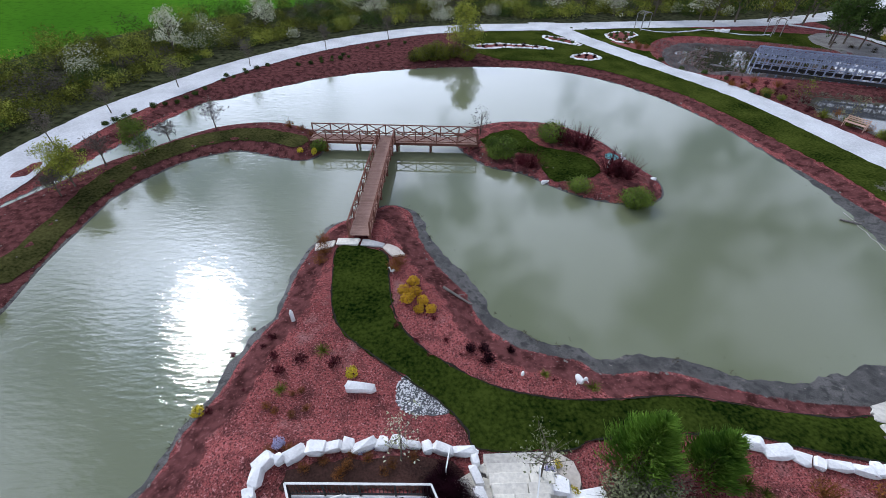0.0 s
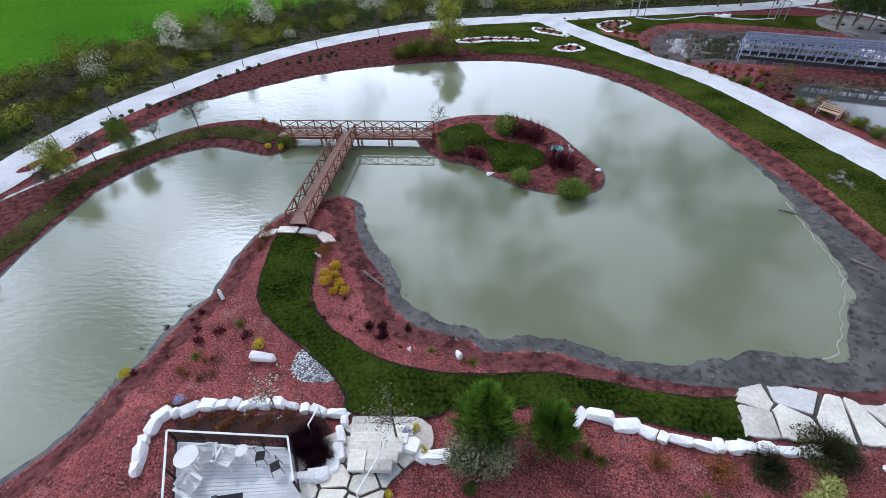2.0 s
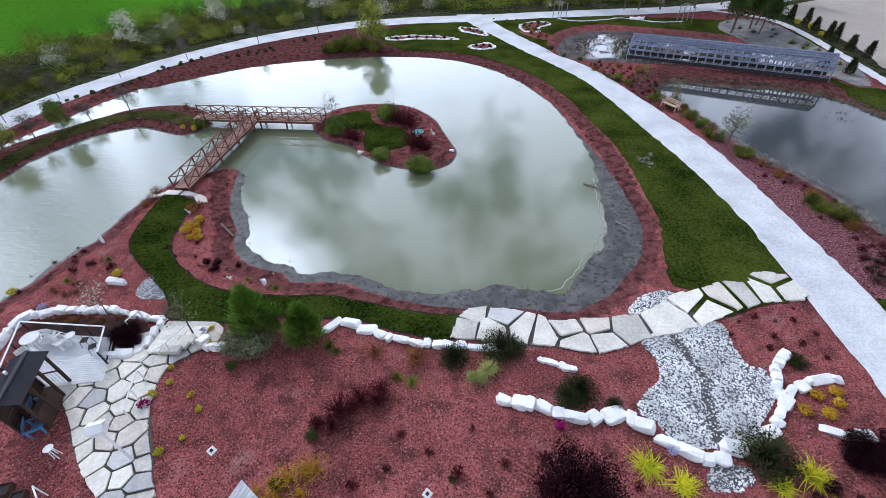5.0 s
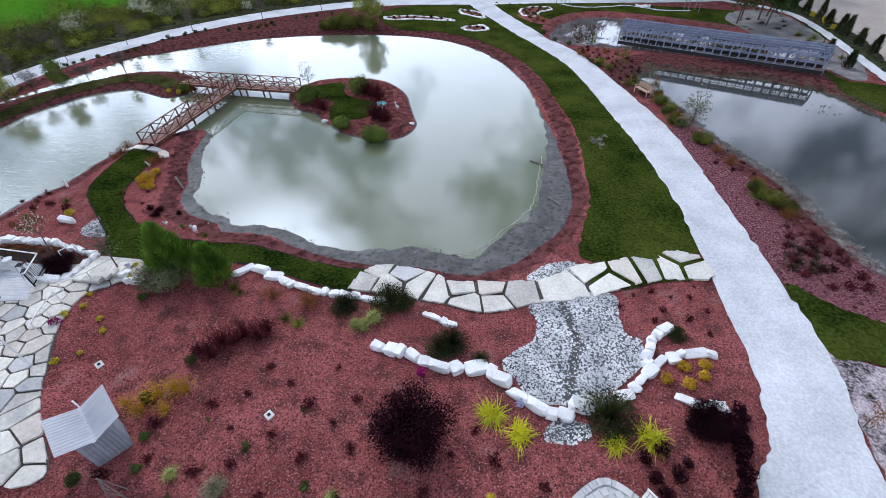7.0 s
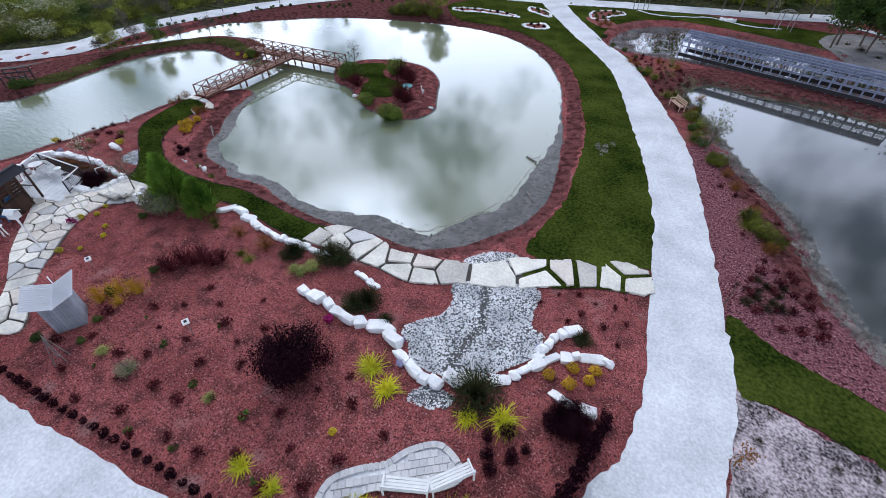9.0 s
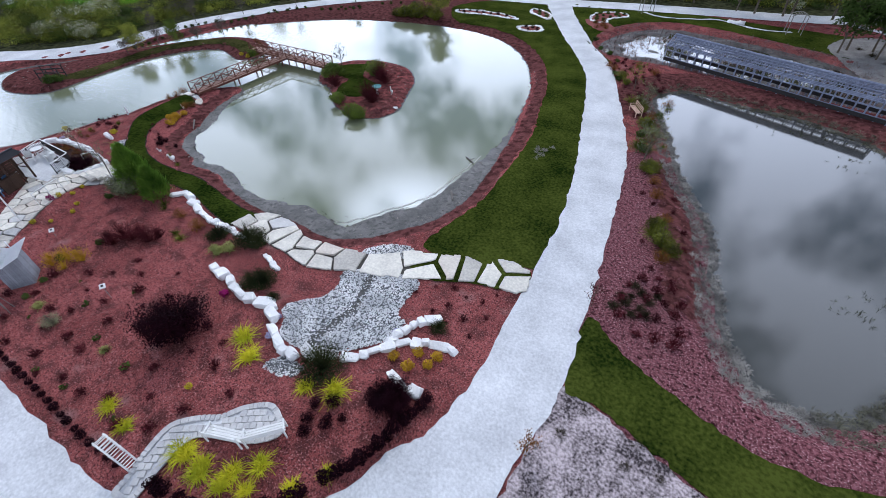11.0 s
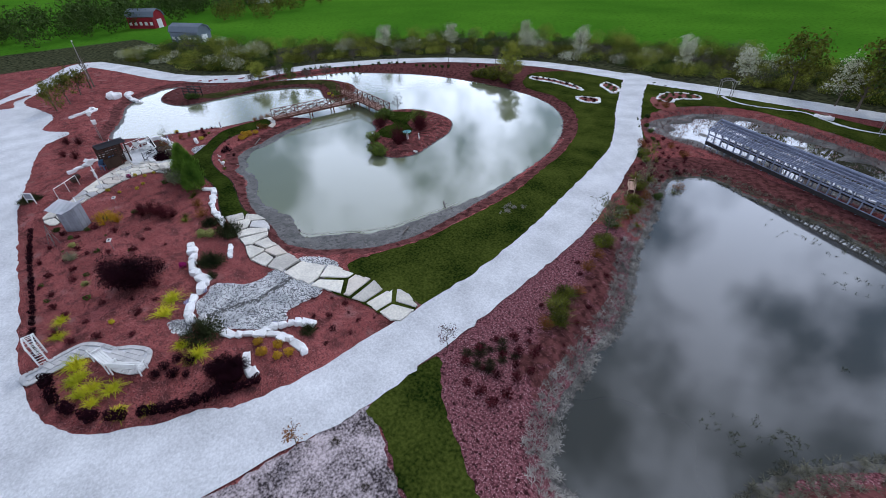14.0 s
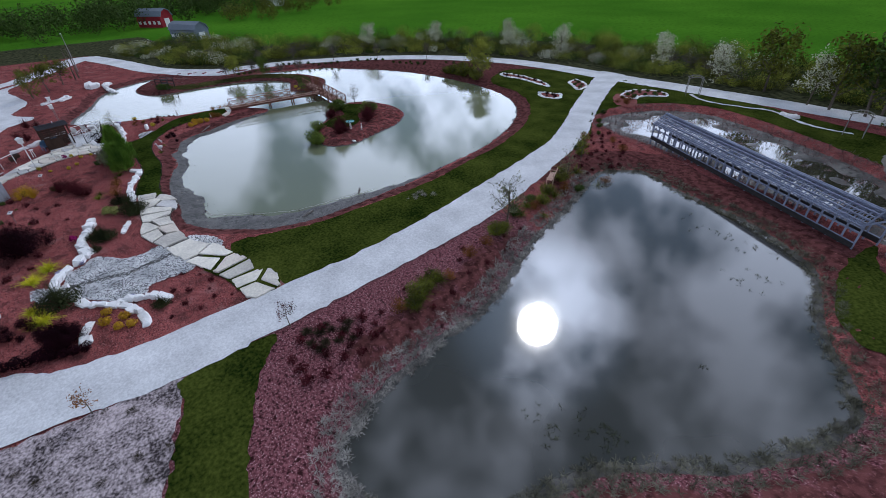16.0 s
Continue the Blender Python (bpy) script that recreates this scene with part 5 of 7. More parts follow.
def armchair(name, label, x, y, z, turn, mat):
    t = thing(name, label, "chair", (x, y, z), turn, "chairs on the deck" if mat is M["white"] else "chairs by the hut")
    t.matrix_world = t.matrix_world @ Matrix.Scale(0.95, 4)
    tilt = Euler((radians(-24), 0, 0)).to_matrix()
    for i in range(5):
        bm = bmesh.new()
        box(bm, (-0.22 + i * 0.11, -0.33, 0.66), (0.098, 0.025, 0.78 - 0.03 * abs(i - 2)), tilt, 0.008)
        part("back_slat", bm, mat, t)
    for i in range(5):
        bm = bmesh.new()
        box(bm, (0, -0.16 + i * 0.105, 0.33 + i * 0.018), (0.56, 0.095, 0.025), None, 0.006)
        part("seat_slat", bm, mat, t)
    for s in (-1, 1):
        bm = bmesh.new()
        box(bm, (s * 0.34, 0.0, 0.56), (0.13, 0.72, 0.028), None, 0.01)
        part("armrest", bm, mat, t)
        for yy in (-0.26, 0.28):
            bm = bmesh.new()
            box(bm, (s * 0.31, yy, 0.28), (0.04, 0.10, 0.56), None, 0.006)
            part("leg", bm, mat, t)
    return t


for x, y, turn in ((-9.33, 4.70, 195), (-8.56, 4.63, 165), (-9.48, 3.64, 245), (-9.10, 2.79, 255)):
    armchair("garden_chair", "white slatted armchair on the wooden deck", x, y, DECK_Z, turn, M["white"])
for x, y, turn in ((-6.9, 1.21, 290), (-6.39, 0.26, 300)):
    armchair("garden_chair", "blue slatted armchair beside the hut", x, y, ground_z(x, y) + 0.1, turn, M["bluefab"])


def round_table(x, y, z, r, label, mat):
    t = thing("round_table", label, "table", (x, y, z))
    bm = bmesh.new()
    bmesh.ops.create_cone(bm, cap_ends=True, segments=28, radius1=r, radius2=r, depth=0.03, matrix=Matrix.Translation((0, 0, 0.71)))
    part("tabletop", bm, mat, t)
    bm = bmesh.new()
    rings = 24
    vs = [[bm.verts.new(((r + 0.02 * math.cos(b * 1.57)) * math.cos(a * 6.283 / rings), (r + 0.02 * math.cos(b * 1.57)) * math.sin(a * 6.283 / rings), 0.72 + 0.02 * math.sin(b * 1.57))) for b in range(4)] for a in range(rings)]
    for a in range(rings):
        for b in range(4):
            bm.faces.new((vs[a][b], vs[(a + 1) % rings][b], vs[(a + 1) % rings][(b + 1) % 4], vs[a][(b + 1) % 4]))
    part("rim", bm, mat, t)
    for i in range(4):
        q = i * 1.571 + 0.78
        bm = bmesh.new()
        bar(bm, (math.cos(q) * r * 0.85, math.sin(q) * r * 0.85, 0), (math.cos(q) * r * 0.5, math.sin(q) * r * 0.5, 0.7), 0.02, 0.02, 6)
        part("leg", bm, mat, t)
    return t


round_table(-9.89, 4.52, DECK_Z, 0.42, "white round patio table on the deck", M["white"])
round_table(-7.93, 4.74, DECK_Z, 0.22, "small white side table on the deck", M["white"])
round_table(-4.79, -0.78, ground_z(-4.79, -0.78) + 0.1, 0.17, "small white round table by the hut", M["white"])


def wire_chair(x, y, turn):
    t = thing("wire_chair", "small dark wire chair on the deck", "chair", (x, y, DECK_Z), turn)
    bm = bmesh.new()
    box(bm, (0, 0, 0.42), (0.34, 0.34, 0.03), None, 0.01)
    part("seat", bm, M["darkrail"], t)
    for sx in (-1, 1):
        for sy in (-1, 1):
            bm = bmesh.new()
            bar(bm, (sx * 0.2, sy * 0.2, 0), (sx * 0.15, sy * 0.15, 0.42 if sy > 0 else 0.85), 0.012, 0.012, 5)
            part("leg", bm, M["darkrail"], t)
    bm = bmesh.new()
    bar(bm, (-0.15, -0.15, 0.82), (0.15, -0.15, 0.82), 0.012, 0.012, 5)
    part("top_rail", bm, M["darkrail"], t)


wire_chair(-7.30, 4.69, 190)
wire_chair(-6.63, 4.33, 120)


# ---- the hut ----
def hut():
    cx, cy, turn = -6.99, 1.38, -72.87
    base = ground_z(cx, cy) + 0.04
    t = thing("garden_hut", "small brown wooden garden hut with charcoal roof beside the deck", "hut", (cx, cy, base), turn)
    L, W_, e, r = 2.4, 1.2, 2.2, 2.4
    for s in (-1, 1):
        bm = bmesh.new()
        v = [bm.verts.new(p) for p in ((-L / 2 - 0.14, 0, r), (L / 2 + 0.14, 0, r), (L / 2 + 0.14, s * (W_ / 2 + 0.14), e - 0.05), (-L / 2 - 0.14, s * (W_ / 2 + 0.14), e - 0.05))]
        bm.faces.new(v)
        bmesh.ops.solidify(bm, geom=bm.faces[:], thickness=0.06)
        bmesh.ops.recalc_face_normals(bm, faces=bm.faces[:])
        part("roof_slope", bm, M["shingle"], t)
    bm = bmesh.new()
    bar(bm, (-L / 2 - 0.14, 0, r + 0.05), (L / 2 + 0.14, 0, r + 0.05), 0.16, 0.04)
    part("ridge_cap", bm, M["shingle"], t)
    bm = bmesh.new()
    bar(bm, (-0.35, -0.42, r - 0.15), (-0.35, -0.42, r + 0.06), 0.05, 0.06, 8)
    part("roof_vent", bm, M["tin"], t)
    for x in (-L / 2 + 0.05, -L / 6, L / 6, L / 2 - 0.05):
        for s in (-1, 1):
            bm = bmesh.new()
            box(bm, (x, s * (W_ / 2 - 0.05), e / 2), (0.1, 0.1, e))
            part("post", bm, M["hutwood"], t)
    for i in range(11):
        bm = bmesh.new()
        box(bm, (0, -W_ / 2 + 0.0, 0.1 + i * 0.2), (L - 0.1, 0.03, 0.175))
        part("back_board", bm, M["hutwood"], t)
    bm = bmesh.new()
    box(bm, (0.45, W_ / 2 - 0.12, 1.02), (L * 0.6, 0.3, 0.05), None, 0.01)
    part("counter", bm, M["hutwood"], t)
    bm = bmesh.new()
    box(bm, (0.45, W_ / 2 - 0.05, 0.5), (L * 0.6, 0.05, 0.98))
    part("counter_front", bm, M["hutwood"], t)
    for i in range(7):
        bm = bmesh.new()
        bar(bm, (-L / 2 + 0.05, -W_ / 2 + 0.15 + i * 0.15, 0.1), (-L / 2 + 0.05, -W_ / 2 + 0.15 + i * 0.15, 0.95), 0.03)
        part("rail_slat", bm, M["white"], t)
    bm = bmesh.new()
    bar(bm, (-L / 2 + 0.05, -W_ / 2 + 0.1, 0.97), (-L / 2 + 0.05, W_ / 2 - 0.1, 0.97), 0.07, 0.04)
    part("rail", bm, M["hutwood"], t)


hut()
for x, y in ((-5.84, -2.21), (-5.05, -2.45)):
    t = thing("planter_box", "square brown wooden box with dark soil", "planter box", (x, y, ground_z(x, y) + 0.08), 20)
    for dx, dy, sx, sy in ((0, 0.22, 0.48, 0.05), (0, -0.22, 0.48, 0.05), (0.22, 0, 0.05, 0.39), (-0.22, 0, 0.05, 0.39)):
        bm = bmesh.new()
        box(bm, (dx, dy, 0.17), (sx, sy, 0.34), None, 0.008)
        part("side_board", bm, M["hutwood"], t)
    bm = bmesh.new()
    box(bm, (0, 0, 0.14), (0.40, 0.40, 0.27))
    part("soil", bm, M["darkrail"], t, "dark potting soil")


def handrail(points, label):
    t = thing("handrail", label, "handrail")
    p = [Vector((x, y, ground_z(x, y))) for x, y in xy(points)]
    for a, b in zip(p, p[1:]):
        bm = bmesh.new()
        bar(bm, a + Vector((0, 0, 0.95)), b + Vector((0, 0, 0.95)), 0.045, 0.045)
        part("rail", bm, M["white"], t)
    for a in p:
        bm = bmesh.new()
        bar(bm, a, a + Vector((0, 0, 0.95)), 0.04)
        part("post", bm, M["white"], t)


handrail("-2.53,5.88 -2.96,4.57 -3.42,3.35", "white metal handrail beside the stone steps")
handrail("-3.16,2.8 -2.92,1.84 -2.6,0.86", "white metal handrail along the patio edge")
handrail("-5.6,6.61 -5.78,5.81", "thin white handrail at the top of the steps")
handrail("-4.2,-2.22 -3.07,-3.14 -2.01,-4.03", "white wooden handrail along the patio path")


# ---- the little shed ----
def shed():
    cx, cy, turn = 4.25, -3.35, -34.85
    t = thing("garden_shed", "small grey plank shed with pale corrugated butterfly roof", "shed", (cx, cy, ground_z(cx, cy)), turn)
    t.matrix_world = t.matrix_world @ Matrix.Scale(0.98, 4)
    w, h = 1.25, 1.75
    n = 9
    for side in range(4):
        rot_ = Matrix.Rotation(side * math.pi / 2, 4, "Z")
        for i in range(n):
            x = -w / 2 + (i + 0.5) * w / n
            hh = h - 0.03 + (0.26 * abs(x) / (w / 2) if side % 2 else 0.26)
            bm = bmesh.new()
            box(bm, (x, w / 2, hh / 2), (w / n - 0.012, 0.03, hh))
            bmesh.ops.transform(bm, matrix=rot_, verts=bm.verts[:])
            part("wall_board", bm, M["greyplank"], t)
    for s in (-1, 1):
        bm = bmesh.new()
        k, m = 64, 4
        lx, ly = 1.95, 1.05
        grid = [[bm.verts.new((-lx / 2 + lx * i / k, s * ly * j / m, h + 0.06 + 0.46 * j / m + 0.032 * math.sin(i * 2 * math.pi / 5.0))) for j in range(m + 1)] for i in range(k + 1)]
        for i in range(k):
            for j in range(m):
                bm.faces.new((grid[i][j], grid[i + 1][j], grid[i + 1][j + 1], grid[i][j + 1]))
        bmesh.ops.solidify(bm, geom=bm.faces[:], thickness=0.012)
        bmesh.ops.recalc_face_normals(bm, faces=bm.faces[:])
        part("roof_sheet", bm, M["tin"], t)
    bm = bmesh.new()
    bar(bm, (-1.0, 0, h + 0.05), (1.0, 0, h + 0.05), 0.1, 0.03)
    part("valley_gutter", bm, M["tin"], t)
    bm = bmesh.new()
    bar(bm, (-1.05, 0.0, h - 0.1), (-1.05, 0.0, h + 0.5), 0.03, 0.03, 8)
    part("vent_pipe", bm, M["tin"], t)
    bm = bmesh.new()
    box(bm, (0, -w / 2 - 0.03, 0.8), (0.6, 0.03, 1.5))
    door = part("door", bm, M["greyplank"], t)
    for z in (0.35, 1.25):
        bm = bmesh.new()
        box(bm, (-0.2, -w / 2 - 0.055, z), (0.2, 0.02, 0.04))
        part("hinge", bm, M["darkrail"], door)
    bm = bmesh.new()
    box(bm, (0.22, -w / 2 - 0.06, 0.85), (0.03, 0.04, 0.14))
    part("handle", bm, M["darkrail"], door)


shed()
t = thing("bird_house", "white bird house on a tall white post by the patio", "bird house", (-1.7, -0.74, ground_z(-1.7, -0.74)), 20)
bm = bmesh.new()
bar(bm, (0, 0, 0), (0, 0, 2.4), 0.07)
part("post", bm, M["white"], t)
bm = bmesh.new()
box(bm, (0, 0, 2.55), (0.5, 0.36, 0.38), None, 0.01)
bird_box = part("house", bm, M["white"], t)
for s in (-1, 1):
    bm = bmesh.new()
    box(bm, (0, s * 0.13, 2.8), (0.6, 0.32, 0.03), Euler((radians(-32 * s), 0, 0)).to_matrix())
    part("roof_board", bm, M["white"], bird_box)
for k in range(3):
    bm = bmesh.new()
    bar(bm, (-0.15 + 0.15 * k, 0.18, 2.55), (-0.15 + 0.15 * k, 0.2, 2.55), 0.035, 0.035, 10)
    part("entrance_hole", bm, M["darkrail"], bird_box)


def small_sign(x, y, h, label):
    t = thing("garden_marker", label, "garden marker", (x, y, ground_z(x, y)), 25)
    bm = bmesh.new()
    bar(bm, (0, 0, 0), (0, 0, h), 0.025)
    part("stake", bm, M["pole"], t)
    bm = bmesh.new()
    box(bm, (0, 0, h + 0.02), (0.3, 0.3, 0.05), Euler((0.35, 0, 0.6)).to_matrix(), 0.01)
    part("plate", bm, M["white"], t)
    bm = bmesh.new()
    box(bm, (0, 0.0, h + 0.052), (0.12, 0.12, 0.02), Euler((0.35, 0, 0.6)).to_matrix())
    part("mark", bm, M["darkrail"], t)


t = thing("framed_sign", "white-framed grey notice board beside the patio path", "sign", (-2.61, -5.87, ground_z(-2.61, -5.87)), 40)
for sx in (-1, 1):
    bm = bmesh.new()
    bar(bm, (sx * 0.42, 0, 0), (sx * 0.42, 0, 1.0), 0.06)
    part("post", bm, M["white"], t)
for z in (0.42, 0.98):
    bm = bmesh.new()
    bar(bm, (-0.39, 0, z), (0.39, 0, z), 0.06)
    part("rail", bm, M["white"], t)
bm = bmesh.new()
box(bm, (0, 0, 0.7), (0.78, 0.02, 0.5))
part("panel", bm, M["greyplank"], t, "grey notice panel")
plant("juniper", "dark green rounded bush beside the notice board", "-3.38,-6.24 -3.35,-5.56", 0.9)
small_sign(10.61, -1.78, 0.9, "small white plate on a thin stake in the mulch")
small_sign(1.52, -0.31, 0.5, "small white plate on a short stake in the mulch")
t = thing("obelisk_trellis", "leaning tripod trellis of thin wooden poles in the mulch", "trellis", (6.08, -5.12, ground_z(6.08, -5.12)))
for k in range(4):
    bm = bmesh.new()
    bar(bm, (math.cos(k * 1.571) * 0.35, math.sin(k * 1.571) * 0.35, 0), (0.02 * k - 0.1, 0.1, 1.7), 0.02, 0.02, 5)
    part("pole", bm, M["log"], t)
for z in (0.5, 1.0):
    bm = bmesh.new()
    bar(bm, (-0.3 + z * 0.15, 0, z), (0.3 - z * 0.15, 0, z), 0.016, 0.016, 5)
    part("rung", bm, M["log"], t)


# ---- bench pad, bench and arbor ----
PAD = smooth(xy("20.6,-7.71 21.54,-7.5 21.5,-6.29 21.54,-5.12 22.07,-4.49 23.99,-3.76 24.84,-2.75 23.61,-1.99 22.52,-2.63 21.88,-3.45 21.16,-3.92 20.23,-4.83 20.23,-6.05 20.45,-6.93"), 4)
draped("paver_pad_base", PAD, M["gravel"], 0.05, 0.5, "sand bed under pale pavers", "paver bed", seed=51, ragged=0.0)
pad = thing("paver_path", "curved pale paver path and pad for the bench", "paver path", kind="structure")


def pavers():
    rng = np.random.default_rng(5)
    ca, sa = math.cos(0.55), math.sin(0.55)
    me = []
    for k in range(3):
        bm = bmesh.new()
        box(bm, (0, 0, 0), (0.27, 0.27, 0.06), None, 0.012)
        m_ = bpy.data.meshes.new("paver")
        bm.to_mesh(m_)
        bm.free()
        m_.materials.append(M["paver"])
        me.append(m_)
    c = PAD.mean(0)
    spots = []
    for i in range(-24, 25):
        for j in range(-24, 25):
            u, v = i * 0.285 + (0.14 if j % 2 else 0), j * 0.285
            p = (c[0] + u * ca - v * sa, c[1] + u * sa + v * ca)
            spots.append(p)
    spots = np.array(spots)
    spots = spots[signed(PAD, spots[:, 0], spots[:, 1]) < -0.34]
    for p in spots[:150]:
        ob = new("paver", me[int(rng.integers(3))])
        ob.parent = pad
        ob.matrix_local = Matrix.Translation((p[0], p[1], ground_z(*p) + 0.075 + rng.normal(0, 0.003))) @ Matrix.Rotation(0.55, 4, "Z")
    edge = np.concatenate([PAD, PAD[:1]])
    for a, b in zip(edge, edge[1:]):
        d = np.hypot(*(b - a))
        n = max(1, round(d / 0.17))
        for k in range(n):
            p = a + (b - a) * (k + 0.5) / n
            inw = np.array([-(b - a)[1], (b - a)[0]]) / d * 0.12
            if signed(PAD, np.array([p[0] + inw[0]]), np.array([p[1] + inw[1]]))[0] > 0:
                inw = -inw
            p = p + inw
            ob = new("edge_paver", me[0])
            ob.parent = pad
            ob.matrix_local = Matrix.Translation((p[0], p[1], ground_z(*p) + 0.085)) @ Matrix.Rotation(math.atan2(*(b - a)[::-1]), 4, "Z") @ Matrix.Diagonal((0.55, 0.95, 1, 1))


def garden_bench(x, y, turn, label, ln=1.6, mat=None, arms=(True, True)):
    mat = mat or M["white"]
    t = thing("garden_bench", label, "bench", (x, y, ground_z(x, y) + 0.1), turn)
    for i in range(4):
        bm = bmesh.new()
        box(bm, (0, -0.18 + i * 0.115, 0.43), (ln, 0.095, 0.025), None, 0.006)
        part("seat_slat", bm, mat, t)
    for i in range(3):
        bm = bmesh.new()
        box(bm, (0, -0.28 - 0.03 * i, 0.56 + i * 0.14), (ln, 0.025, 0.10), Euler((radians(-14), 0, 0)).to_matrix(), 0.006)
        part("back_slat", bm, mat, t)
    for s in (-1, 1):
        for yy, hh in ((-0.26, 0.9), (0.2, 0.62)):
            bm = bmesh.new()
            box(bm, (s * (ln / 2 - 0.04), yy - (0.05 if yy < 0 else 0), hh / 2), (0.06, 0.06, hh))
            part("leg", bm, mat, t)
        bm = bmesh.new()
        box(bm, (s * (ln / 2 - 0.04), -0.03, 0.63), (0.07, 0.55, 0.03), None, 0.006)
        part("armrest", bm, mat, t)
    return t


garden_bench(23.05, -4.0, 17, "white slatted garden bench on the paver pad", 1.65)
garden_bench(24.4, -3.15, 45, "white slatted garden bench angled on the paver pad", 1.65)
garden_bench(31.4, 34.2, 120, "pale wooden roadside bench beside the drive", 1.7, material("pale_bench_wood", (0.62, 0.42, 0.32), (0.40, 0.26, 0.20), 2, 20, 0.7, 0.2))


def arbor(x, y, turn, w, d, h, label, mat, lattice=True):
    t = thing("garden_arbor", label, "arbor", (x, y, ground_z(x, y)), turn)
    for sx in (-1, 1):
        for sy in (-1, 1):
            bm = bmesh.new()
            box(bm, (sx * w / 2, sy * d / 2, h / 2), (0.07, 0.07, h))
            part("post", bm, mat, t)
        for k in range(1, 7):
            if lattice:
                bm = bmesh.new()
                bar(bm, (sx * w / 2, -d / 2, h * k / 7.5), (sx * w / 2, d / 2, h * k / 7.5), 0.03)
                part("side_rung", bm, mat, t)
    for sy in (-1, 1):
        for a, b in (((-w / 2 - 0.15, h), (-w / 5, h + 0.28)), ((-w / 5, h + 0.28), (w / 5, h + 0.28)), ((w / 5, h + 0.28), (w / 2 + 0.15, h))):
            bm = bmesh.new()
            bar(bm, (a[0], sy * d / 2, a[1]), (b[0], sy * d / 2, b[1]), 0.06, 0.09)
            part("arch_beam", bm, mat, t)
    for k in range(7):
        u = -w / 2 + w * k / 6
        z = h + 0.3 - max(0, abs(u) - w / 5) / (w / 2 - w / 5 + 0.15) * 0.28
        bm = bmesh.new()
        bar(bm, (u, -d / 2 - 0.05, z), (u, d / 2 + 0.05, z), 0.03, 0.03)
        part("roof_slat", bm, mat, t)
    return t


arbor(19.87, -6.68, 2, 1.0, 0.42, 1.35, "white wooden arbor spanning the paver path", M["white"])
arbor(25.9, 68.6, 30, 1.6, 1.2, 2.1, "pale grey wooden arbor on the far lawn", M["pole"], False)
arbor(43.9, 65.4, 10, 1.6, 1.2, 2.1, "pale grey wooden arbor on the far lawn", M["pole"], False)


# ---- the long open frame between pond and marsh ----
def frame_bridge():
    t = thing("frame_pavilion", "long unfinished blue-grey timber frame with open gable roof beside the pond", "timber frame")
    a, b = Vector((31.4, 49.6, 0)), Vector((50.2, 41.0, 0))
    d = (b - a).normalized()
    n = Vector((-d.y, d.x, 0))
    w, e, r, z0 = 2.1, 1.5, 2.35, 0.2
    up = Vector((0, 0, 1))
    ln = (b - a).length
    k = 24
    for s in (0, 1):
        off = n * (w * s)
        for zz, th in ((e, 0.16), (0.95, 0.1), (0.15, 0.2)):
            bm = bmesh.new()
            bar(bm, a + off + up * (z0 + zz), b + off + up * (z0 + zz), 0.1, th)
            part("plate" if zz == e else "side_rail", bm, M["steel"], t)
        for i in range(k + 1):
            c = a + d * (ln * i / k) + off
            bm = bmesh.new()
            bar(bm, c + up * (z0 - 1.1), c + up * (z0 + e), 0.11)
            part("post", bm, M["steel"], t)
    for s in (0, 1):
        bm = bmesh.new()
        bar(bm, a + n * (w * s) + up * (z0 + 0.05), b + n * (w * s) + up * (z0 + 0.05), 0.24, 0.34)
        part("sill_beam", bm, M["darkrail"], t, "dark timber sill beam")
    bm = bmesh.new()
    bar(bm, a + n * w / 2 + up * (z0 + r), b + n * w / 2 + up * (z0 + r), 0.08, 0.2)
    part("ridge_beam", bm, M["steel"], t)
    m = 48
    for i in range(m + 1):
        c = a + d * (ln * i / m)
        for s in (0, 1):
            bm = bmesh.new()
            bar(bm, c + n * (w * s + (0.22 if s else -0.22)) + up * (z0 + e - 0.15), c + n * w / 2 + up * (z0 + r), 0.05, 0.12)
            part("rafter", bm, M["steel"], t)
            if i < m:
                g0, g1 = (c, c + d * (ln / m)) if i % 2 else (c + d * (ln / m), c)
                bm = bmesh.new()
                bar(bm, g0 + n * (w * s + (0.2 if s else -0.2)) + up * (z0 + e - 0.1), g1 + n * w / 2 + up * (z0 + r - 0.05), 0.045, 0.05)
                part("roof_brace", bm, M["steel"], t)
        if i % 4 == 0:
            bm = bmesh.new()
            bar(bm, c + up * (z0 + e + 0.05), c + n * w + up * (z0 + e + 0.05), 0.06, 0.12)
            part("tie_beam", bm, M["steel"], t)
    for s in (0, 1):
        for q in np.linspace(0.03, 0.92, 6):
            p0 = n * (w * s + (0.22 if s else -0.22)) + up * (z0 + e - 0.15)
            p1 = n * w / 2 + up * (z0 + r)
            o = p0.lerp(p1, q) + up * 0.1
            bm = bmesh.new()
            bar(bm, a + o, b + o, 0.085, 0.06)
            part("purlin", bm, M["steel"], t)


frame_bridge()

# ---- plants in the mulch beds ----
plant("smoke_bush", "large dark purple smoke bush in red mulch", "16.02,-1.37", 2.05)
plant("smoke_bush", "dark purple bush mass in red mulch", "27.55,0.45 27.95,0.9 28.35,0.55", 0.95)
plant("barberry", "dark purple barberry in red mulch", "25.64,-2.3 25.33,-1.78 26.24,-1.57 26.62,-1.05 25.8,-0.65 25.1,-1.07", 0.55, "barberries by the bench")
plant("red_shrub", "sparse maroon shrub in red mulch", "7.19,2.32 7.93,2.26 6.89,1.85 6.22,0.97 5.58,1.09 8.07,2.82 6.39,1.69", 1.2)
plant("thread_cypress", "bright yellow-green thread-leaf cypress in red mulch", "19.25,-0.1 20.5,-0.75 24.24,-0.71 25.59,-0.19", 0.95, "golden cypresses by the stream")
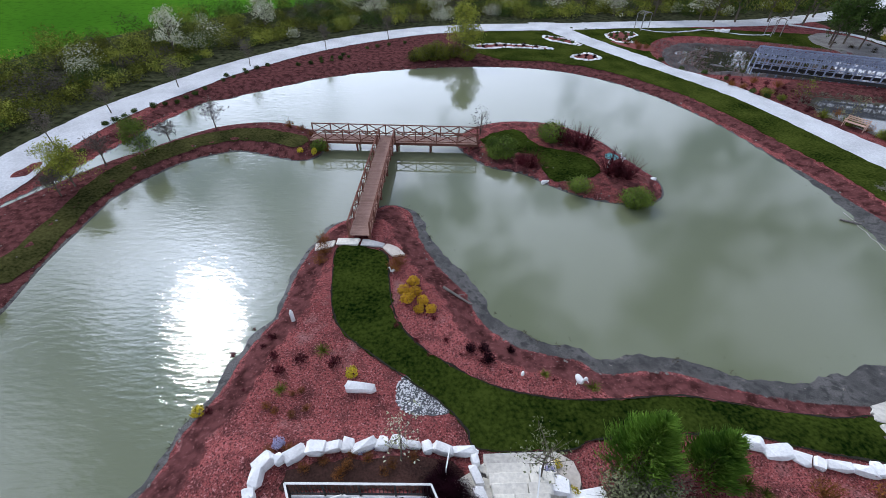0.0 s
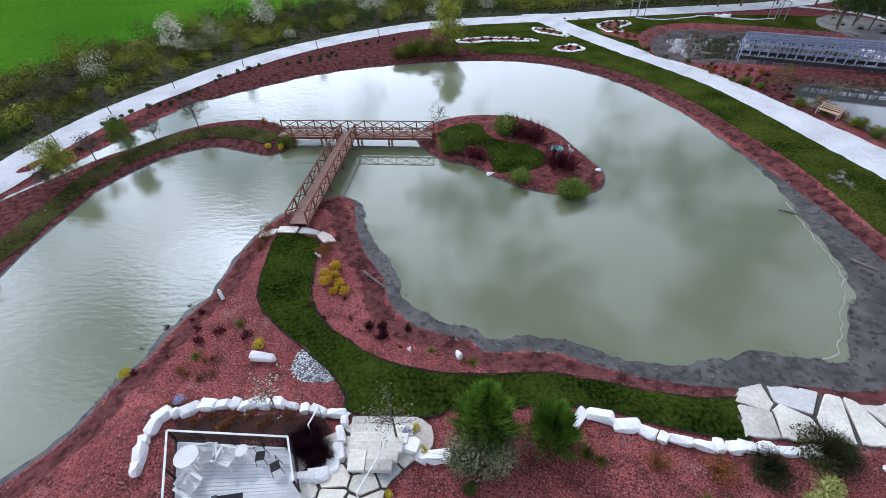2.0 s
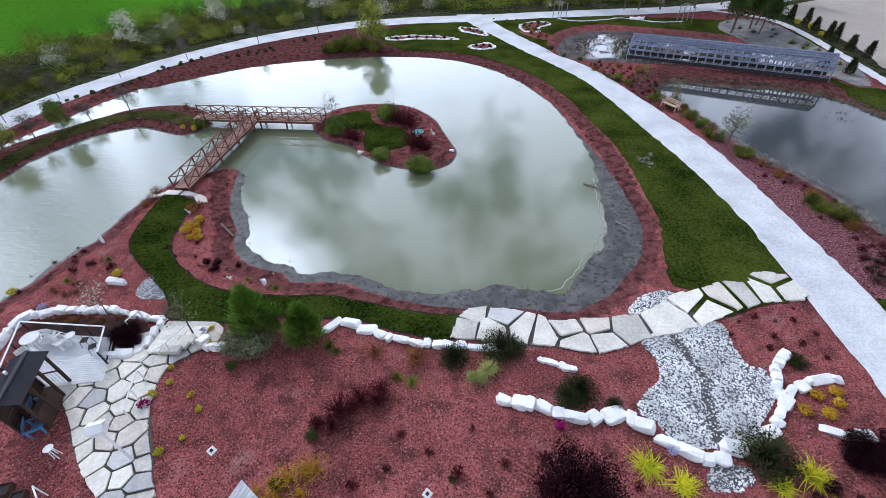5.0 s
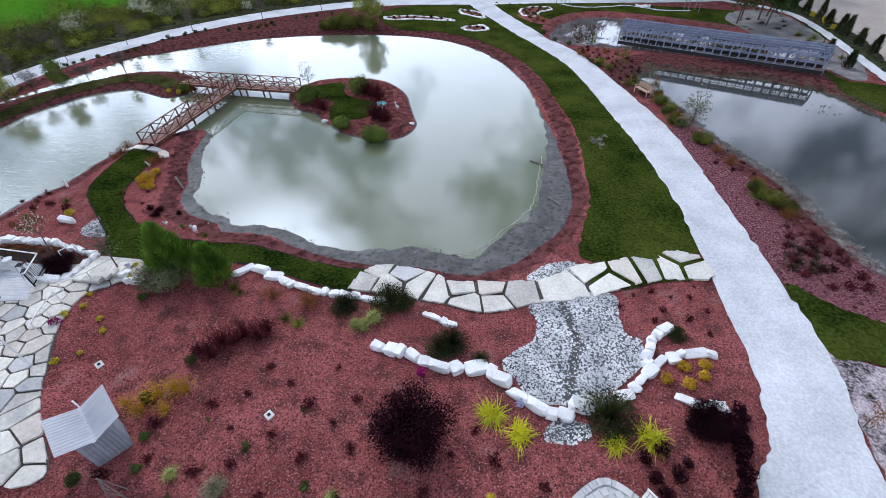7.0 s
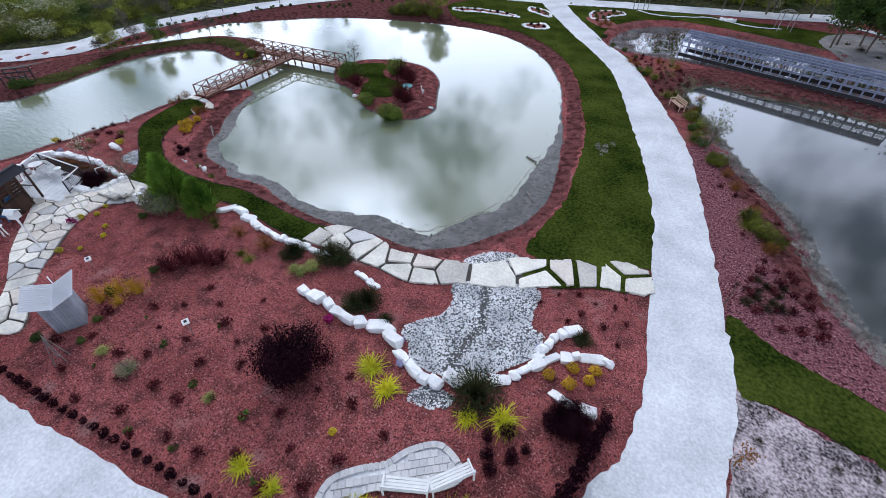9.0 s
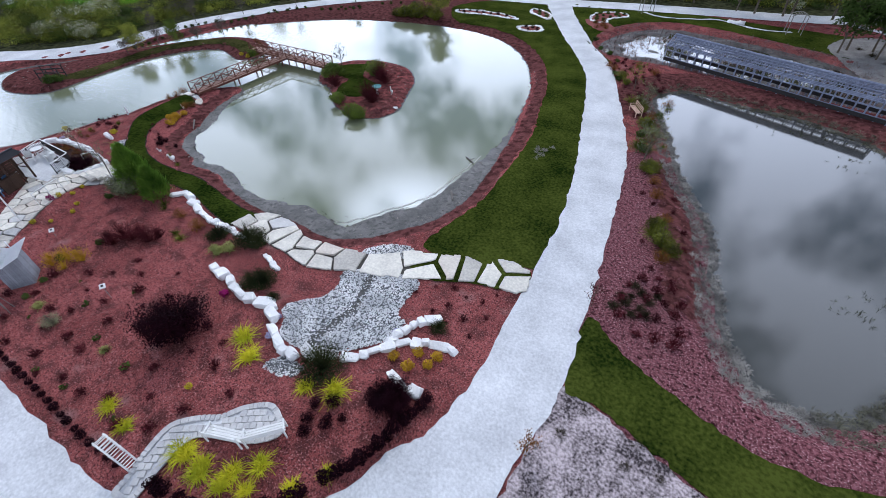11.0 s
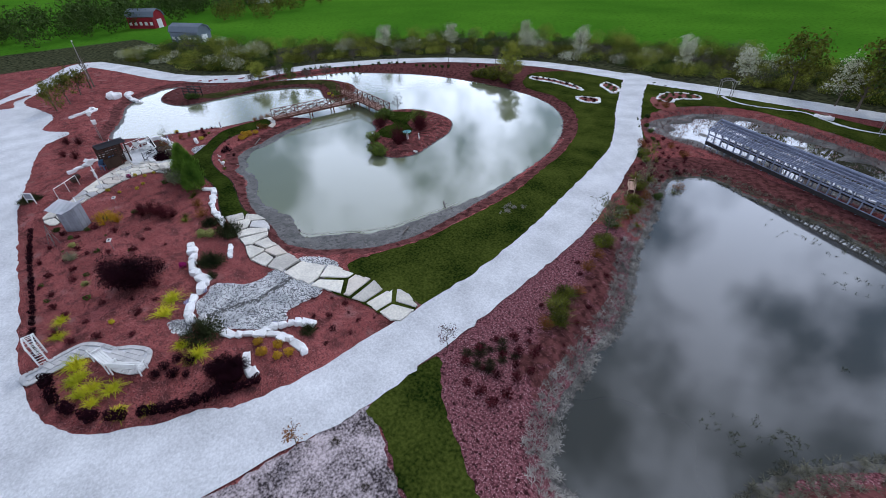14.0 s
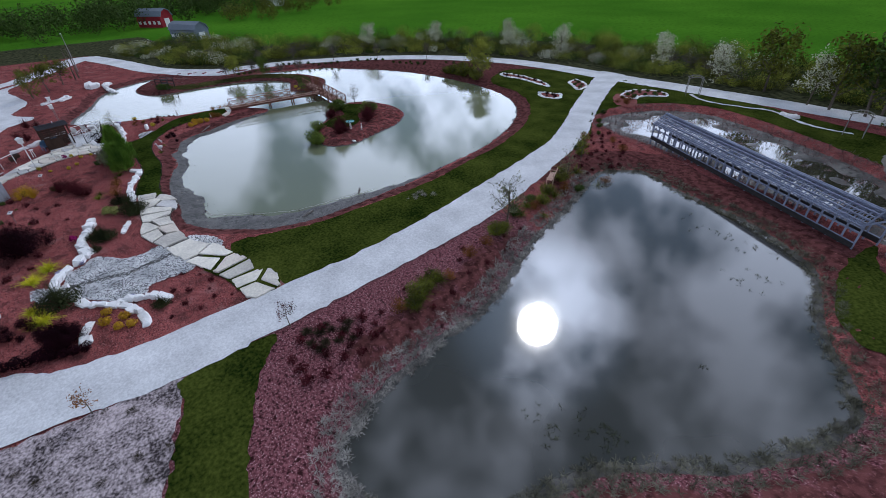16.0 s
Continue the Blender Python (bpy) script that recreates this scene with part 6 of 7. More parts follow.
plant("thread_cypress", "bright yellow-green thread-leaf cypress behind the hedge", "22.95,-5.63 24.16,-5.47 25.2,-5.13 25.05,-4.11 26.72,-4.15 27.56,-3.03 24.27,-4.94 22.91,-5.26", 0.78, "golden cypresses by the bench")
plant("thread_cypress", "small yellow-green thread-leaf cypress by the arbor", "16.83,-5.7 18.46,-5.88", 0.68)
plant("thread_cypress", "tall narrow yellow-green cypress beside the paver path", "21.6,-5.42 21.95,-5.33", 0.85)
plant("juniper", "low dark green spreading juniper", "17.22,3.27 16.63,2.91 11.38,4.84 13.65,5.46 14.28,5.49", 1.1)
plant("juniper", "broad dark green juniper below the white rocks", "24.1,0.55", 1.5)
plant("juniper", "small dark green juniper beside white rocks", "27.8,5.21 18.61,2.63", 0.65)
plant("variegated_shrub", "pale yellow variegated shrub", "12.71,3.75 13.1,4.24 12.21,3.8", 0.85)
plant("gold_mound", "rounded golden-brown mound plant", "26.76,2.64 27.66,3.4 28.61,3.62 27.64,2.49 28.45,3.04", 0.82, "golden mounds by the rocks")
plant("forsythia", "sparse ochre-yellow flowering forsythia clump", "3.78,-1.72 4.35,-1.4 5,-1.14 5.48,-0.82 6.03,-0.82 4.57,-1.96 5.65,-1.74", 0.95)
plant("green_shrub", "small dark green shrub in mulch", "4.61,-1.4 5.47,0.59 3.83,-4.78 5.94,-4.08 5.49,-2.91 0.41,3.97", 0.5)
plant("yellow_shrub", "small yellow flowering plant by the patio", "-0.89,2.37 -0.2,1.71 -0.23,0.33 -0.75,-0.4 -2.08,2.85 -2.42,2.13 19.43,-3.26", 0.5)
plant("lavender", "pale lavender-blue flowering clump against white rocks", "-11.82,7.12 -9.33,7.03 -8.75,6.88 -8.22,6.94 -2.04,6.1 19.94,1.79 20.44,0.62 25.99,3.9", 0.95, "lavender clumps by the rocks")
plant("magenta_flower", "magenta flowers beside white rocks", "16.05,1.5 -2.47,1.6", 1.35)
plant("variegated_shrub", "pale green plant in mulch", "13.74,-4.02 7.39,-4.1", 0.55)
plant("rusty_shrub", "orange-brown open shrub in mulch", "9.48,4.74 7.33,5.0", 1.25)
plant("white_blossom_shrub", "sparse pale-flowered young shrub in mulch", "9.4,-4.35", 0.85)
hedge = xy("29.31,1.54 29.23,1.08 29.11,0.62 28.97,0.18 28.82,-0.27 28.71,-0.73 28.64,-1.19 28.47,-1.63 28.28,-2.06 28.07,-2.48 27.81,-2.86 27.56,-3.26 27.35,-3.68 27.10,-4.08 26.82,-4.46 26.51,-4.81 26.19,-5.15 25.81,-5.43 25.43,-5.71 25.02,-5.93 24.59,-6.13 24.16,-6.30 23.71,-6.45 23.26,-6.56 22.79,-6.61 22.32,-6.66 21.85,-6.66 21.38,-6.65")
plant("hedge_ball", "clipped dark purple hedge ball beside the drive", [p for k, p in enumerate(hedge) if k < 10 or k % 3], 1.0, "low purple hedge by the drive", 0.12)
plant("hedge_ball", "small dark purple hedge plant beside the drive", "19.7,-6.95 19.08,-6.97 18.46,-6.98 17.84,-6.99 17.22,-7 16.6,-6.98 15.98,-6.95 15.36,-6.92 14.74,-6.89 14.12,-6.86 13.5,-6.83 12.88,-6.81 12.27,-6.79 11.65,-6.77 11.03,-6.75 10.41,-6.74 9.79,-6.73 9.17,-6.72 8.55,-6.71 7.93,-6.7 7.31,-6.67 6.69,-6.63 6.07,-6.6 5.45,-6.57 4.83,-6.54 4.21,-6.5 3.59,-6.46 2.97,-6.41 2.36,-6.37", 0.62, "low purple hedge along the garden", 0.2)
plant("rusty_shrub", "orange-brown low plant in the deck planter", "-10.72,6.23 -10.06,6.45 -9.18,6.25 -8.52,6.52 -7.64,6.27 -6.95,6.49 -9.44,5.99 -7.92,6.02", 0.5, "orange plants in the deck planter")
plant("gold_mound", "small golden flowering mound in mulch", "-7.54,15.14 -7.08,15.77 -6.97,15.05 -7.35,14.49 -6.55,14.39 -6.74,13.81 -6.18,13.81", 0.95, "golden mounds by the grass path")
plant("barberry", "small dark purple barberry in mulch", "-4.41,11.41 -3.82,11.49 -3.63,10.89 -2.55,11.5", 0.5)
plant("young_plant", "small reddish plant in mulch", "-13.16,11.33 -12,11.11 -12.73,10.58 -10.45,10.87 -13.62,12.57", 1.4)
plant("yellow_shrub", "yellow flowering shrub behind a boulder", "-9.56,10.26", 0.85)
plant("green_tuft", "olive green grass tuft in mulch", "-12.45,9.66 -11.04,11.53 -1.31,10.07 0.64,9.46 4.87,5.37 5.34,5.05 8.63,3.62 9.43,3.42", 0.8)
plant("rusty_shrub", "rust-coloured low plant in mulch", "-12.83,8.89 -11.91,9.41 -11.54,9.47 -11.23,8.74 -12.43,8.65 -11.76,8.48 -10.48,6.84 -9.75,6.88 -11.4,6.93 -9.05,6.71 -12.08,6.89", 0.42)
plant("rusty_shrub", "brown leafy shrub near the footbridge", "-12.24,18.57 -12.29,17.72 -12.39,19.47 -7.88,17.33 -8.09,16.81", 1.0)
plant("smoke_bush", "dark twiggy shrub in the deck planter", "-5.86,5.66 -5.37,4.96 -6.14,5.42", 0.8)
plant("yellow_shrub", "yellow-green shrub on the pond bank", "-15.57,8.87", 0.8)
plant("yellow_shrub", "yellow plant beside the steps", "-1.7,6.24 -1.36,5.3 -2.5,3.71", 0.55)
plant("white_blossom_shrub", "pale leafy open shrub beside the evergreens", "0.1,5.12 0.78,4.91 1.31,5.26", 1.5)
evergreen("evergreen_tree", "feathery bright green evergreen beside the steps", 1.05, 6.0, 3.3, 1.15, "conifer", 4200, 1)
evergreen("evergreen_tree", "smaller feathery green evergreen in mulch", 3.6, 5.85, 2.3, 0.85, "conifer", 3000, 2)

# sparse bedding plants
rng = np.random.default_rng(77)
BEDS = [
    (smooth(xy("7.12,-0.19 11.8,1.97 16.05,0.22 21.33,-1.87 20.35,-5.98 13.88,-6.61 7.17,-6.68 3.77,-4.99"), 3), 1.35, 1.25, "young_plant", "small dark red bedding plant in mulch"),
    (smooth(xy("9.37,-0.2 15.96,-3.4 19.28,-6 11.65,-6.62 5.86,-5.44"), 3), 2.2, 0.9, "young_green_plant", "small green bedding plant in mulch"),
    (smooth(xy("24.99,7.18 29.78,8.82 29.67,5.72 29.09,5.12 26.84,5.76"), 3), 0.9, 0.9, "young_plant", "small dark red bedding plant by the flagstones"),
    (smooth(xy("35.44,9.97 38.6,9.33 38.21,13.32 35.83,14.16"), 3), 0.8, 1.4, "young_plant", "dark young plant on the pond bank"),
    (smooth(xy("35.3,4.57 38.8,3.74 41.02,1.38 37.66,-2.42 34.44,-2.15 34.05,2.19"), 3), 1.1, 0.42, "dark_tuft", "small dark shrub in pinkish gravel"),
    (smooth(xy("35.8,14.72 38.75,13.91 37.42,20.39 35.54,26.68 33.92,25.71 35.04,18.43"), 3), 1.3, 1.0, "young_plant", "young plant on the mulched pond bank"),
    (smooth(xy("-13.94,13.99 -13.47,10.36 -13.8,8.98 -15.85,9.12 -15.64,11.96"), 3), 1.3, 0.8, "young_plant", "small reddish plant in mulch"),
    (smooth(xy("-8.78,12.72 -4.33,10.27 4.45,9.06 4.44,8.97 -3.04,10.88 -6.73,14.15"), 3), 1.0, 0.7, "young_plant", "small reddish plant beside the grass path"),
    (smooth(xy("29.59,37.84 32.15,38.03 32.73,43.22 29.24,47.82 26.22,47.52"), 3), 0.9, 1.3, "young_plant", "young plant beside the drive"),
]
for i, (o, gap, size, kind, label) in enumerate(BEDS):
    plant(kind, label, scatter(rng, o, gap, 900, 0.1), size, "bedding plants " + "abcdefghi"[i], 0.4, i)

# ---- island, spit and banks ----
draped("lawn_island", smooth(xy("-1.8,32.22 -0.53,33.59 1.6,34.17 2.5,32 3.3,31.03 5.52,30.04 6.72,28.41 6.19,26.65 4.64,26.07 3,26.3 2.32,27.78 2.06,29.73 0.32,30.21 -1,31.07")), M["lawn"], 0.05, 0.7, "mown green grass on the island", "lawn", seed=9)
draped("lawn_spit", smooth(xy("-16.59,31.31 -19.17,32.29 -21.8,32.54 -24.48,31.27 -26.93,28.28 -28,24.91 -28.11,21.12 -28.12,17.23 -29.79,13.99 -30.65,15.08 -29.64,18.53 -29.48,22.49 -29.42,26.5 -28.06,30.24 -25.21,33.36 -21.73,34.66 -18.21,34.03 -15.98,32.82")), M["drab_lawn"], 0.05, 0.7, "mown green grass along the spit", "lawn", seed=10)
plant("bright_shrub", "rounded yellow-green shrub on the island", "3.91,32.15", 2.1)
plant("bright_shrub", "rounded green shrub on the island shore", "-0.94,29.6 -0.11,29.49 -1.02,30.48 -0.31,30.12 4.41,25.15 7.62,23.33 8.23,23.51 -14.83,31.5", 1.3)
plant("red_shrub", "dark maroon twiggy shrub on the island", "6.42,30.61 5.83,31.03 5.22,31.47 4.72,31.87 0.99,28.56 1.61,28.13 7,26.81 7.59,26.46 8.19,26.04 7.71,26.98", 1.75, "maroon shrubs on the island")
plant("rusty_shrub", "rusty brown plant on the spit", "-15.87,33.85 -16.85,34.61 -17.88,34.94 -14.5,32.52 -14.28,31.63", 0.9)
plant("yellow_shrub", "small yellow plant on the spit", "-16.12,30.74 -15.12,30.83", 0.8)
t = thing("bird_bath", "turquoise bird bath on a pale stand on the island", "bird bath", (7.42, 27.88, ground_z(7.42, 27.88)))
bm = bmesh.new()
bar(bm, (0, 0, 0), (0, 0, 0.7), 0.14, 0.09, 10)
part("pedestal", bm, M["limestone"], t)
bm = bmesh.new()
bmesh.ops.create_cone(bm, cap_ends=True, segments=20, radius1=0.2, radius2=0.5, depth=0.16, matrix=Matrix.Translation((0, 0, 0.78)))
bmesh.ops.inset_region(bm, faces=[f for f in bm.faces if f.normal.z > 0.9], thickness=0.06, depth=-0.08)
part("bowl", bm, M["turquoise"], t)
for i, (x, y) in enumerate(((-0.29, 27.69), (2.27, 26.39), (10.36, 26.66))):
    rock_wall("small pale rock on the island shore", [(x, y), (x + 0.1, y + 0.05)], (0.4, 0.28, 0.24), 15 + i, "shore_rock")


def heron(x, y, turn, label, s=1.0):
    """A plain carved garden bird, one mesh."""
    bm = bmesh.new()
    bmesh.ops.create_icosphere(bm, subdivisions=2, radius=0.2, matrix=Matrix.Translation((0, 0, 0.35)) @ Matrix.Diagonal((0.6, 1.15, 0.8, 1)))
    bar(bm, (0, 0.16, 0.42), (0, 0.24, 0.72), 0.06, 0.04, 8)
    bmesh.ops.create_icosphere(bm, subdivisions=1, radius=0.08, matrix=Matrix.Translation((0, 0.27, 0.75)))
    bar(bm, (0, 0.3, 0.75), (0, 0.45, 0.72), 0.025, 0.006, 6)
    for sx in (-0.06, 0.06):
        bar(bm, (sx, 0, -0.02), (sx, 0, 0.3), 0.018, 0.018, 5)
    me = bpy.data.meshes.new("bird_statue")
    bm.to_mesh(me)
    bm.free()
    me.materials.append(M["white"])
    ob = new("bird_statue", me)
    ob.matrix_world = pose(x, y, ground_z(x, y), 0, 0, turn) @ Matrix.Scale(s, 4)
    tagged(ob, label, "statue")


heron(-0.01, 9.6, 200, "white bird statue in mulch near the water", 1.1)
heron(-2.31, 10.01, 160, "small white bird statue in mulch", 0.55)
heron(-8.18, 16.54, 100, "small white bird statue beside the grass", 0.6)
heron(8.71, 28.58, 60, "white bird statue on the island", 0.9)
t = thing("garden_post", "short white post with green plant beside the grass path", "post", (-12.83, 13.49, ground_z(-12.83, 13.49)), 15)
bm = bmesh.new()
box(bm, (0, 0, 0.3), (0.18, 0.14, 0.6), None, 0.03)
part("shaft", bm, M["white"], t)
bm = bmesh.new()
bar(bm, (0, 0, 0.6), (0, 0, 0.76), 0.10, 0.04, 8)
part("cap", bm, M["white"], t)

# ---- trees ----
tree("shore_tree", "bushy young green tree on the far pond bank", -1.66, 55.7, 4.6, 0.12, 1.9, 46, 5200, 0.10, "spring", 0.7, 3, start=0.06)
tree("spit_tree", "small bright green tree on the spit", -27.55, 29.9, 2.8, 0.05, 0.9, 44, 5600, 0.055, "bright", 0.45, 4, start=0.08)
tree("spit_tree", "small thin-leaved tree on the spit", -30.2, 25.65, 2.5, 0.06, 1.2, 44, 5600, 0.055, "spring", 0.5, 5, start=0.12)
tree("pond_tree", "spiky pale-twigged shrub tree beside the drive", 33.7, 26.8, 3.2, 0.06, 1.15, 44, 900, 0.06, "pale", 0.22, 6, start=0.08)
tree("pond_tree", "spiky pale-twigged shrub tree at the drive bend", 31.9, 35.6, 2.3, 0.05, 0.9, 26, 380, 0.05, "pale", 0.2, 16, start=0.08)
tree("pond_tree", "bare reddish sapling beside the drive", 34.2, 10.3, 1.7, 0.03, 0.5, 14, 90, 0.05, "maroon", 0.2, 7)
tree("pond_tree", "bare sapling in pinkish gravel", 34.0, 1.5, 1.5, 0.025, 0.5, 14, 60, 0.05, "rust", 0.2, 8)
tree("patio_tree", "slender bare tree beside the steps", -2.44, 5.77, 3.0, 0.05, 1.0, 22, 300, 0.05, "pale", 0.35, 9, start=0.3)
tree("planter_tree", "slender pale-blossomed tree in the deck planter", -7.33, 6.45, 2.6, 0.04, 0.8, 16, 240, 0.05, "blossom", 0.3, 10, start=0.3)
tree("island_tree", "bare twiggy sapling on the island", -1.76, 33.24, 2.2, 0.04, 0.8, 20, 60, 0.06, "twig", 0.25, 12, start=0.1)
for i, (x, y, h) in enumerate(((-24, 34.67, 1.9), (-29.67, 28.44, 2.0), (-30.39, 24.45, 1.4), (-26.9, 32.53, 1.3), (-35.45, 31.73, 2.4), (-34.33, 37.9, 2.4), (-31.23, 44.4, 2.4), (-26.07, 51.04, 2.4), (-18.61, 57.42, 2.4), (-11.11, 62.35, 2.4))):
    tree("sapling", "thin bare young sapling beside the lane", x, y, h * 1.1, 0.055, 0.9, 26, 700, 0.06, "twig", 0.32, 20 + i, "sapling", group="saplings along the lane")
for i, (x, y, h, r) in enumerate(((48.17, 59.45, 5.0, 0.12), (49.09, 60.86, 5.6, 0.13), (51.51, 58.63, 4.8, 0.12), (51.54, 61.38, 5.6, 0.13), (53.29, 63.37, 5.4, 0.13))):
    tree("shade_tree", "tall green tree with bare lower trunk in grey gravel", x, y, h, r, 1.7, 26, 2600, 0.13, "green", 0.8, 40 + i, start=0.34, group="trees beside the marsh")
for i, (x, y) in enumerate(((-36.83, -1.51), (-40.07, 0.37), (-44.82, 2.2))):
    tree("west_tree", "bushy green tree on the mulched bank", x, y, 3.6, 0.09, 1.5, 22, 1500, 0.11, "olive", 0.6, 50 + i, start=0.15)
for i, (x, y) in enumerate(((-48.17, 4.05), (-49.21, 4.59))):
    tree("dead_tree", "bare forked trunk beside the lane", x, y, 5.0, 0.13, 1.0, 8, 0, 0.1, "twig", 0.3, 60 + i, start=0.5)
tree("pond_tree", "small leafy tree on the drive bank", 30.21, 39.78, 2.4, 0.04, 0.9, 16, 300, 0.07, "olive", 0.3, 66, start=0.15)
plant("green_tuft", "olive green grassy clump on the pond bank", "36.17,18.85 35.85,17.72 33.78,28.22 33.17,29.45 32.85,28.36 34.48,25.73 30.57,36.7 31.43,37.63 33.83,37.62 33.18,32.65 34.63,29.7", 1.5)
plant("dark_tuft", "rounded dark tuft on the mulched bank", "35.21,10.81 35.68,11.32 36.11,10.66 36.46,11.26 36.83,11.84 35.85,11.89 36.31,12.39 35.36,11.78 36.78,10.88 37.09,12.52 35.9,12.84", 0.8, "tufts on the mulched bank")
plant("olive_shrub", "olive yellow-green bushy shrub on the pond bank", "34.03,25.26 34.51,25 34.28,25.99 33.37,31.07 32.65,32.27 36.23,17.74 36.56,17 35.91,18.47 37.08,16.28 31.76,35.04 29.23,40.89 28.42,42.16", 0.95, "olive shrubs on the pond bank")
plant("rusty_shrub", "rust-brown shrub on the pond bank", "36.74,15.52 36.33,19.42 35.44,21.76 34.97,23.57 33.7,29.83 32.82,34.23 33.77,38.66 29.41,45.9 31.34,44.6", 1.1, "rusty shrubs on the pond bank")
plant("green_shrub", "dark green shrub on the pond bank", "33.44,27.85 32.75,30.33 33.4,35.49 28.27,41.63 27.64,43.08", 0.75)
plant("green_shrub", "small dark shrub on the far bank", "-33.3,27.06 -33.14,27.96 -32.96,28.93 -33.22,30.07 -33.02,31.13 -33.44,35.37 -33.1,36.28 -32.8,37.16 -32.47,38.18 -31.26,39.27 -30.63,40.04 -29.83,40.74 -29.41,41.87 -28.92,42.78 -28.33,43.76 -27.37,46.2 -26.67,47.34 -25.84,48.81 -25.04,50.1 -24.16,51.16 -20.75,51.37 -19.43,51.97 -18.31,52.54 -17.2,53.04 -16.28,53.83 -15.46,54.55 -13.55,58.05 -12.31,58.84 -10.9,59.59 -8.86,60.6 -18.61,53.67 -17.39,54.38 -16.18,55.23 -27.5,47.56 -26.31,49.75", 0.5, "small shrubs on the far bank")
plant("olive_shrub", "dark olive reedy shrub on the far bank", "-7.55,53.57 -6.32,53.9 -5.2,53.93 -4.08,54.14 -1.11,54.17 -7.05,54.75 -4.63,54.96 -2.77,54.95 -5.74,55.38", 1.7)

dry = np.random.default_rng(31)
plant("grass_tuft", "flattened clump of pale dry clippings on the lawn", [(26.1 + dry.normal(0, 0.45), 24.35 + dry.normal(0, 0.7)) for k in range(11)], 0.55, "dry clippings on the lawn")

# ---- reeds, dead grass and stones round the water ----
def reeds(name, outline, lo, hi, per_m, length, mat, label, seed, part_of=(0.0, 1.0), width=0.014):
    rng_ = np.random.default_rng(seed)
    n = len(outline)
    ring = outline[int(n * part_of[0]):int(n * part_of[1])]
    seg = np.roll(ring, -1, axis=0) - ring
    sets = []
    for a, d in zip(ring[:-1], seg[:-1]):
        ln = np.hypot(*d)
        nrm = np.array([d[1], -d[0]]) / (ln + 1e-9)
        for k in range(rng_.poisson(ln * per_m)):
            p = a + d * rng_.random() + nrm * (lo + (hi - lo) * rng_.random())
            z = ground_z(*p)
            if z < WATER - 0.25:
                continue
            v, f = blades(rng_, 14, 0.12, length, 1.0, 0.7, width, 1.0, 2)
            sets.append((v + np.array([p[0], p[1], max(z, WATER - 0.05)]), f))
    v, f = join(*sets)
    return tagged(new(name, mesh_of(name, v, f, F[mat])), label, "dead grass", kind="stuff")


reeds("pond_east_reeds", POND_B, -1.3, 0.25, 30, 0.28, "straw", "matted pale dead grass on the dark pond's bank", 1, (0.56, 1.0), 0.013)
reeds("pond_sedge", POND_B, -1.2, 0.45, 26, 0.28, "sedge", "dark matted sedge round the dark pond", 3, (0.0, 0.57), 0.013)
reeds("pond_main_reeds", SHORE, -0.3, 0.9, 1.2, 0.14, "umber", "sparse dead grass on the muddy shore", 2)
mr = np.random.default_rng(6)
sets = []
POOLS = [smooth(xy("28.02,51.91 31.13,58.37 35.34,59.23 40.87,58.6 41.75,56.12 36.64,55.26 33.48,51.16"), 4), smooth(xy("41.55,57.13 44.91,56.64 49.41,52.37 49.52,49.08 44.18,52.28 40.35,54.18"), 4), smooth(xy("30.79,50.69 39.2,49.51 46.49,48.02 46.28,49.72 38.85,52.09 33.33,52.62"), 4)]
for p in scatter(mr, MARSH, 0.42, 12000, -1.7):
    open_water = min(signed(pool, np.array([p[0]]), np.array([p[1]]))[0] for pool in POOLS) + 0.8 * wobble(p[0], p[1], 1.1)
    if mr.random() < (0.85 if open_water > 0.3 else 0.08):
        v, f = blades(mr, 12, 0.3, 0.5, 1.0, 0.7, 0.022, 1.0, 2)
        sets.append((v + np.array([p[0], p[1], max(ground_z(*p), -0.55)]), f))
v, f = join(*sets)
M_REED = foliage("marsh_reeds", (0.24, 0.165, 0.155), (0.08, 0.052, 0.052))
tagged(new("marsh_reeds", mesh_of("marsh_reeds", v, f, M_REED)), "brown dead reeds standing in the marsh", "reeds", kind="stuff")
sets = []
for cx, cy, n, sp in ((44.78, 37.43, 26, 1.6), (47.32, 33.09, 8, 0.7), (48.05, 34.43, 8, 0.6), (47.77, 17.93, 14, 0.9), (46.98, 16.5, 18, 0.9), (48.93, 18.41, 16, 0.8), (49.09, 24.88, 3, 0.2)):
    for k in range(n):
        v, f = blades(mr, 7, 0.12, 0.15, 1.2, 0.5, 0.012, 0.9, 2)
        sets.append((v + np.array([cx + mr.normal(0, sp), cy + mr.normal(0, sp * 0.35), WATER - 0.02]), f))
v, f = join(*sets)
tagged(new("water_weeds", mesh_of("water_weeds", v, f, F["juniper"])), "dark weeds breaking the pond surface", "weeds", kind="stuff")
pebbles("shore_stones", BANK, 0.8, 0.09, M["log"], "grey stones and debris on the muddy shore", 9, 0.0)
foam = SHORE[(SHORE[:, 0] > 16.5) & (SHORE[:, 1] > 9.5) & (SHORE[:, 1] < 22.5)]
foam = ribbon(foam + np.array([-0.25, 0.15]) + 0.14 * np.stack([wobble(foam[:, 0], foam[:, 1], 3.0), wobble(foam[:, 1], foam[:, 0], 2.6)], 1), 0.07)
tagged(new("foam_line", mesh_of("foam_line", np.c_[foam, np.full(len(foam), WATER + 0.012)], [(i, i + 1, len(foam) - 2 - i, len(foam) - 1 - i) for i in range(len(foam) // 2 - 1)], material("pale_silt_foam", (0.46, 0.43, 0.37), (0.20, 0.19, 0.15), 1.5, 9.0, 0.8, 0.3))), "pale silty foam line along the shallow shore", "foam", kind="structure")
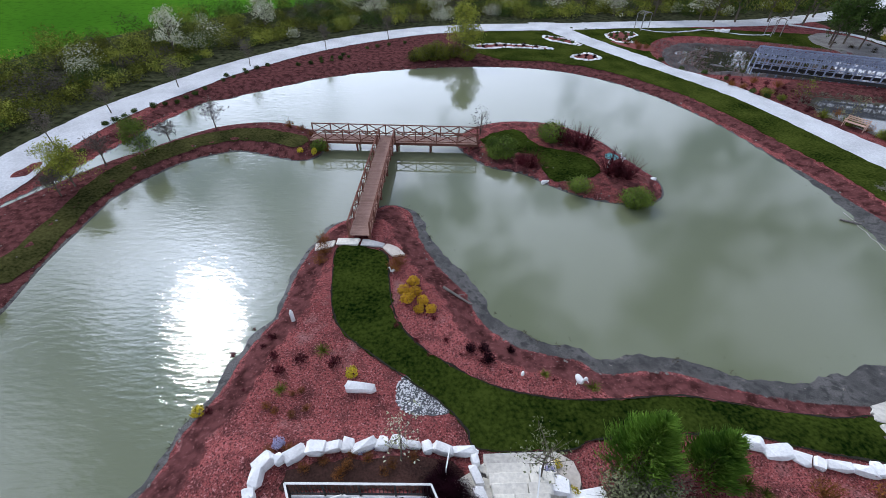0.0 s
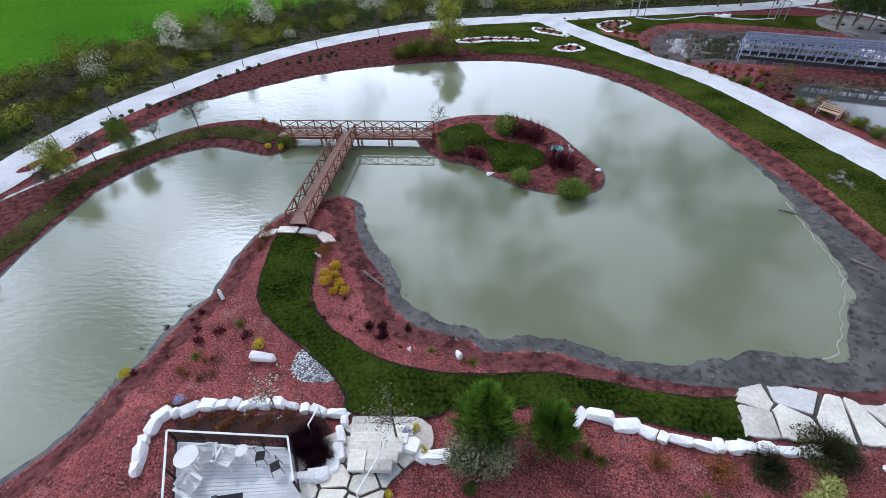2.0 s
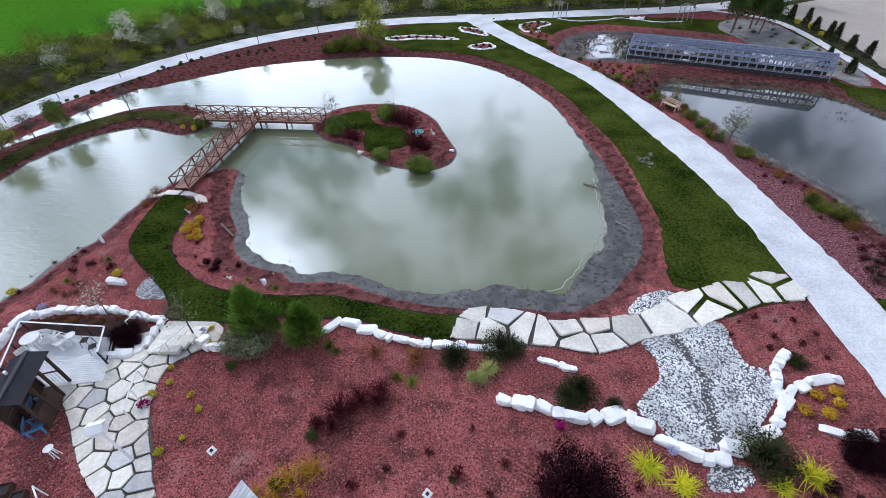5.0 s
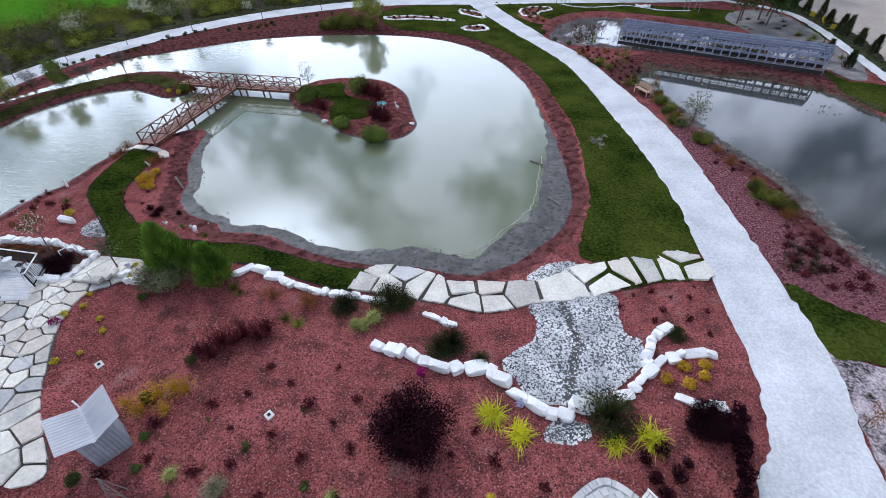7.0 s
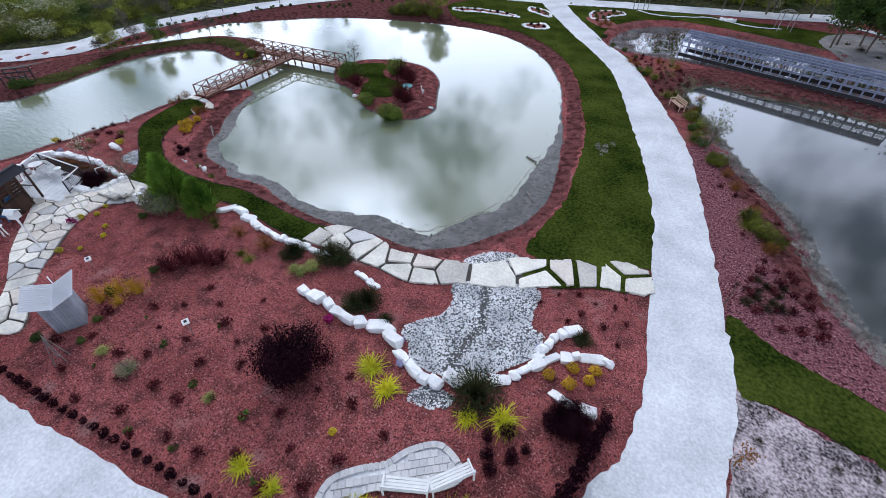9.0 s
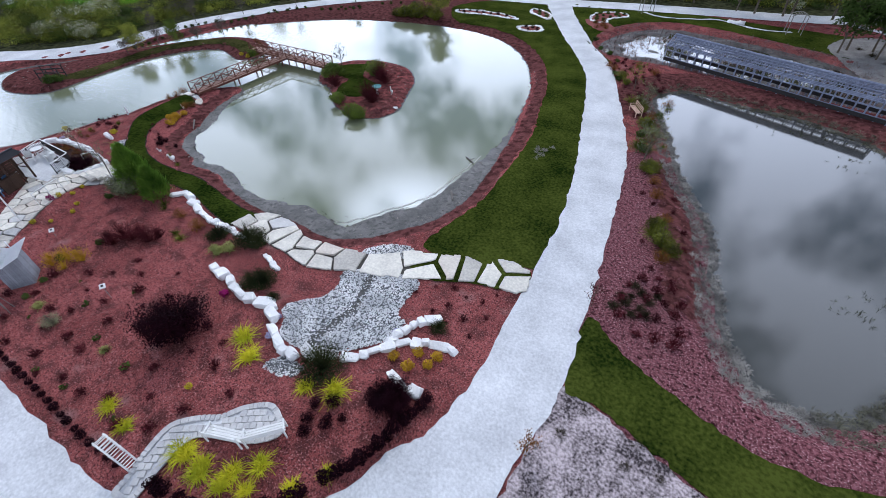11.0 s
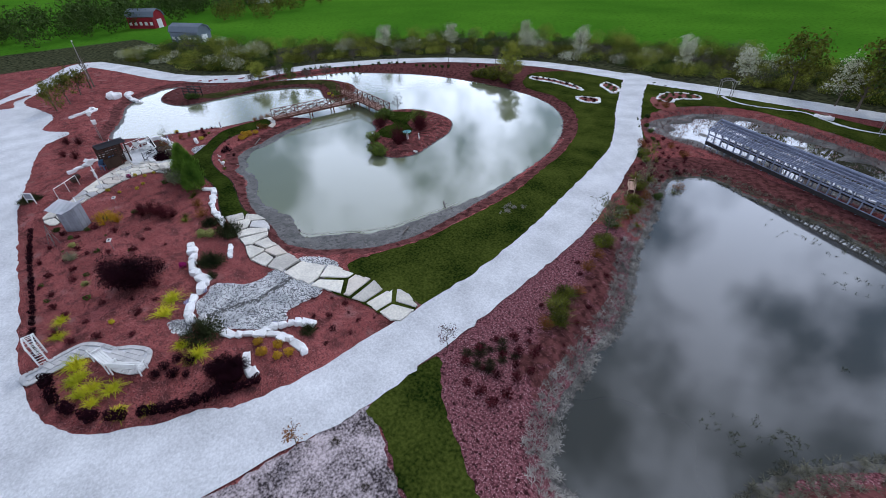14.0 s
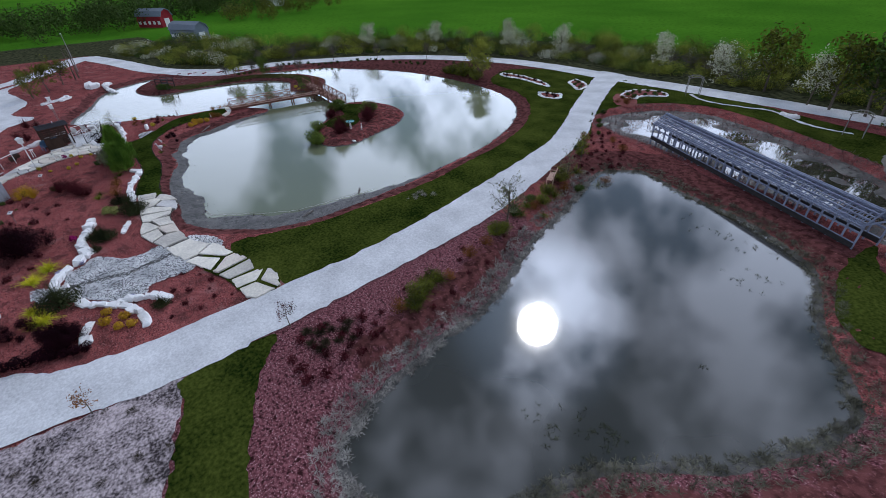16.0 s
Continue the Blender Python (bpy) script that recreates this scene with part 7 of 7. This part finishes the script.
for (x0, y0), (x1, y1), label in (((-5.49, 15.62), (-4.12, 14.43), "pale dead branch lying on the shore"), ((22.18, 16.7), (22.87, 15.62), "grey log lying on the mud"), ((20.94, 21.58), (21.87, 20.96), "grey stick standing from the water")):
    t = thing("driftwood", label, "driftwood")
    bm = bmesh.new()
    a, b = Vector((x0, y0, max(ground_z(x0, y0), WATER) + 0.05)), Vector((x1, y1, max(ground_z(x1, y1), WATER) + 0.1))
    bar(bm, a, b, 0.08, 0.05, 7)
    part("stem", bm, M["log"], t)
    bm = bmesh.new()
    bar(bm, a.lerp(b, 0.5), a.lerp(b, 0.7) + Vector((0.25, 0.1, 0.3)), 0.035, 0.012, 5)
    part("branch", bm, M["log"], t)

# ---- far beds and borders ----
wave = smooth(xy("25.7,68.7 27.2,67.4 29.3,66.8 32.8,67.5 35.5,68.3 38.2,66.5 40.5,65.6 43,65.6 43.9,65.8"), 5, False)
draped("wave_border", ribbon(wave, 0.42), M["gravel"], 0.09, 0.6, "wavy white stone border across the far lawn", "stone border", seed=61)
rock_wall("pile of white rocks in the far border", "37.1,67.6 37.7,67.9 38.3,67.8 37.4,67.2 38,67.3", (0.8, 0.6, 0.5), 20, "rock_pile")
for i, (pts, label) in enumerate((("-0.19,59.53 4,60.28 8.87,59.32 9.96,58.17 4.92,58.83 0.91,58.37", "long bed ringed with white stones"), ("10.5,64.26 13.19,63.06 14.34,60.09 12.93,60.77 10.77,62.41", "bed ringed with white stones at the lane"), ("11.79,54.79 14.06,56.25 15.16,54.34 13.42,53.62", "small bed ringed with white stones"), ("19.83,61.84 19.59,65.39 22.31,66.95 24.18,65.47 21.97,63.4 21.91,61.38", "curved bed ringed with white stones"))):
    o = smooth(xy(pts), 5)
    draped("far_bed", o, M["mulch"], 0.07, 0.7, "mulched flower bed on the far lawn", "flower bed", seed=70 + i)
    step = max(1, len(o) // 22)
    rock_wall(label, np.concatenate([o[::step], o[:1]]), (0.6, 0.4, 0.3), 30 + i, "stone_edging")
    plant("green_shrub" if i % 2 else "barberry", "small shrub in a stone-edged far bed", scatter(rng, o, 0.9, 300, 0.35), 0.5, "shrubs in far bed " + "abcd"[i])
draped("bed_drive_east", smooth(xy("19.9,59.83 19.13,62.15 21.11,61.84 22.97,60.62 23.73,58.34 22.03,57.53"), 4), M["mulch"], 0.06, 0.8, "mulched bed along the drive", "flower bed", seed=80)
plant("rusty_shrub", "orange-brown plant in the drive bed", "21.98,59.52 21.49,58.45 22.69,58.62 20.92,60.44 21.94,60.61 26.41,45.11 27.19,44.2", 0.9)
plant("green_shrub", "small dark shrub in the drive bed", "22.67,53.9 24.01,51.23 25.57,49.04 26.97,46.96 20.73,60.75", 0.6)
draped("gravel_grove", smooth(xy("47.4,61.6 49.3,65.2 52.6,66.8 55.6,64.6 56.3,58.6 56.1,52 55.6,44.4 53.9,39.9 52.1,40.3 51.6,43.9 50.8,49.6 49.5,54.4 47.9,58.4"), 4), M["greygravel"], 0.06, 1.2, "grey gravel under the trees", "gravel bed", seed=81)
draped("road_east", ribbon(smooth(xy("50.6,71.8 54.6,68.6 57,64.6 57.35,57.8 56.9,51 56.3,44.3 55.6,38"), 5, False), 1.15), M["gravel"], 0.08, 1.0, "white gravel lane past the grove", "road", seed=82)
draped("soil_lot", smooth(xy("60.4,71 60.8,62 60.2,52 59.4,40 78.69,37.66 101.89,62.73 88,84 70,77.5"), 4), M["soil"], 0.12, 2.0, "bare dry soil lot", "bare soil", seed=83)
for i, (x, y) in enumerate(((58.7, 68.4), (59.2, 65.6), (59.3, 62.0), (59.2, 59.6), (59.0, 56.2), (58.7, 54.4), (58.6, 51.2), (58.2, 47.6), (52.9, 46.3), (53.6, 43.2))):
    evergreen("small_conifer", "small dark conifer beside the east lane", x, y, 1.6 + 0.3 * (i % 3), 0.45, "juniper", 500, 70 + i, "conifers by the east lane")
plant("yellow_shrub", "low yellow-green shrub beside the east lane", "59.3,63.7 59.5,60.8 59.1,57.8", 1.3)
plant("green_tuft", "olive green plant in grey gravel", "53.9,52.3 54.6,50.6 53.3,49.6 54.4,48.4 53.1,47.4 54.6,46.3 53.6,54.4 54.8,53.2", 1.5, "olive plants in the grove")
plant("dark_tuft", "dark tuft in grey gravel", "52.4,57.2 51.3,59.6 53.6,58.4 50.3,61.6 54.3,60.4", 1.1, "dark tufts in the grove")
draped("lawn_east", smooth(xy("51.1,42.6 50.5,39 50.9,36.2 51.7,33.6 53.6,31.6 60,32.5 59,39.5 55.2,38.6 53.8,39.2 52,39.6"), 4), M["olive_lawn"], 0.045, 0.9, "mown green grass past the timber frame", "lawn", seed=86)

# ---- the west end ----
draped("road_west", smooth(xy("-23.31,-1.4 -27.74,-3.75 -33.47,-2.19 -39.28,-3.4 -46.49,-4.88 -54.33,-0.91 -66.48,5.5 -72.13,8.58 -73.04,3.56 -59.16,-2.66 -47.13,-9.75 -39.59,-12.77 -27.07,-9.63 -18.57,-10.12"), 4), M["gravel"], 0.065, 1.5, "white gravel drive at the west end", "road", seed=84)
draped("west_island_bed", smooth(xy("-43.73,-6.09 -47.14,-6.04 -50.42,-3.67 -50.03,-5.38 -46.36,-8.09 -43.99,-7.78"), 4), M["mulch"], 0.1, 1.0, "mulched island bed in the drive", "flower bed", seed=85)
rock_wall("white rocks round a bed on the west bank", "-31.53,-0.31 -32.16,0.66 -33.22,1.61 -34.13,2.37 -33.21,2.82 -32.14,1.87", (0.8, 0.6, 0.4), 40)
rock_wall("white rocks at the basin's inlet", "-34.06,8.98 -35.45,8.25 -36.84,7.76 -38.4,7.48 -39.29,8.2", (0.9, 0.7, 0.6), 41)
rock_wall("blue-grey rock mound at the west bank", "-37.88,5.95 -38.83,5.52 -39.62,5.88 -38.85,6.49", (1.1, 0.9, 0.9), 42, "rock_mound")
t = thing("dock_frame", "dark timber frame on the tip of the spit", "timber frame", (-29.93, 15.09, ground_z(-29.93, 15.09)), 40)
for sx in (-1, 0, 1):
    for sy in (-1, 1):
        bm = bmesh.new()
        bar(bm, (sx * 1.1, sy * 0.6, -0.1), (sx * 1.1, sy * 0.6, 1.4), 0.09)
        part("post", bm, M["darkrail"], t)
for sy in (-1, 1):
    for z in (0.5, 1.0, 1.4):
        bm = bmesh.new()
        bar(bm, (-1.2, sy * 0.6, z), (1.2, sy * 0.6, z), 0.06, 0.08)
        part("rail", bm, M["darkrail"], t)
plant("green_shrub", "dark bush on the tip of the spit", "-29.05,14.24 -28.75,15.05", 1.1)
t = thing("lamp_post", "tall grey lamp post beside the lane", "lamp post", (-56.33, 4.73, ground_z(-56.33, 4.73)))
bm = bmesh.new()
bar(bm, (0, 0, 0), (0, 0, 6.2), 0.09, 0.06, 8)
part("pole", bm, M["pole"], t)
bm = bmesh.new()
bar(bm, (0, 0, 6.0), (0.9, 0, 6.4), 0.05, 0.04, 6)
lamp_arm = part("arm", bm, M["pole"], t)
bm = bmesh.new()
box(bm, (1.1, 0, 6.42), (0.5, 0.22, 0.12), None, 0.02)
part("lamp_head", bm, M["white"], lamp_arm)
for x, y, h, label in ((-19.95, 1.32, 2.8, "white martin house on a leaning post in mulch"), (-17.28, 1.38, 2.2, "thin grey post in the mulched bank")):
    t = thing("bird_house", label, "bird house", (x, y, ground_z(x, y)), 10)
    bm = bmesh.new()
    bar(bm, (0, 0, 0), (0.1, 0, h), 0.045)
    part("post", bm, M["pole"], t)
    bm = bmesh.new()
    box(bm, (0.1, 0, h + 0.2), (0.4, 0.34, 0.4), None, 0.02)
    part("house", bm, M["white"], t)
    bm = bmesh.new()
    box(bm, (0.1, 0, h + 0.43), (0.52, 0.46, 0.05), None, 0.01)
    part("roof", bm, M["white"], t)
plant("red_shrub", "sparse maroon shrub on the west bank", "-18.51,-0.84 -19.35,-1.9 -15.05,-2.63 -13.39,-1.72", 1.2)

# ---- hedgerow, fields and far farm ----
def hedgerow():
    rng_ = np.random.default_rng(15)
    t = np.gradient(FAR_ROAD, axis=0)
    nrm = np.stack([-t[:, 1], t[:, 0]], 1) / np.hypot(t[:, 0], t[:, 1])[:, None]
    sets = {"olive": [], "green": [], "twig": [], "blossom": [], "spring": []}
    for i in range(len(FAR_ROAD) - 1):
        ln = np.hypot(*(FAR_ROAD[i + 1] - FAR_ROAD[i]))
        near = FAR_ROAD[i][0] < 70
        for k in range(int(ln * (4.6 if near else 1.2)) + 1):
            off = 5.2 + 18.5 * rng_.random() ** 1.1
            p = FAR_ROAD[i] + (FAR_ROAD[i + 1] - FAR_ROAD[i]) * rng_.random() + nrm[i] * off
            r = 0.9 + 1.7 * rng_.random() ** 1.5
            h = (0.8 + 1.0 * r) * (0.7 + 0.5 * rng_.random()) * (0.5 + 0.026 * off)
            kind = rng_.choice(["olive", "green", "twig", "blossom", "spring"], p=[0.32, 0.24, 0.07, 0.05, 0.32])
            n = int(340 * r) if near else 60
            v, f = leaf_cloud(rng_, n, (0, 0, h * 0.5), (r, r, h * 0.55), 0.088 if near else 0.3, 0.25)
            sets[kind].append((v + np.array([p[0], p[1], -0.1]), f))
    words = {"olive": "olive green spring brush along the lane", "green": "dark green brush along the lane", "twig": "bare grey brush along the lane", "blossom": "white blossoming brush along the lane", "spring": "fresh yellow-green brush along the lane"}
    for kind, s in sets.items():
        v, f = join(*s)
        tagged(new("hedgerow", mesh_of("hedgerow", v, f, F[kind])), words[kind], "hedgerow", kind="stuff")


hedgerow()
for i, (x, y, h) in enumerate(((-13.77, 74.15, 4.6), (-3.64, 77.2, 4.4), (-35.95, 54.84, 4.2), (24.73, 77.43, 4.4), (15.62, 78.2, 4.8), (37.22, 73.76, 5.2), (-28.64, 66.98, 4))):
    tree("blossom_tree", "round white-blossoming tree in the hedgerow", x, y, h, 0.1, 1.7, 26, 1500, 0.12, "blossom", 0.7, 90 + i, start=0.15, group="blossom trees in the hedgerow")
for i, (x, y, h) in enumerate(((39.52, 73.49, 7), (42.93, 73.34, 8), (48.54, 73.76, 8.5), (53.62, 75.75, 8), (58.27, 77.02, 9), (43.98, 75.07, 8), (62.17, 77.47, 9), (53.28, 72.32, 7), (31.31, 76.96, 6.4))):
    tree("hedge_tree", "leafy tree in the hedgerow", x, y, h, 0.16, 2.6, 26, 1300, 0.24, "green" if i % 2 else "olive", 1.2, 110 + i, start=0.2, group="trees in the hedgerow")


def woodland(name, x0, y0, x1, y1, depth, n, h, label, seed):
    rng_ = np.random.default_rng(seed)
    sets = []
    d = np.array([x1 - x0, y1 - y0], float)
    nrm = np.array([-d[1], d[0]]) / np.hypot(*d)
    for k in range(n):
        p = np.array([x0, y0]) + d * rng_.random() + nrm * depth * rng_.random()
        hh = h * (0.7 + 0.5 * rng_.random())
        v, f = leaf_cloud(rng_, 240, (0, 0, hh * 0.55), (hh * 0.42, hh * 0.42, hh * 0.52), hh * 0.045, 0.4)
        sets.append((v + np.array([p[0], p[1], 0]), f))
    v, f = join(*sets)
    tagged(new(name, mesh_of(name, v, f, F["green" if seed % 2 else "olive"])), label, "woodland", kind="stuff")


woodland("far_woods", -128, -30, -190, 62, -40, 150, 7, "dark bare woods beyond the west field", 1)
woodland("far_woods", 120, 190, -60, 330, -40, 260, 8, "dark bare woods beyond the crop field", 3)
woodland("farm_trees", -118, 44, -170, 100, -22, 40, 5, "green trees round the far farm", 2)


def barn(x, y, turn, w, ln, h, wall, label, name="barn"):
    t = thing(name, label, name.replace("_", " "), (x, y, 0), turn)
    bm = bmesh.new()
    box(bm, (0, 0, h / 2), (ln, w, h))
    part("shell", bm, wall, t)
    prof = [(-w / 2, h), (-w * 0.34, h + w * 0.26), (0, h + w * 0.4), (w * 0.34, h + w * 0.26), (w / 2, h)]
    for s in (-1, 1):
        bm = bmesh.new()
        bm.faces.new([bm.verts.new((s * (ln / 2 - 0.02), a, b)) for a, b in prof])
        part("gable", bm, wall, t)
    for (a, b), (c, d) in zip(prof, prof[1:]):
        bm = bmesh.new()
        bar(bm, (0, a, b + 0.1), (0, c, d + 0.1), ln + 0.8, 0.15)
        part("roof_slope", bm, M["roofgrey"], t)
    for k in range(5):
        bm = bmesh.new()
        box(bm, (-ln / 2 + ln * (k + 0.5) / 5, -w / 2 - 0.03, h * 0.45), (ln * 0.1, 0.08, h * 0.3))
        part("window", bm, M["white"], t)
    bm = bmesh.new()
    box(bm, (ln / 2 + 0.03, 0, h * 0.4), (0.08, w * 0.4, h * 0.8))
    part("door", bm, M["white"], t)


barn(-122, 28, 40, 5, 8.6, 2.9, M["redbarn"], "red gambrel-roofed barn at the far farm")
barn(-84, 30, 30, 4.4, 8.5, 2.2, M["roofgrey"], "long grey farm shed beside the barn", "farm_shed")
barn(-165, 80, 10, 7, 9, 3.4, M["white"], "white farmhouse among far trees", "farmhouse")
pavers()
